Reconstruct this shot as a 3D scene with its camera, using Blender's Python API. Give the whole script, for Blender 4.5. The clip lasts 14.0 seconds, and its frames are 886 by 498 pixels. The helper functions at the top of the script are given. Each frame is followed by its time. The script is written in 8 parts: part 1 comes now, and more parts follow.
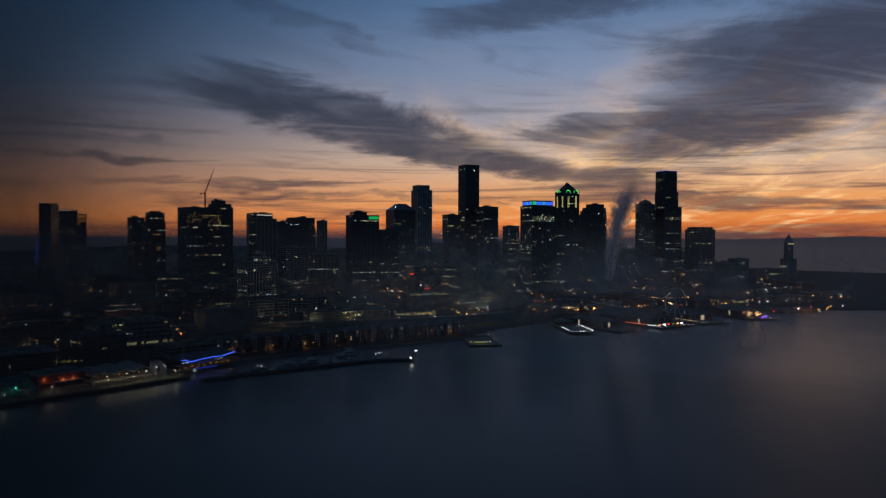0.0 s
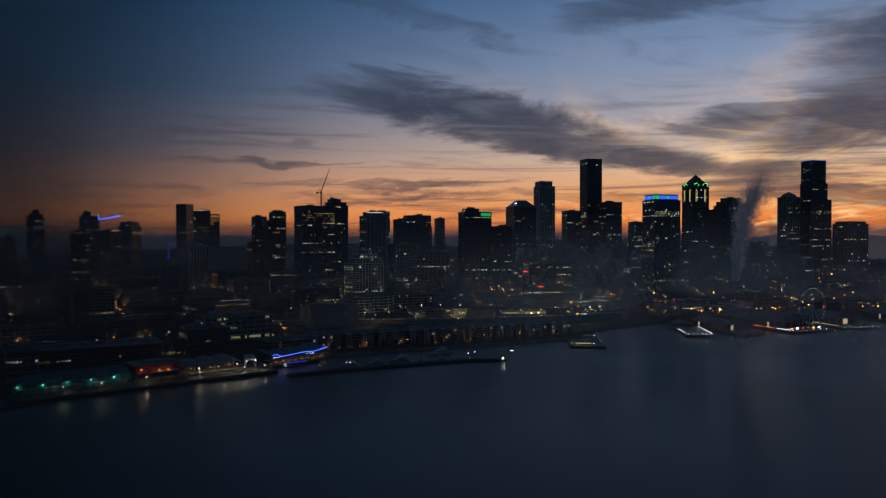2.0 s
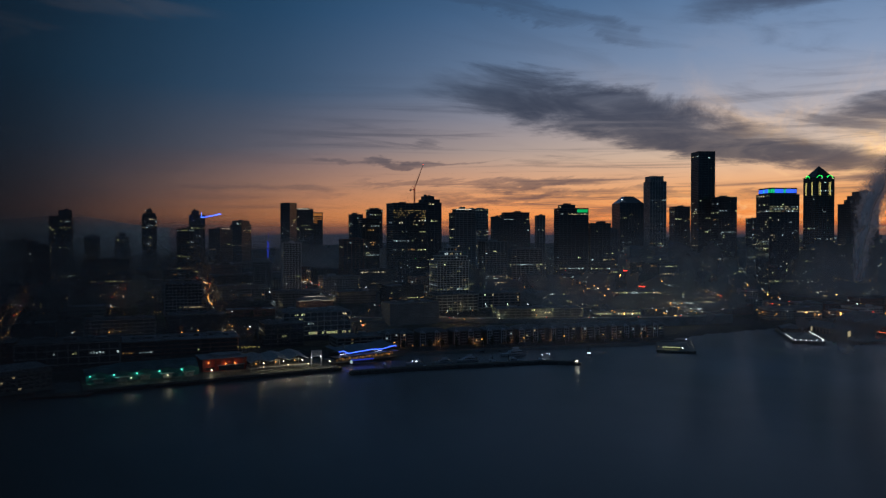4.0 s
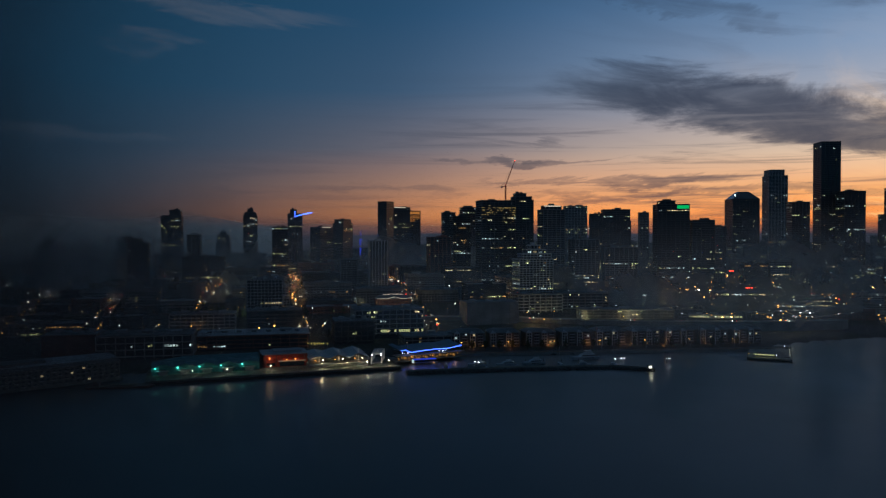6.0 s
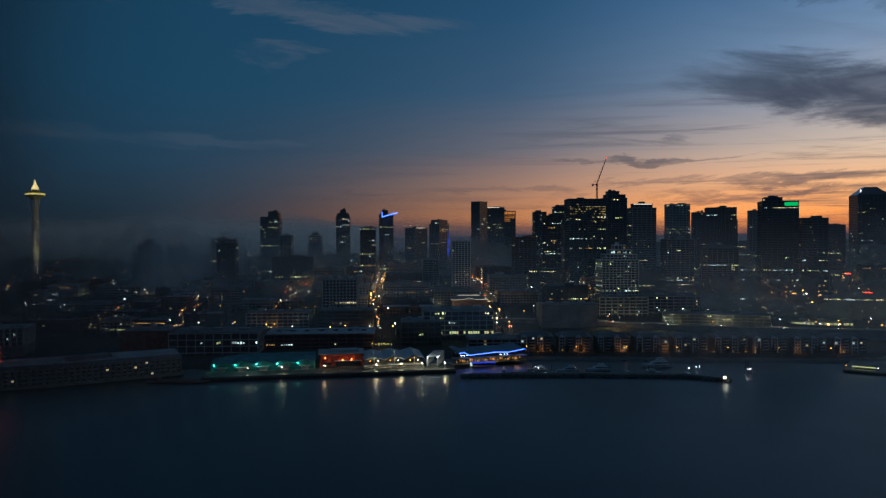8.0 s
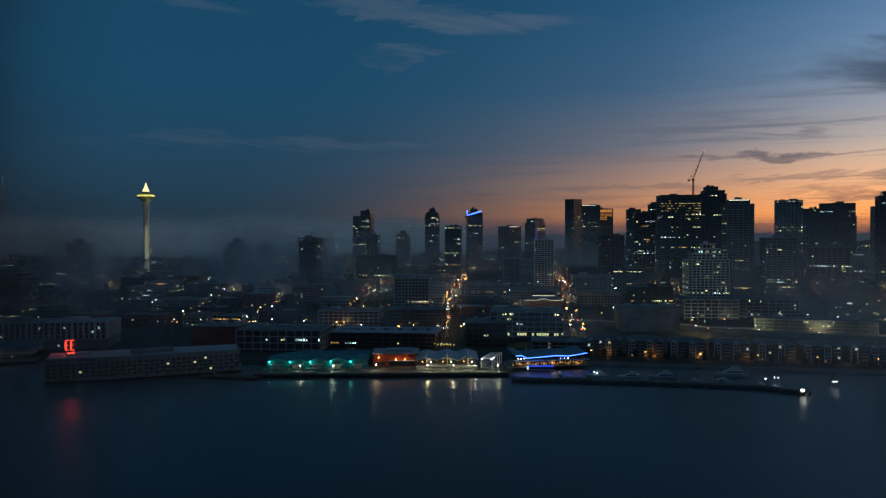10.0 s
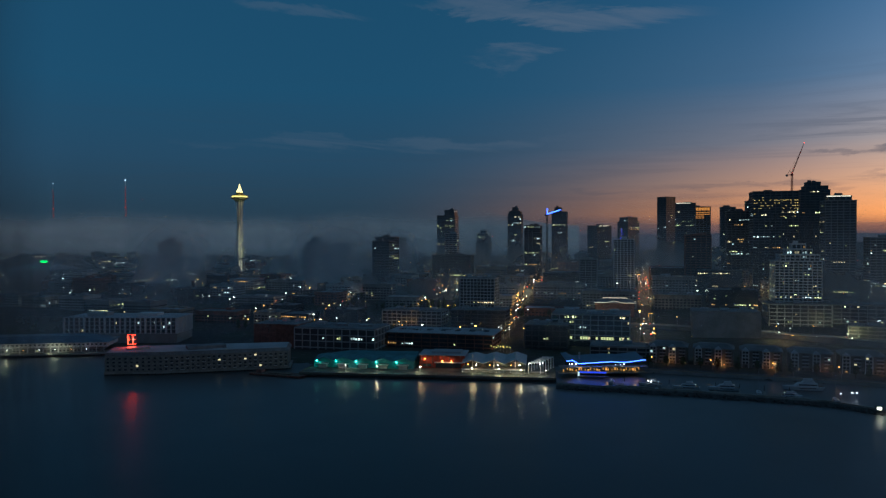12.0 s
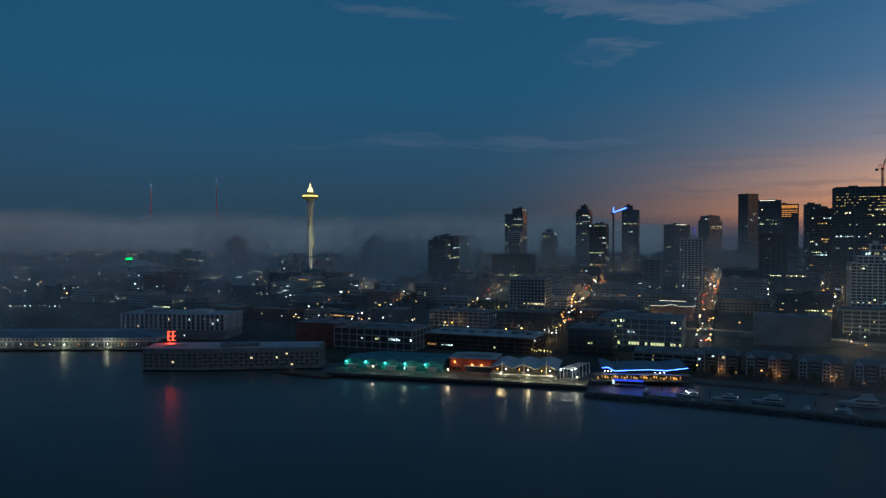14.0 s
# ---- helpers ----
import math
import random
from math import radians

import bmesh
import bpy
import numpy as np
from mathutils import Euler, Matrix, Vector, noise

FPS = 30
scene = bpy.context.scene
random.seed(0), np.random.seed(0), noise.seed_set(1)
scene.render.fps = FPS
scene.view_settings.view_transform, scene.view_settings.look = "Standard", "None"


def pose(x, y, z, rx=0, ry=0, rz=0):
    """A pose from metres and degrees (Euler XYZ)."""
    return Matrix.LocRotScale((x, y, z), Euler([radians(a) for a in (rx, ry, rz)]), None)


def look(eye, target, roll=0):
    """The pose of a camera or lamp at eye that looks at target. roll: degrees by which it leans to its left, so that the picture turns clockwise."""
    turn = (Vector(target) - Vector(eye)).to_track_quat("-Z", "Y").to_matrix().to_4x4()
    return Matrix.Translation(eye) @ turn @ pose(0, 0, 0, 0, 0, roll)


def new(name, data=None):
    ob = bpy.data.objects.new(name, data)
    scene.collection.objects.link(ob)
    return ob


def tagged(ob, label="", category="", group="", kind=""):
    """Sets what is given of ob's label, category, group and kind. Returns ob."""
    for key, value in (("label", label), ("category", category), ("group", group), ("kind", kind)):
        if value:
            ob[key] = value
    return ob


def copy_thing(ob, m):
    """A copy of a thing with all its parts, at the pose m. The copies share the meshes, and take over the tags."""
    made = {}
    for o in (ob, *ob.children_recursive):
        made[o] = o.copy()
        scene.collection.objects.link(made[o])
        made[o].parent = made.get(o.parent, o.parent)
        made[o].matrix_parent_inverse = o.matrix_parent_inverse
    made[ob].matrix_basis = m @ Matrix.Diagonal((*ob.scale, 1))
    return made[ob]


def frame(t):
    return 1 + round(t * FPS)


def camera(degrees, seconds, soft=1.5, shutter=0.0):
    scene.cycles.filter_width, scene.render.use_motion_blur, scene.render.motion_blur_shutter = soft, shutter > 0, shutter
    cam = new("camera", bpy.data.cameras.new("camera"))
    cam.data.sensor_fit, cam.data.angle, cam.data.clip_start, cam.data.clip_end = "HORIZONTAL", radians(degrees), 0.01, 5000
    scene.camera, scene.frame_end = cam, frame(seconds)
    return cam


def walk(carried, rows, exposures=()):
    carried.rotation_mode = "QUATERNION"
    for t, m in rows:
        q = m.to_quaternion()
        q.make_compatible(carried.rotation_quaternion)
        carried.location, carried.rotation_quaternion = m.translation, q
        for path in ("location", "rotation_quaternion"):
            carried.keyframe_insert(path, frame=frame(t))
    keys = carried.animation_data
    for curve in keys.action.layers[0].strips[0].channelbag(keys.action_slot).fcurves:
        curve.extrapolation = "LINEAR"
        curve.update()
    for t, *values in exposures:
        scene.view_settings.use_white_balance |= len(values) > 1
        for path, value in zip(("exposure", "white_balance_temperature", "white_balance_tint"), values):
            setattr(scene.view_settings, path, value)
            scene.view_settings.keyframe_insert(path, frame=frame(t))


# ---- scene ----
# ---- camera: a slow arc over the bay, turning from the downtown skyline to the observation tower ----
cam = camera(62.21, 14.0, soft=1.3)
walk(cam, [
    (0, pose(-636.0, -1333.4, 127.2, 89.33, -0.29, -85.27)),
    (0.5, pose(-627.7, -1344.4, 126.3, 89.28, -0.15, -83.25)),
    (1, pose(-618.9, -1355.2, 125.5, 89.24, -0.08, -79.99)),
    (1.5, pose(-609.7, -1365.8, 124.7, 89.22, -0.03, -76.97)),
    (2, pose(-600.0, -1376.3, 123.9, 89.21, -0.04, -74.46)),
    (2.5, pose(-590.0, -1386.6, 123.2, 89.19, -0.03, -72.08)),
    (3, pose(-579.7, -1396.7, 122.5, 89.16, 0.02, -69.68)),
    (5.5, pose(-522.8, -1443.5, 119.2, 89.07, -0.08, -57.90)),
    (6, pose(-510.5, -1451.9, 118.7, 89.07, 0.01, -55.52)),
    (6.5, pose(-498.0, -1460.0, 118.2, 89.14, 0.12, -53.21)),
    (7, pose(-485.3, -1467.7, 117.7, 89.13, 0.09, -50.86)),
    (7.5, pose(-472.3, -1475.1, 117.2, 89.16, 0.11, -48.60)),
    (8, pose(-459.2, -1482.0, 116.8, 89.18, 0.12, -46.24)),
    (10.5, pose(-390.8, -1509.5, 115.3, 89.15, 0.14, -34.85)),
    (11, pose(-376.8, -1513.5, 115.1, 89.15, 0.13, -32.67)),
    (11.5, pose(-362.6, -1516.9, 115.0, 89.15, 0.11, -30.48)),
    (12, pose(-348.4, -1519.7, 114.9, 89.15, 0.09, -28.38)),
    (12.5, pose(-334.2, -1521.9, 114.9, 89.16, 0.04, -26.30)),
    (13, pose(-319.9, -1523.5, 114.9, 89.14, -0.00, -24.26)),
    (13.5, pose(-305.5, -1524.4, 114.9, 89.10, 0.04, -22.46)),
    (14, pose(-291.2, -1524.7, 115.1, 89.07, -0.02, -21.05)),
], [(0, -0.60, 6060, 14.5), (3, -0.45, 6050, 12.5), (6.5, -0.15, 6060, 6.5), (8, -0.05, 5970, 4), (11, 0.2, 5790, 0.5), (14, 0.48, 5790, 3)])

# ---- world: dawn sky, sun still under the horizon towards the east-south-east ----
SUN_BEARING = 112.0
world = bpy.data.worlds.new("dawn_sky")
scene.world = world
world.use_nodes = True
WT = world.node_tree
WT.nodes.clear()


class Nodes:
    """Short-hand for shader node maths."""

    def __init__(self, tree):
        self.tree = tree

    def add(self, kind):
        return self.tree.nodes.new(kind)

    def put(self, socket, value):
        if isinstance(value, bpy.types.NodeSocket):
            self.tree.links.new(value, socket)
        elif value is not None:
            socket.default_value = value

    def m(self, op, a, b=None, c=None, clamp=False):
        node = self.add("ShaderNodeMath")
        node.operation, node.use_clamp = op, clamp
        for socket, value in zip(node.inputs, (a, b, c)):
            self.put(socket, value)
        return node.outputs[0]

    def ramp(self, fac, stops, mode="LINEAR"):
        node = self.add("ShaderNodeValToRGB")
        node.color_ramp.interpolation = mode
        els = node.color_ramp.elements
        while len(els) < len(stops):
            els.new(0.5)
        for el, (pos, col) in zip(els, stops):
            el.position = pos
            el.color = (*col, 1) if isinstance(col, tuple) else (col, col, col, 1)
        self.put(node.inputs[0], fac)
        return node.outputs[0]

    def step(self, x, lo, hi):
        node = self.add("ShaderNodeMapRange")
        node.interpolation_type = "SMOOTHSTEP"
        for socket, value in zip(node.inputs, (x, lo, hi, 0.0, 1.0)):
            self.put(socket, value)
        return node.outputs[0]

    def mix(self, fac, a, b, mode="MIX"):
        node = self.add("ShaderNodeMix")
        node.data_type, node.blend_type = "RGBA", mode
        self.put(node.inputs[0], fac)
        self.put(node.inputs[6], (*a, 1) if isinstance(a, tuple) else a)
        self.put(node.inputs[7], (*b, 1) if isinstance(b, tuple) else b)
        return node.outputs[2]

    def noise(self, vec, scale, detail=4.0, rough=0.55, warp=0.0, out=0):
        node = self.add("ShaderNodeTexNoise")
        self.put(node.inputs["Vector"], vec)
        node.inputs["Scale"].default_value = scale
        node.inputs["Detail"].default_value = detail
        node.inputs["Roughness"].default_value = rough
        node.inputs["Distortion"].default_value = warp
        return node.outputs[out]

    def xyz(self, x, y, z):
        node = self.add("ShaderNodeCombineXYZ")
        for socket, value in zip(node.inputs, (x, y, z)):
            self.put(socket, value)
        return node.outputs[0]

    def split(self, vec):
        node = self.add("ShaderNodeSeparateXYZ")
        self.put(node.inputs[0], vec)
        return node.outputs


def sky_nodes():
    n = Nodes(WT)
    d = n.split(n.add("ShaderNodeTexCoord").outputs["Generated"])
    el = n.m("MULTIPLY", n.m("ARCSINE", d[2]), 180 / math.pi)
    az = n.m("MULTIPLY", n.m("ARCTAN2", d[0], d[1]), 180 / math.pi)
    off = n.m("ABSOLUTE", n.m("SUBTRACT", az, SUN_BEARING))
    off = n.m("MINIMUM", off, n.m("SUBTRACT", 360.0, off))
    h = n.m("DIVIDE", el, 40.0, clamp=True)
    warm = n.ramp(h, [(0.0, (1.0, 0.18, 0.045)), (0.03, (1.3, 0.34, 0.055)), (0.08, (1.3, 0.55, 0.17)), (0.15, (1.08, 0.76, 0.50)),
                      (0.23, (0.60, 0.56, 0.58)), (0.33, (0.33, 0.43, 0.60)), (0.45, (0.15, 0.27, 0.46)), (0.6, (0.055, 0.11, 0.19)), (1.0, (0.03, 0.06, 0.10))])
    mid = n.ramp(h, [(0.0, (1.0, 0.28, 0.07)), (0.045, (1.3, 0.46, 0.13)), (0.10, (0.84, 0.41, 0.23)), (0.17, (0.34, 0.27, 0.28)),
                     (0.28, (0.105, 0.165, 0.27)), (0.42, (0.045, 0.115, 0.23)), (0.6, (0.025, 0.065, 0.125)), (1.0, (0.026, 0.053, 0.09))])
    cool = n.ramp(h, [(0.0, (0.018, 0.038, 0.058)), (0.06, (0.018, 0.042, 0.068)), (0.15, (0.018, 0.053, 0.096)), (0.28, (0.014, 0.061, 0.117)),
                      (0.45, (0.013, 0.058, 0.114)), (0.6, (0.015, 0.052, 0.10)), (1.0, (0.026, 0.052, 0.088))])
    base = n.mix(n.step(off, 62.0, 14.0), n.mix(n.m("POWER", n.step(off, 100.0, 38.0), 2.3), cool, mid), warm)
    # clouds lie on a flat sheet high over the place, so they thin out towards the horizon
    k = n.m("DIVIDE", 1.0, n.m("ADD", n.m("MAXIMUM", d[2], 0.0), 0.06))
    sheet = n.xyz(n.m("MULTIPLY", d[0], k), n.m("MULTIPLY", d[1], k), 0.0)
    turn = n.add("ShaderNodeMapping")
    n.put(turn.inputs["Vector"], sheet)
    turn.inputs["Rotation"].default_value = (0, 0, radians(24))
    turn.inputs["Scale"].default_value = (0.55, 1.7, 1)
    fine = n.noise(turn.outputs[0], 1.5, 7.0, 0.62, 0.6)
    broad = n.noise(turn.outputs[0], 0.45, 3.0, 0.5, 0.3)
    angle = n.xyz(n.m("MULTIPLY", az, 0.022), n.m("MULTIPLY", el, 0.10), 0.0)
    rag = n.split(n.noise(angle, 2.4, 7.0, 0.66, 0.7, out=1))
    azw = n.m("ADD", az, n.m("MULTIPLY", n.m("SUBTRACT", rag[0], 0.5), 12.0))
    elw = n.m("ADD", el, n.m("MULTIPLY", n.m("SUBTRACT", rag[1], 0.5), 5.5))
    # brushed grain of the clouds, drawn out along their fall
    fall = n.m("ADD", el, n.m("MULTIPLY", az, 0.14))
    grain = n.noise(n.xyz(n.m("MULTIPLY", az, 0.075), n.m("MULTIPLY", fall, 0.42), 4.0), 1.0, 6.0, 0.58, 1.2)

    def bank(a, e, long, high, slope, density):
        """A cloud at bearing a and elevation e, long and high in degrees, falling by slope degrees a degree."""
        da = n.m("SUBTRACT", azw, a)
        de = n.m("ADD", n.m("SUBTRACT", elw, e), n.m("MULTIPLY", da, slope))
        r = n.m("ADD", n.m("POWER", n.m("ABSOLUTE", n.m("DIVIDE", da, long)), 2.0), n.m("POWER", n.m("ABSOLUTE", n.m("DIVIDE", de, high)), 2.0))
        return n.m("MULTIPLY", n.step(r, 1.9, 0.0), density)

    # banks centred past bearing 118 are mostly unseen, added to darken the water's reflection
    banks = [bank(77.0, 9.5, 13.0, 2.1, 0.18, 1.0), bank(86.0, 6.8, 11.0, 1.4, 0.16, 1.0), bank(75.0, 11.0, 5.0, 0.7, 0.12, 0.4),
             bank(106.0, 9.0, 10.0, 2.6, -0.08, 1.0), bank(114.0, 13.5, 13.0, 4.6, -0.12, 1.0), bank(120.0, 21.0, 22.0, 5.0, 0.0, 1.0), bank(134.0, 13.0, 14.0, 5.5, 0.0, 1.0), bank(128.0, 8.0, 12.0, 3.0, 0.0, 0.8),
             bank(93.0, 17.5, 9.0, 1.6, -0.1, 0.7), bank(96.5, 8.8, 4.8, 1.3, -0.05, 0.8), bank(98.0, 5.0, 5.0, 1.4, 0.0, 0.8),
             bank(62.0, 5.7, 8.0, 0.26, 0.02, 0.6), bank(61.0, 7.2, 3.5, 0.24, 0.03, 0.4), bank(69.0, 4.0, 12.0, 0.3, 0.0, 0.55),
             bank(78.0, 3.0, 16.0, 0.35, 0.0, 0.6), bank(106.0, 3.2, 14.0, 0.7, 0.0, 0.7),
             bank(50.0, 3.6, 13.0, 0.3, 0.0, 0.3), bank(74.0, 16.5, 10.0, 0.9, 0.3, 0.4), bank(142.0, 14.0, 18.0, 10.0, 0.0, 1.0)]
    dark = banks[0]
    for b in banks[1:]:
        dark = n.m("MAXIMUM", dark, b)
    wisp = n.m("MULTIPLY", n.step(fine, 0.42, 0.70), n.step(broad, 0.36, 0.6))
    streak = n.m("MULTIPLY", n.step(n.noise(n.xyz(n.m("MULTIPLY", az, 0.045), n.m("MULTIPLY", el, 1.05), 2.0), 1.0, 6.0, 0.62, 0.6), 0.47, 0.68), n.step(el, 14.0, 4.0))
    near_sun = n.step(off, 58.0, 10.0)
    grey = n.mix(near_sun, n.mix(n.step(off, 92.0, 50.0), (0.026, 0.043, 0.066), (0.034, 0.05, 0.085)), (0.052, 0.060, 0.098))
    glow = n.mix(n.step(off, 46.0, 8.0), base, (1.9, 1.12, 0.46))
    out = n.mix(n.m("MULTIPLY", n.m("MULTIPLY", wisp, near_sun), n.step(el, 17.0, 4.0)), base, glow)
    out = n.mix(n.m("MULTIPLY", streak, n.m("ADD", 0.15, n.m("MULTIPLY", n.step(off, 70.0, 45.0), 0.6))), out, grey)
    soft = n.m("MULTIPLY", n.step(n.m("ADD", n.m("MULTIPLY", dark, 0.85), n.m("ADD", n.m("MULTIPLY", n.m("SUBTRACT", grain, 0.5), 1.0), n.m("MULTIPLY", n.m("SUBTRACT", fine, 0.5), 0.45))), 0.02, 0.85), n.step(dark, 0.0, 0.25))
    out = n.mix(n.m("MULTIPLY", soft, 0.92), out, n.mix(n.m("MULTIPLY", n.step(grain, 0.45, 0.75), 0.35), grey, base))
    # thin torn sheets all over the bright half of the sky
    torn = n.m("MULTIPLY", n.m("MULTIPLY", n.step(grain, 0.48, 0.72), near_sun), n.step(el, 1.0, 6.0))
    out = n.mix(n.m("MULTIPLY", torn, 0.32), out, grey)
    # pale wisps high in the dark part of the sky
    pale = [bank(33.0, 17.6, 6.0, 0.5, -0.02, 0.3), bank(33.6, 14.0, 1.9, 0.9, 0.2, 0.7), bank(35.2, 13.6, 1.4, 0.8, -0.2, 0.7),
            bank(17.0, 17.0, 4.5, 0.5, 0.05, 0.2), bank(24.0, 7.4, 13.0, 0.5, 0.0, 0.16), bank(38.5, 17.0, 8.0, 0.5, 0.05, 0.42)]
    light = pale[0]
    for b in pale[1:]:
        light = n.m("MAXIMUM", light, b)
    out = n.mix(n.m("MULTIPLY", light, n.m("MULTIPLY", n.step(fine, 0.3, 0.62), 0.85)), out, (0.15, 0.155, 0.19))
    # the half of the sky away from the dawn is still night-dim
    out = n.mix(n.m("MULTIPLY", n.step(off, 108.0, 165.0), 0.35), out, (0.012, 0.024, 0.040))
    # below the horizon the world is as dim as the far lowlands in mist
    out = n.mix(n.step(el, 0.0, -3.0), out, (0.03, 0.034, 0.042))
    sky = n.add("ShaderNodeTexSky")
    sky.sky_type, sky.sun_disc, sky.sun_elevation, sky.sun_rotation = "NISHITA", False, radians(0.3), radians(SUN_BEARING)
    bg = n.add("ShaderNodeBackground")
    n.put(bg.inputs[0], out)
    bg.inputs[1].default_value = 1.0
    high = n.add("ShaderNodeBackground")
    n.put(high.inputs[0], sky.outputs[0])
    high.inputs[1].default_value = 0.05
    both = n.add("ShaderNodeMixShader")
    both.inputs[0].default_value = 0.06
    n.tree.links.new(bg.outputs[0], both.inputs[1])
    n.tree.links.new(high.outputs[0], both.inputs[2])
    n.tree.links.new(both.outputs[0], n.add("ShaderNodeOutputWorld").inputs[0])


sky_nodes()

# the glow over the eastern hills, very soft and low
sun = new("sun", bpy.data.lights.new("sun", "SUN"))
sun.data.energy, sun.data.angle, sun.data.color = 0.12, radians(12), (1.0, 0.62, 0.36)
sun.matrix_world = look((0, 0, 0), (-math.sin(radians(SUN_BEARING)), -math.cos(radians(SUN_BEARING)), -0.05))


# ---- materials ----
def surface(name, col, rough=0.6, metal=0.0, var=0.25, scale=0.08, bump=0.0, bump_scale=2.0, spec=0.5, second=None):
    mat = bpy.data.materials.new(name)
    mat.use_nodes = True
    n = Nodes(mat.node_tree)
    p = mat.node_tree.nodes["Principled BSDF"]
    pos = n.add("ShaderNodeTexCoord").outputs["Object"]
    big = n.noise(pos, scale, 4.0, 0.6)
    small = n.noise(pos, scale * 14, 3.0, 0.6)
    rnd = n.add("ShaderNodeObjectInfo").outputs["Random"]
    lo = tuple(c * (1 - var) for c in col)
    hi = second or tuple(min(1.0, c * (1 + var)) for c in col)
    c = n.mix(n.step(n.m("ADD", n.m("MULTIPLY", big, 0.7), n.m("MULTIPLY", small, 0.3)), 0.35, 0.65), lo, hi)
    c = n.mix(n.m("MULTIPLY", rnd, 0.3), c, tuple(x * 0.7 for x in col))
    n.put(p.inputs["Base Color"], c)
    p.inputs["Metallic"].default_value = metal
    p.inputs["Specular IOR Level"].default_value = spec
    n.put(p.inputs["Roughness"], n.m("ADD", rough - 0.06, n.m("MULTIPLY", small, 0.12), clamp=True))
    if bump:
        b = n.add("ShaderNodeBump")
        b.inputs["Strength"].default_value = bump
        b.inputs["Distance"].default_value = 0.05
        n.put(b.inputs["Height"], n.noise(pos, bump_scale, 4.0, 0.6))
        n.put(p.inputs["Normal"], b.outputs[0])
    return mat


def glowing(name, col, strength, sampled=False, vary=0.5):
    """What gives off light: a lit pane, a lamp head, a neon tube."""
    mat = bpy.data.materials.new(name)
    mat.use_nodes = True
    n = Nodes(mat.node_tree)
    p = mat.node_tree.nodes["Principled BSDF"]
    p.inputs["Base Color"].default_value = (*[c * 0.5 for c in col], 1)
    p.inputs["Emission Color"].default_value = (*col, 1)
    isle = n.add("ShaderNodeNewGeometry").outputs["Random Per Island"]
    n.put(p.inputs["Emission Strength"], n.m("MULTIPLY", strength, n.m("ADD", 1 - vary, n.m("MULTIPLY", n.m("POWER", isle, 3.0), 3.2 * vary))))
    if not sampled:
        mat.cycles.emission_sampling = "NONE"
    return mat


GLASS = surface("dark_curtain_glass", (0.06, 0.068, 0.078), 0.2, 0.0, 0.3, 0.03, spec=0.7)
GLASS_B = surface("blue_curtain_glass", (0.075, 0.09, 0.105), 0.18, 0.0, 0.3, 0.03, spec=0.8)
GLASS_G = surface("bronze_glass", (0.06, 0.05, 0.04), 0.08, 0.35, 0.3, 0.03, spec=0.8)
CONC = surface("grey_concrete", (0.29, 0.29, 0.28), 0.75, 0, 0.25, 0.06, 0.3)
PALE = surface("pale_concrete", (0.45, 0.45, 0.43), 0.7, 0, 0.2, 0.06, 0.3)
WHITE = surface("white_painted_render", (0.66, 0.66, 0.65), 0.55, 0, 0.12, 0.1, 0.2)
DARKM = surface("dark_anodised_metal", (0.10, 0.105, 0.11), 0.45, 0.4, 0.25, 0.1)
BRICK = surface("red_brown_brick", (0.22, 0.11, 0.085), 0.8, 0, 0.35, 0.2, 0.4, 6)
TAN = surface("tan_stone", (0.34, 0.29, 0.23), 0.75, 0, 0.25, 0.1, 0.3)
ROOF = surface("roof_membrane", (0.2, 0.205, 0.21), 0.8, 0, 0.35, 0.05, 0.3)
ROOFP = surface("pale_roof_membrane", (0.42, 0.43, 0.45), 0.7, 0, 0.2, 0.05, 0.3)
ROOFB = surface("blue_metal_roof", (0.10, 0.19, 0.28), 0.4, 0.3, 0.2, 0.1)
TEALR = surface("teal_metal_roof", (0.06, 0.22, 0.24), 0.45, 0.2, 0.25, 0.1)
TEALW = surface("teal_painted_siding", (0.05, 0.24, 0.26), 0.6, 0, 0.25, 0.2, 0.3)
REDW = surface("red_painted_siding", (0.45, 0.06, 0.03), 0.6, 0, 0.25, 0.2, 0.3)
WOOD = surface("weathered_timber", (0.16, 0.12, 0.09), 0.8, 0, 0.4, 0.3, 0.5, 8)
PILE = surface("wet_tarred_piles", (0.04, 0.035, 0.03), 0.6, 0, 0.4, 0.3, 0.5, 4)
DECK = surface("pier_deck_concrete", (0.27, 0.26, 0.23), 0.75, 0, 0.3, 0.08, 0.4)
ROCK = surface("riprap_rock", (0.075, 0.072, 0.07), 0.85, 0, 0.45, 0.3, 0.9, 1.2)
ASPH = surface("asphalt", (0.05, 0.05, 0.052), 0.8, 0, 0.3, 0.05, 0.3, 4)
STEEL = surface("galvanised_steel", (0.42, 0.43, 0.44), 0.4, 0.7, 0.2, 0.3)
CRANER = surface("red_crane_steel", (0.42, 0.05, 0.06), 0.5, 0.2, 0.2, 0.3)
HULL = surface("white_boat_gelcoat", (0.55, 0.57, 0.6), 0.3, 0, 0.1, 0.3)
HULLD = surface("dark_boat_hull", (0.05, 0.06, 0.09), 0.35, 0, 0.2, 0.3)
TENT = surface("white_tensile_fabric", (0.55, 0.56, 0.57), 0.6, 0, 0.1, 0.2)
NEEDLE_W = surface("white_tower_paint", (0.72, 0.70, 0.60), 0.45, 0, 0.1, 0.1)
GOLD = surface("gold_painted_roof", (0.75, 0.52, 0.12), 0.4, 0, 0.12, 0.1)
LEAF = surface("dark_evergreen_leaves", (0.05, 0.075, 0.035), 0.7, 0, 0.5, 0.4, 0.5, 4)
BARK = surface("bark", (0.08, 0.06, 0.045), 0.9, 0, 0.4, 1.0, 0.6, 6)

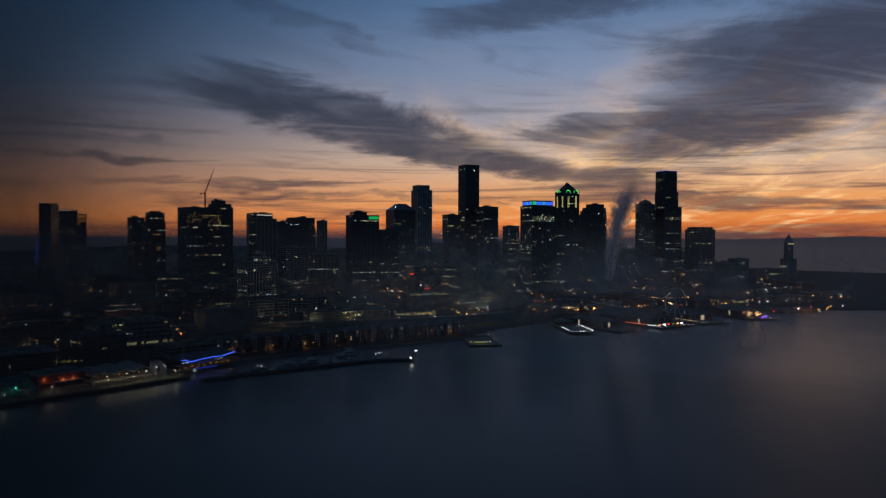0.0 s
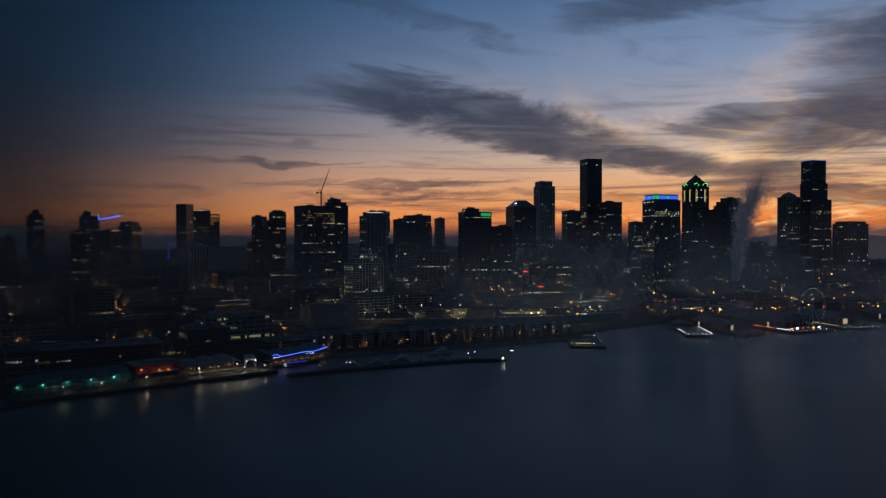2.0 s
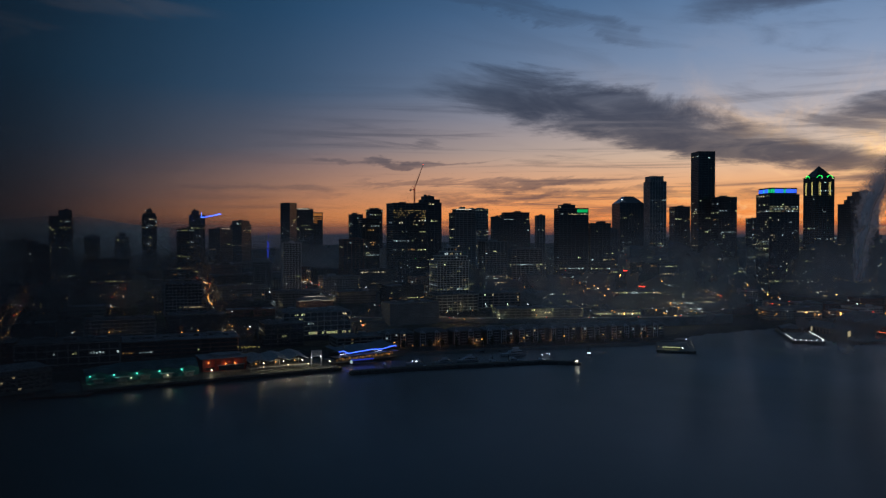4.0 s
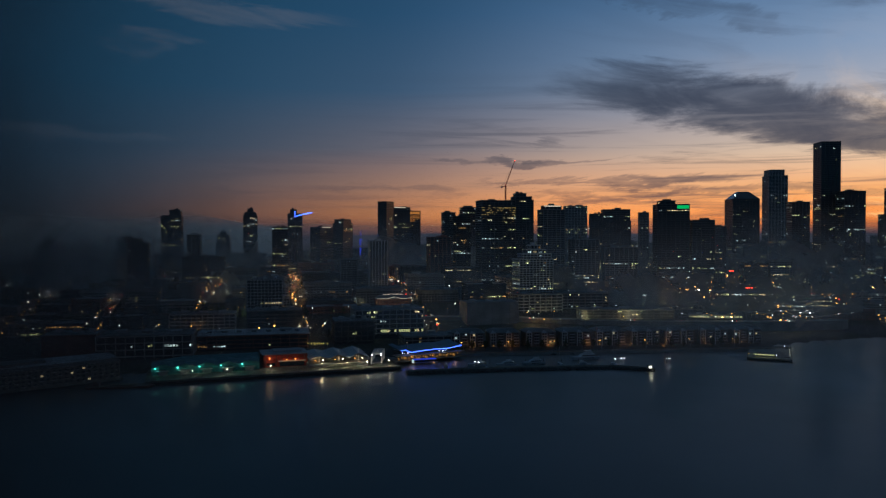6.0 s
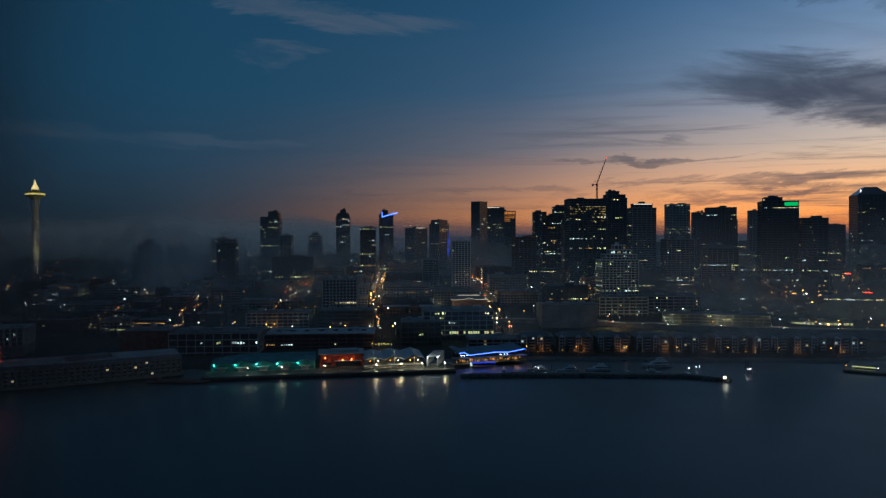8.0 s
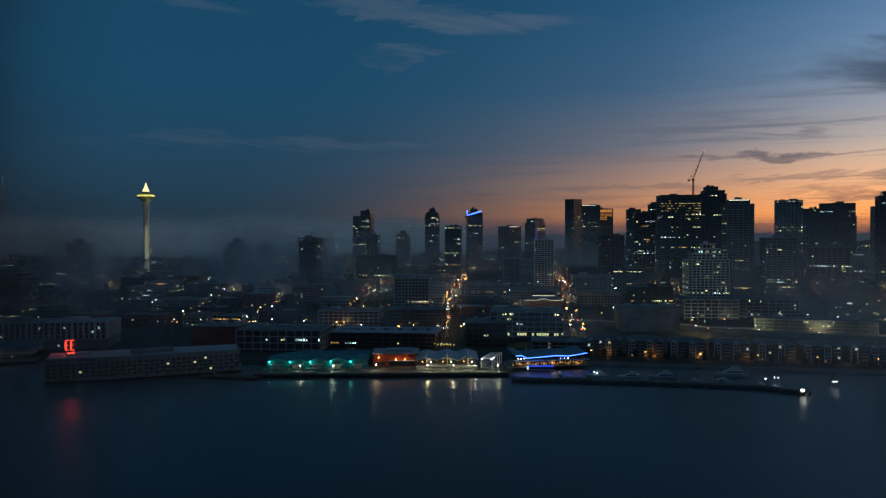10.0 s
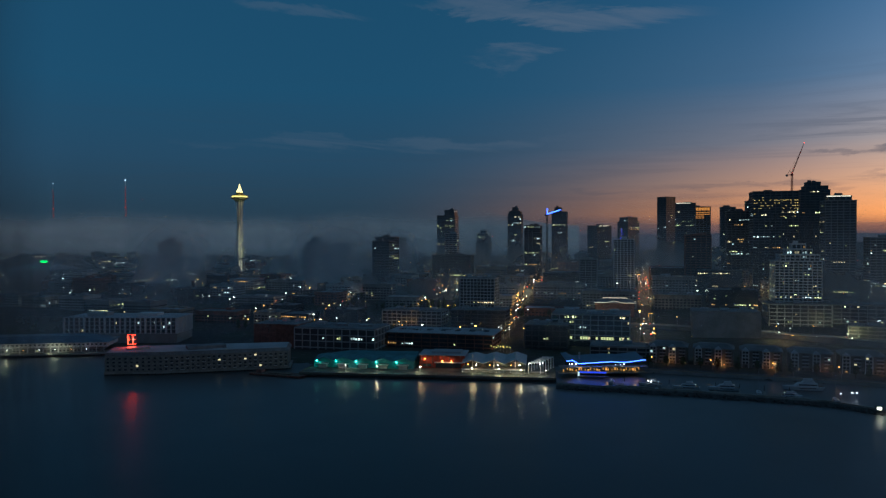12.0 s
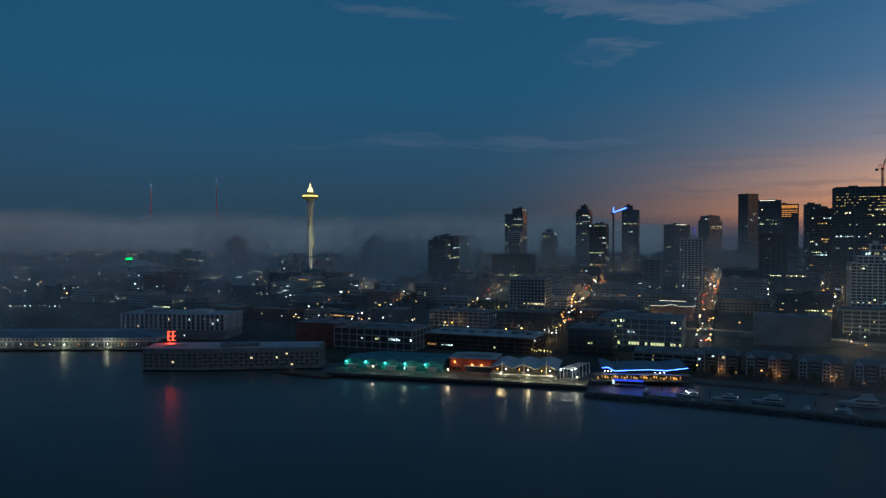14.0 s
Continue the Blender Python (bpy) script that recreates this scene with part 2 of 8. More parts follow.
LIT_W = glowing("lit_window_warm", (1.0, 0.80, 0.42), 1.0, False, 0.8)
LIT_Y = glowing("lit_window_yellow", (0.90, 0.92, 0.40), 0.95, False, 0.8)
LIT_YB = glowing("lit_window_bright_yellow", (1.0, 0.66, 0.2), 1.0, False, 0.6)
LIT_C = glowing("lit_window_cool", (0.78, 0.97, 0.92), 1.0, False, 0.8)
LIT_O = glowing("lit_window_orange", (1.0, 0.52, 0.16), 0.6, False, 0.7)
BULB_W = glowing("lamp_white", (0.95, 0.97, 1.0), 14.0, True, 0.3)
BULB_O = glowing("lamp_sodium", (1.0, 0.40, 0.07), 8.0, True, 0.3)
BULB_Q = glowing("quay_lamp_white", (1.0, 0.88, 0.6), 30.0, True, 0.3)
BULB_T = glowing("lamp_teal", (0.15, 1.0, 0.7), 12.0, True, 0.2)
BULB_OF = glowing("far_lamp_sodium", (1.0, 0.46, 0.10), 5.0, False, 0.8)
BULB_WF = glowing("far_lamp_white", (0.92, 0.97, 0.80), 5.0, False, 0.8)
BULB_R = glowing("lamp_red", (1.0, 0.05, 0.025), 6.0, False, 0.3)
BULB_G = glowing("lamp_green", (0.05, 1.0, 0.12), 3.0, False, 0.2)
NEON_B = glowing("neon_blue", (0.06, 0.14, 1.0), 7.0, True, 0.0)
NEON_BD = glowing("led_blue_dim", (0.05, 0.10, 1.0), 0.6, False, 0.4)
NEON_R = glowing("neon_red", (1.0, 0.05, 0.02), 6.0, True, 0.0)
NEON_W = glowing("neon_white", (1.0, 0.86, 0.62), 1.1, False, 0.2)
# emission stands in for floodlight on saucer ring and pilasters; also used for globe lamps
LED_Y = glowing("floodlit_yellow", (1.0, 0.80, 0.22), 1.3, False, 0.3)


# ---- geometry helpers ----
class Geo:
    """Collects vertices and faces for one mesh."""

    def __init__(self):
        self.v, self.f = [], []

    def box(self, x0, x1, y0, y1, z0, z1):
        k = len(self.v)
        self.v += [(x0, y0, z0), (x1, y0, z0), (x1, y1, z0), (x0, y1, z0), (x0, y0, z1), (x1, y0, z1), (x1, y1, z1), (x0, y1, z1)]
        self.f += [(k, k + 3, k + 2, k + 1), (k + 4, k + 5, k + 6, k + 7), (k, k + 1, k + 5, k + 4), (k + 1, k + 2, k + 6, k + 5), (k + 2, k + 3, k + 7, k + 6), (k + 3, k, k + 4, k + 7)]
        return self

    def cbox(self, cx, cy, z0, sx, sy, sz):
        return self.box(cx - sx / 2, cx + sx / 2, cy - sy / 2, cy + sy / 2, z0, z0 + sz)

    def quad(self, a, b, c, d):
        k = len(self.v)
        self.v += [a, b, c, d]
        self.f.append((k, k + 1, k + 2, k + 3))
        return self

    def prism(self, ring, z0, z1, top=None):
        """A closed block over a ring of (x, y), its top ring shrunk or moved if given."""
        k, m = len(self.v), len(ring)
        self.v += [(x, y, z0) for x, y in ring] + [(x, y, z1) for x, y in (top or ring)]
        self.f.append(tuple(range(k + m - 1, k - 1, -1)))
        self.f.append(tuple(range(k + m, k + 2 * m)))
        self.f += [(k + i, k + (i + 1) % m, k + m + (i + 1) % m, k + m + i) for i in range(m)]
        return self

    def lathe(self, profile, n=24, cx=0.0, cy=0.0):
        """A turned shape from (radius, z) pairs."""
        k = len(self.v)
        for r, z in profile:
            self.v += [(cx + r * math.cos(math.tau * i / n), cy + r * math.sin(math.tau * i / n), z) for i in range(n)]
        for j in range(len(profile) - 1):
            for i in range(n):
                a, b = k + j * n + i, k + j * n + (i + 1) % n
                self.f.append((a, b, b + n, a + n))
        self.f.append(tuple(range(k + n - 1, k - 1, -1)))
        e = k + (len(profile) - 1) * n
        self.f.append(tuple(range(e, e + n)))
        return self

    def beam(self, p, q, r, r2=None, n=5):
        p, q = Vector(p), Vector(q)
        d = (q - p).normalized()
        a = d.orthogonal().normalized()
        b = d.cross(a)
        k = len(self.v)
        for c, rr in ((p, r), (q, r if r2 is None else r2)):
            self.v += [tuple(c + (a * math.cos(math.tau * i / n) + b * math.sin(math.tau * i / n)) * rr) for i in range(n)]
        self.f += [(k + i, k + (i + 1) % n, k + n + (i + 1) % n, k + n + i) for i in range(n)]
        self.f += [tuple(range(k + n - 1, k - 1, -1)), tuple(range(k + n, k + 2 * n))]
        return self

    def sweep(self, pts, r, n=6):
        """One closed tube along points; r may be a number or a list."""
        k, m = len(self.v), len(pts)
        for j, p in enumerate(pts):
            d = (Vector(pts[min(m - 1, j + 1)]) - Vector(pts[max(0, j - 1)])).normalized()
            a = d.cross(Vector((0.31, 0.95, 0.02))).normalized()
            b = d.cross(a)
            rr = r[j] if isinstance(r, list) else r
            self.v += [tuple(Vector(p) + (a * math.cos(math.tau * i / n) + b * math.sin(math.tau * i / n)) * rr) for i in range(n)]
        for j in range(m - 1):
            self.f += [(k + j * n + i, k + j * n + (i + 1) % n, k + (j + 1) * n + (i + 1) % n, k + (j + 1) * n + i) for i in range(n)]
        self.f += [tuple(range(k + n - 1, k - 1, -1)), tuple(range(k + (m - 1) * n, k + m * n))]
        return self

    def ball(self, c, r, n=6, squash=1.0):
        k = len(self.v)
        rings = 4
        for j in range(1, rings):
            a = math.pi * j / rings
            self.v += [(c[0] + r * math.sin(a) * math.cos(math.tau * i / n), c[1] + r * math.sin(a) * math.sin(math.tau * i / n), c[2] + r * squash * math.cos(a)) for i in range(n)]
        self.v += [(c[0], c[1], c[2] + r * squash), (c[0], c[1], c[2] - r * squash)]
        t, b = len(self.v) - 2, len(self.v) - 1
        for i in range(n):
            self.f.append((t, k + i, k + (i + 1) % n))
            for j in range(rings - 2):
                self.f.append((k + j * n + i, k + (j + 1) * n + i, k + (j + 1) * n + (i + 1) % n, k + j * n + (i + 1) % n))
            e = k + (rings - 2) * n
            self.f.append((b, e + (i + 1) % n, e + i))
        return self

    def mesh(self, name, mat):
        me = bpy.data.meshes.new(name)
        me.from_pydata(self.v, [], self.f)
        me.materials.append(mat)
        return me


def part(name, geo, mat, parent, label="", at=None, kind="", smooth=False):
    """One mesh object under a thing. geo may also be a mesh that several parts share."""
    me = geo if isinstance(geo, bpy.types.Mesh) else geo.mesh(name, mat)
    if smooth:
        me.polygons.foreach_set("use_smooth", [True] * len(me.polygons))
    ob = new(name, me)
    ob.parent = parent
    if at is not None:
        ob.matrix_local = at if isinstance(at, Matrix) else Matrix.Translation(at)
    if label or kind:
        tagged(ob, label, kind=kind)
    return ob


def thing(name, label, category, x, y, z, rot=0.0, group="", kind=""):
    ob = new(name)
    ob.empty_display_size = 1
    ob.matrix_basis = pose(x, y, z, 0, 0, rot)
    return tagged(ob, label, category, group, kind)


def solid(name, geo, mat, label, category, group="", kind="", at=None, smooth=False):
    me = geo if isinstance(geo, bpy.types.Mesh) else geo.mesh(name, mat)
    if smooth:
        me.polygons.foreach_set("use_smooth", [True] * len(me.polygons))
    ob = new(name, me)
    if at is not None:
        ob.matrix_basis = at
    return tagged(ob, label, category, group, kind)


# ---- the lie of the land ----
SHORE = [(-6000, 2600), (-2600, 900), (-1500, 250), (-900, -330), (-470, -660), (-290, -720), (-160, -860), (-60, -905), (20, -955), (95, -1043), (192, -1156), (300, -1270),
         (420, -1330), (540, -1420), (620, -1540), (720, -1740), (790, -1950), (840, -2300), (900, -3200), (700, -6000)]


def inland(x, y):
    """Metres from the shore, positive on land."""
    best, sign = 1e9, 1
    for (ax, ay), (bx, by) in zip(SHORE, SHORE[1:]):
        dx, dy = bx - ax, by - ay
        k = max(0.0, min(1.0, ((x - ax) * dx + (y - ay) * dy) / (dx * dx + dy * dy)))
        d = math.hypot(x - ax - k * dx, y - ay - k * dy)
        if d < best - 1e-6:
            best = d
            sign = 1 if dx * (y - ay) - dy * (x - ax) > 0 else -1
    return best * sign


def smooth01(a, b, x):
    k = max(0.0, min(1.0, (x - a) / (b - a)))
    return k * k * (3 - 2 * k)


def hill(x, y, cx, cy, r, h):
    return h * math.exp(-((x - cx) ** 2 + (y - cy) ** 2) / (r * r))


def ground_z(x, y):
    q = inland(x, y)
    if q <= 0:
        return max(-6.0, 2.6 + q * 1.2)
    z = 2.6 + 38 * smooth01(70, 430, q)
    z += smooth01(300, 900, q) * (hill(x, y, -350, 1500, 620, 85) + hill(x, y, 2900, 300, 1000, 75) + hill(x, y, 2150, -1100, 620, 55) + hill(x, y, 2700, -3000, 1100, 70))
    return z


def in_frame(s, q):
    """From the street grid (along the shore, inland) to the map."""
    return 42 + 0.735 * s + 0.68 * q, -895 - 0.68 * s + 0.735 * q


GRID = -42.8

# ---- water, land, far hills, mist ----
def water_material():
    mat = bpy.data.materials.new("calm_bay_water")
    mat.use_nodes = True
    n = Nodes(mat.node_tree)
    n.tree.nodes.clear()
    pos = n.add("ShaderNodeTexCoord").outputs["Object"]
    patch = n.noise(pos, 0.006, 3.0, 0.5)
    b = n.add("ShaderNodeBump")
    b.inputs["Strength"].default_value = 0.6
    b.inputs["Distance"].default_value = 0.25
    n.put(b.inputs["Height"], n.m("ADD", n.noise(pos, 0.12, 4.0, 0.6, 0.4), n.m("MULTIPLY", n.noise(pos, 0.7, 2.0, 0.5), 0.3)))
    deep = n.add("ShaderNodeBsdfDiffuse")
    deep.inputs[0].default_value = (0.010, 0.016, 0.020, 1)
    # wind ripples scatter most of the reflection widely; smoother slicks between them keep lamp streaks short
    lobes = []
    for rough in (0.42, 0.15):
        gloss = n.add("ShaderNodeBsdfGlossy")
        n.put(gloss.inputs["Roughness"], n.m("ADD", rough - 0.03, n.m("MULTIPLY", patch, 0.06)))
        n.put(gloss.inputs["Normal"], b.outputs[0])
        lobes.append(gloss)
    both = n.add("ShaderNodeMixShader")
    n.put(both.inputs[0], n.m("ADD", 0.12, n.m("MULTIPLY", n.step(patch, 0.35, 0.65), 0.12)))
    n.tree.links.new(lobes[0].outputs[0], both.inputs[1])
    n.tree.links.new(lobes[1].outputs[0], both.inputs[2])
    fres = n.add("ShaderNodeFresnel")
    fres.inputs["IOR"].default_value = 1.33
    x = n.add("ShaderNodeMixShader")
    n.put(x.inputs[0], n.m("MINIMUM", n.m("ADD", 0.05, n.m("MULTIPLY", fres.outputs[0], 0.95)), 0.57))
    n.tree.links.new(deep.outputs[0], x.inputs[1])
    n.tree.links.new(both.outputs[0], x.inputs[2])
    n.tree.links.new(x.outputs[0], n.add("ShaderNodeOutputMaterial").inputs[0])
    return mat


def ground_material():
    mat = bpy.data.materials.new("city_ground")
    mat.use_nodes = True
    n = Nodes(mat.node_tree)
    p = mat.node_tree.nodes["Principled BSDF"]
    pos = n.add("ShaderNodeTexCoord").outputs["Object"]
    a = n.noise(pos, 0.012, 5.0, 0.6)
    c = n.mix(n.step(a, 0.4, 0.62), (0.05, 0.05, 0.052), (0.045, 0.055, 0.035))
    c = n.mix(n.step(n.noise(pos, 0.15, 4.0, 0.6), 0.5, 0.7), c, (0.10, 0.098, 0.095))
    n.put(p.inputs["Base Color"], c)
    p.inputs["Roughness"].default_value = 0.85
    return mat


solid("water", Geo().quad((-6500, -6500, 0), (6500, -6500, 0), (6500, 6500, 0), (-6500, 6500, 0)), water_material(), "calm dark bay water reflecting the dawn sky", "water", kind="structure")


def spread(lo, near_lo, near_hi, hi, fine, coarse):
    out, v = [], near_lo
    while v < near_hi:
        out.append(v)
        v += fine
    step, v = fine, near_hi
    while v < hi:
        out.append(v)
        step = min(coarse, step * 1.3)
        v += step
    out.append(hi)
    step, v, left = fine, near_lo, []
    while v > lo:
        step = min(coarse, step * 1.3)
        v -= step
        left.append(max(v, lo))
    return left[::-1] + out


def build_ground():
    xs, ys = spread(-5200, -620, 900, 5200, 14, 220), spread(-5600, -1950, -480, 3800, 14, 220)
    g = Geo()
    g.v = [(x, y, ground_z(x, y)) for y in ys for x in xs]
    m = len(xs)
    g.f = [(j * m + i, j * m + i + 1, (j + 1) * m + i + 1, (j + 1) * m + i) for j in range(len(ys) - 1) for i in range(m - 1)]
    solid("ground", g, ground_material(), "dark city ground rising from the waterfront to the hills", "ground", kind="structure", smooth=True)


build_ground()
EYE = (-450.0, -1450.0)


def arc_wall(name, radius, b0, b1, height, base, mat, label, category, thick=0.0):
    """A long low ridge round the place: height(bearing) gives its crest."""
    g, m = Geo(), int((b1 - b0) / 0.5)
    for i in range(m + 1):
        b = b0 + (b1 - b0) * i / m
        c, s = math.cos(radians(b)), math.sin(radians(b))
        h = height(b)
        for k in range(7):
            r = radius + thick * (k - 3) / 3
            z = base + (h - base) * (1 - ((k - 3) / 3) ** 2) ** 0.5 if thick else base + (h - base) * k / 6
            g.v.append((EYE[0] + r * s, EYE[1] + r * c, z))
    for i in range(m):
        for k in range(6):
            a = i * 7 + k
            g.f.append((a, a + 7, a + 8, a + 1))
    return solid(name, g, mat, label, category, kind="structure", smooth=True)


# air haze over the far forest is mixed into this pale blue colour
HAZE_BLUE = surface("haze_tinted_forest", (0.30, 0.33, 0.38), 1.0, 0, 0.15, 0.002, spec=0.0)
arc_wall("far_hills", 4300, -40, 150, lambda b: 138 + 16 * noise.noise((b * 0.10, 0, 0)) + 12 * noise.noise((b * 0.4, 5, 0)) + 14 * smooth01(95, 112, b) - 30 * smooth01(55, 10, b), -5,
         HAZE_BLUE, "hazy blue far hills under the dawn glow", "hills", thick=420)


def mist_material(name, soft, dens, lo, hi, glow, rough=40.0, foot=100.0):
    """Far cloud on the ground that fades out upwards between lo and hi metres; glow is emission put in for the daybreak
    scattered in it.
    """
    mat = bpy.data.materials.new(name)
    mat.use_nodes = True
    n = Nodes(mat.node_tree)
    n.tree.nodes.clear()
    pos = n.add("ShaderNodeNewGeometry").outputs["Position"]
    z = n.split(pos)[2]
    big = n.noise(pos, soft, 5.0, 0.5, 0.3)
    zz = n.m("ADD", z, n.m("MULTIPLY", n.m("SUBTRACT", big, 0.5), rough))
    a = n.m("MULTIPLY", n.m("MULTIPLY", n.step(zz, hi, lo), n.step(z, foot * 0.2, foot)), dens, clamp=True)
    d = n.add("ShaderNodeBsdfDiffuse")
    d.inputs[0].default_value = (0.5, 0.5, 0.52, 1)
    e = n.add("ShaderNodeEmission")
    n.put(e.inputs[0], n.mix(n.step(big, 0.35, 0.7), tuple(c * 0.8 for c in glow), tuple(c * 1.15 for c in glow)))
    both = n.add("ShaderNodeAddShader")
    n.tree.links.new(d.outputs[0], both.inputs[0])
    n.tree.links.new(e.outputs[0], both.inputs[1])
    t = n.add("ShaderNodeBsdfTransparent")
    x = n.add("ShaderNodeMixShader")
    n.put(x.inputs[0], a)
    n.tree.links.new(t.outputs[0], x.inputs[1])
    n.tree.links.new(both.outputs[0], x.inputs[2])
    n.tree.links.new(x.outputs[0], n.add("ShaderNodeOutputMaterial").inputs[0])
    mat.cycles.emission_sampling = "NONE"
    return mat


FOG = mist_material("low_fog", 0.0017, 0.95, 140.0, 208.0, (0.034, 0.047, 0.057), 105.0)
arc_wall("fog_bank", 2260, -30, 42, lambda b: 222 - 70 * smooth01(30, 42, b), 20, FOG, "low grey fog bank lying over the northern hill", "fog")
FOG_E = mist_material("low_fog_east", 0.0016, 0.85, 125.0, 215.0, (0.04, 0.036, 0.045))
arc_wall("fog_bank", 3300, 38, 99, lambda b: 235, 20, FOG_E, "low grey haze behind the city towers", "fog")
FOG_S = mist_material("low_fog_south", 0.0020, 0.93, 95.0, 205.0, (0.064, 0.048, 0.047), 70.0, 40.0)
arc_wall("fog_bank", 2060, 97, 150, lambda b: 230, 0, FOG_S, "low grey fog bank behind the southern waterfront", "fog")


def veil_material(name, b0, b1, dens, low, high, patch, tone, through_light):
    """Thin ground mist in drifting patches, lit by the sky from both sides; it thins out upwards and towards both ends."""
    mat = bpy.data.materials.new(name)
    mat.use_nodes = True
    n = Nodes(mat.node_tree)
    n.tree.nodes.clear()
    pos = n.add("ShaderNodeNewGeometry").outputs["Position"]
    p = n.split(pos)
    bearing = n.m("MULTIPLY", n.m("ARCTAN2", n.m("SUBTRACT", p[0], EYE[0]), n.m("SUBTRACT", p[1], EYE[1])), 180 / math.pi)
    big = n.noise(pos, patch, 5.0, 0.55, 0.5)
    fine = n.noise(pos, patch * 4, 5.0, 0.6, 0.8)
    z = n.m("ADD", p[2], n.m("MULTIPLY", n.m("SUBTRACT", big, 0.5), 120.0))
    a = n.m("MULTIPLY", n.step(z, high, low), n.m("ADD", 0.35, n.m("MULTIPLY", n.step(n.m("ADD", n.m("MULTIPLY", big, 0.7), n.m("MULTIPLY", fine, 0.3)), 0.42, 0.66), 0.9)))
    a = n.m("MULTIPLY", n.m("MULTIPLY", a, n.step(p[2], 2.0, 30.0)), n.m("MULTIPLY", n.step(bearing, b0, b0 + 9.0), n.step(bearing, b1, b1 - 9.0)))
    a = n.m("MULTIPLY", a, dens, clamp=True)
    d = n.add("ShaderNodeBsdfDiffuse")
    d.inputs[0].default_value = (*tone, 1)
    s = n.add("ShaderNodeBsdfTranslucent")
    s.inputs[0].default_value = (*tone, 1)
    both = n.add("ShaderNodeMixShader")
    both.inputs[0].default_value = through_light
    n.tree.links.new(d.outputs[0], both.inputs[1])
    n.tree.links.new(s.outputs[0], both.inputs[2])
    x = n.add("ShaderNodeMixShader")
    n.put(x.inputs[0], a)
    n.tree.links.new(n.add("ShaderNodeBsdfTransparent").outputs[0], x.inputs[1])
    n.tree.links.new(both.outputs[0], x.inputs[2])
    n.tree.links.new(x.outputs[0], n.add("ShaderNodeOutputMaterial").inputs[0])
    return mat


# the second tone puts the dawn's warm light into the mist's own colour
COOL, DAWN_TINT = (0.72, 0.80, 0.82), (0.86, 0.76, 0.72)
for radius, b0, b1, dens, low, high, patch, tone, share in ((590, 60, 132, 0.40, 20.0, 155.0, 0.007, DAWN_TINT, 0.85), (745, -8, 86, 0.28, 35.0, 150.0, 0.006, COOL, 0.5),
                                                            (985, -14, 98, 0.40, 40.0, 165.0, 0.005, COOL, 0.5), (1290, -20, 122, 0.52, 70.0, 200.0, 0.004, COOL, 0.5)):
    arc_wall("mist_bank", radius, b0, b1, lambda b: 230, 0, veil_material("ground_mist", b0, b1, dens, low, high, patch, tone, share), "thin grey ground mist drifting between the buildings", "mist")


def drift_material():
    """Mist over the bay with shade put into its dark colour to dim the view behind: tall and dense to the north, a low
    thinning tail to the south.
    """
    mat = bpy.data.materials.new("dimming_bay_mist")
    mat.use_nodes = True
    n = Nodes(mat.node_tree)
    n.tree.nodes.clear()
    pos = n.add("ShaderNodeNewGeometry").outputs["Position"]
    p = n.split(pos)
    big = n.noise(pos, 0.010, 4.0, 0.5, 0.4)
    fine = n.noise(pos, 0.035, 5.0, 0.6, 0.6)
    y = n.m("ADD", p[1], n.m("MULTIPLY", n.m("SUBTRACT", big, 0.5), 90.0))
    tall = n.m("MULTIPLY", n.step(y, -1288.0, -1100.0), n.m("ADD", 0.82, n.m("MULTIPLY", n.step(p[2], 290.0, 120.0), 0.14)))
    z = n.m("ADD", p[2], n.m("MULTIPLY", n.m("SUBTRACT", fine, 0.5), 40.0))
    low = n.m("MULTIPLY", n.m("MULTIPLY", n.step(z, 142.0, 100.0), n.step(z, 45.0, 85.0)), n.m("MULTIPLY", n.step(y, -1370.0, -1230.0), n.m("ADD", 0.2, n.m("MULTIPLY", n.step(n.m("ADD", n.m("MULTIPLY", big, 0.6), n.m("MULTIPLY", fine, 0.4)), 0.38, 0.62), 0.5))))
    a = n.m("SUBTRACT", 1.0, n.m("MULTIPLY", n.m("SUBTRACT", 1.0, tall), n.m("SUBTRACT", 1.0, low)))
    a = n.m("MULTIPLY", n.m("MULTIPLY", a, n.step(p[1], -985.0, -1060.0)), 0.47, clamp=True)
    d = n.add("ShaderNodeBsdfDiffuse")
    # the low colour value darkens what stands behind instead of whitening it
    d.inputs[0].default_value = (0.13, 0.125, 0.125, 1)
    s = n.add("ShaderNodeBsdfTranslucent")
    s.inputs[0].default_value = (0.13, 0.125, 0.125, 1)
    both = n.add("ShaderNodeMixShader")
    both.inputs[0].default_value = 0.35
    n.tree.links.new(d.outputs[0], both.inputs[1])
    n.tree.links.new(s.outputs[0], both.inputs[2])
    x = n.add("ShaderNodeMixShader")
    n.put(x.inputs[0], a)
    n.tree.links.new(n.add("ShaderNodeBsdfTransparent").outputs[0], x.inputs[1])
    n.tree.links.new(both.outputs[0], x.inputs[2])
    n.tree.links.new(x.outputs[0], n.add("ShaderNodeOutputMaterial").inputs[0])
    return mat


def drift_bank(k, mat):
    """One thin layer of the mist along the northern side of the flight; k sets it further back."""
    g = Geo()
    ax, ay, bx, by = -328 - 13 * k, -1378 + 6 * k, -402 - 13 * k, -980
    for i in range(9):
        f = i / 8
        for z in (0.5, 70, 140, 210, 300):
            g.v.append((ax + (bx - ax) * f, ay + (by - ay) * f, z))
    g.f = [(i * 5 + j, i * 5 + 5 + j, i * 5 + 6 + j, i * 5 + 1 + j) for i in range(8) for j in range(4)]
    solid("mist_bank", g, mat, "dark see-through mist sheet dimming the view over the bay", "mist", kind="structure", smooth=True)


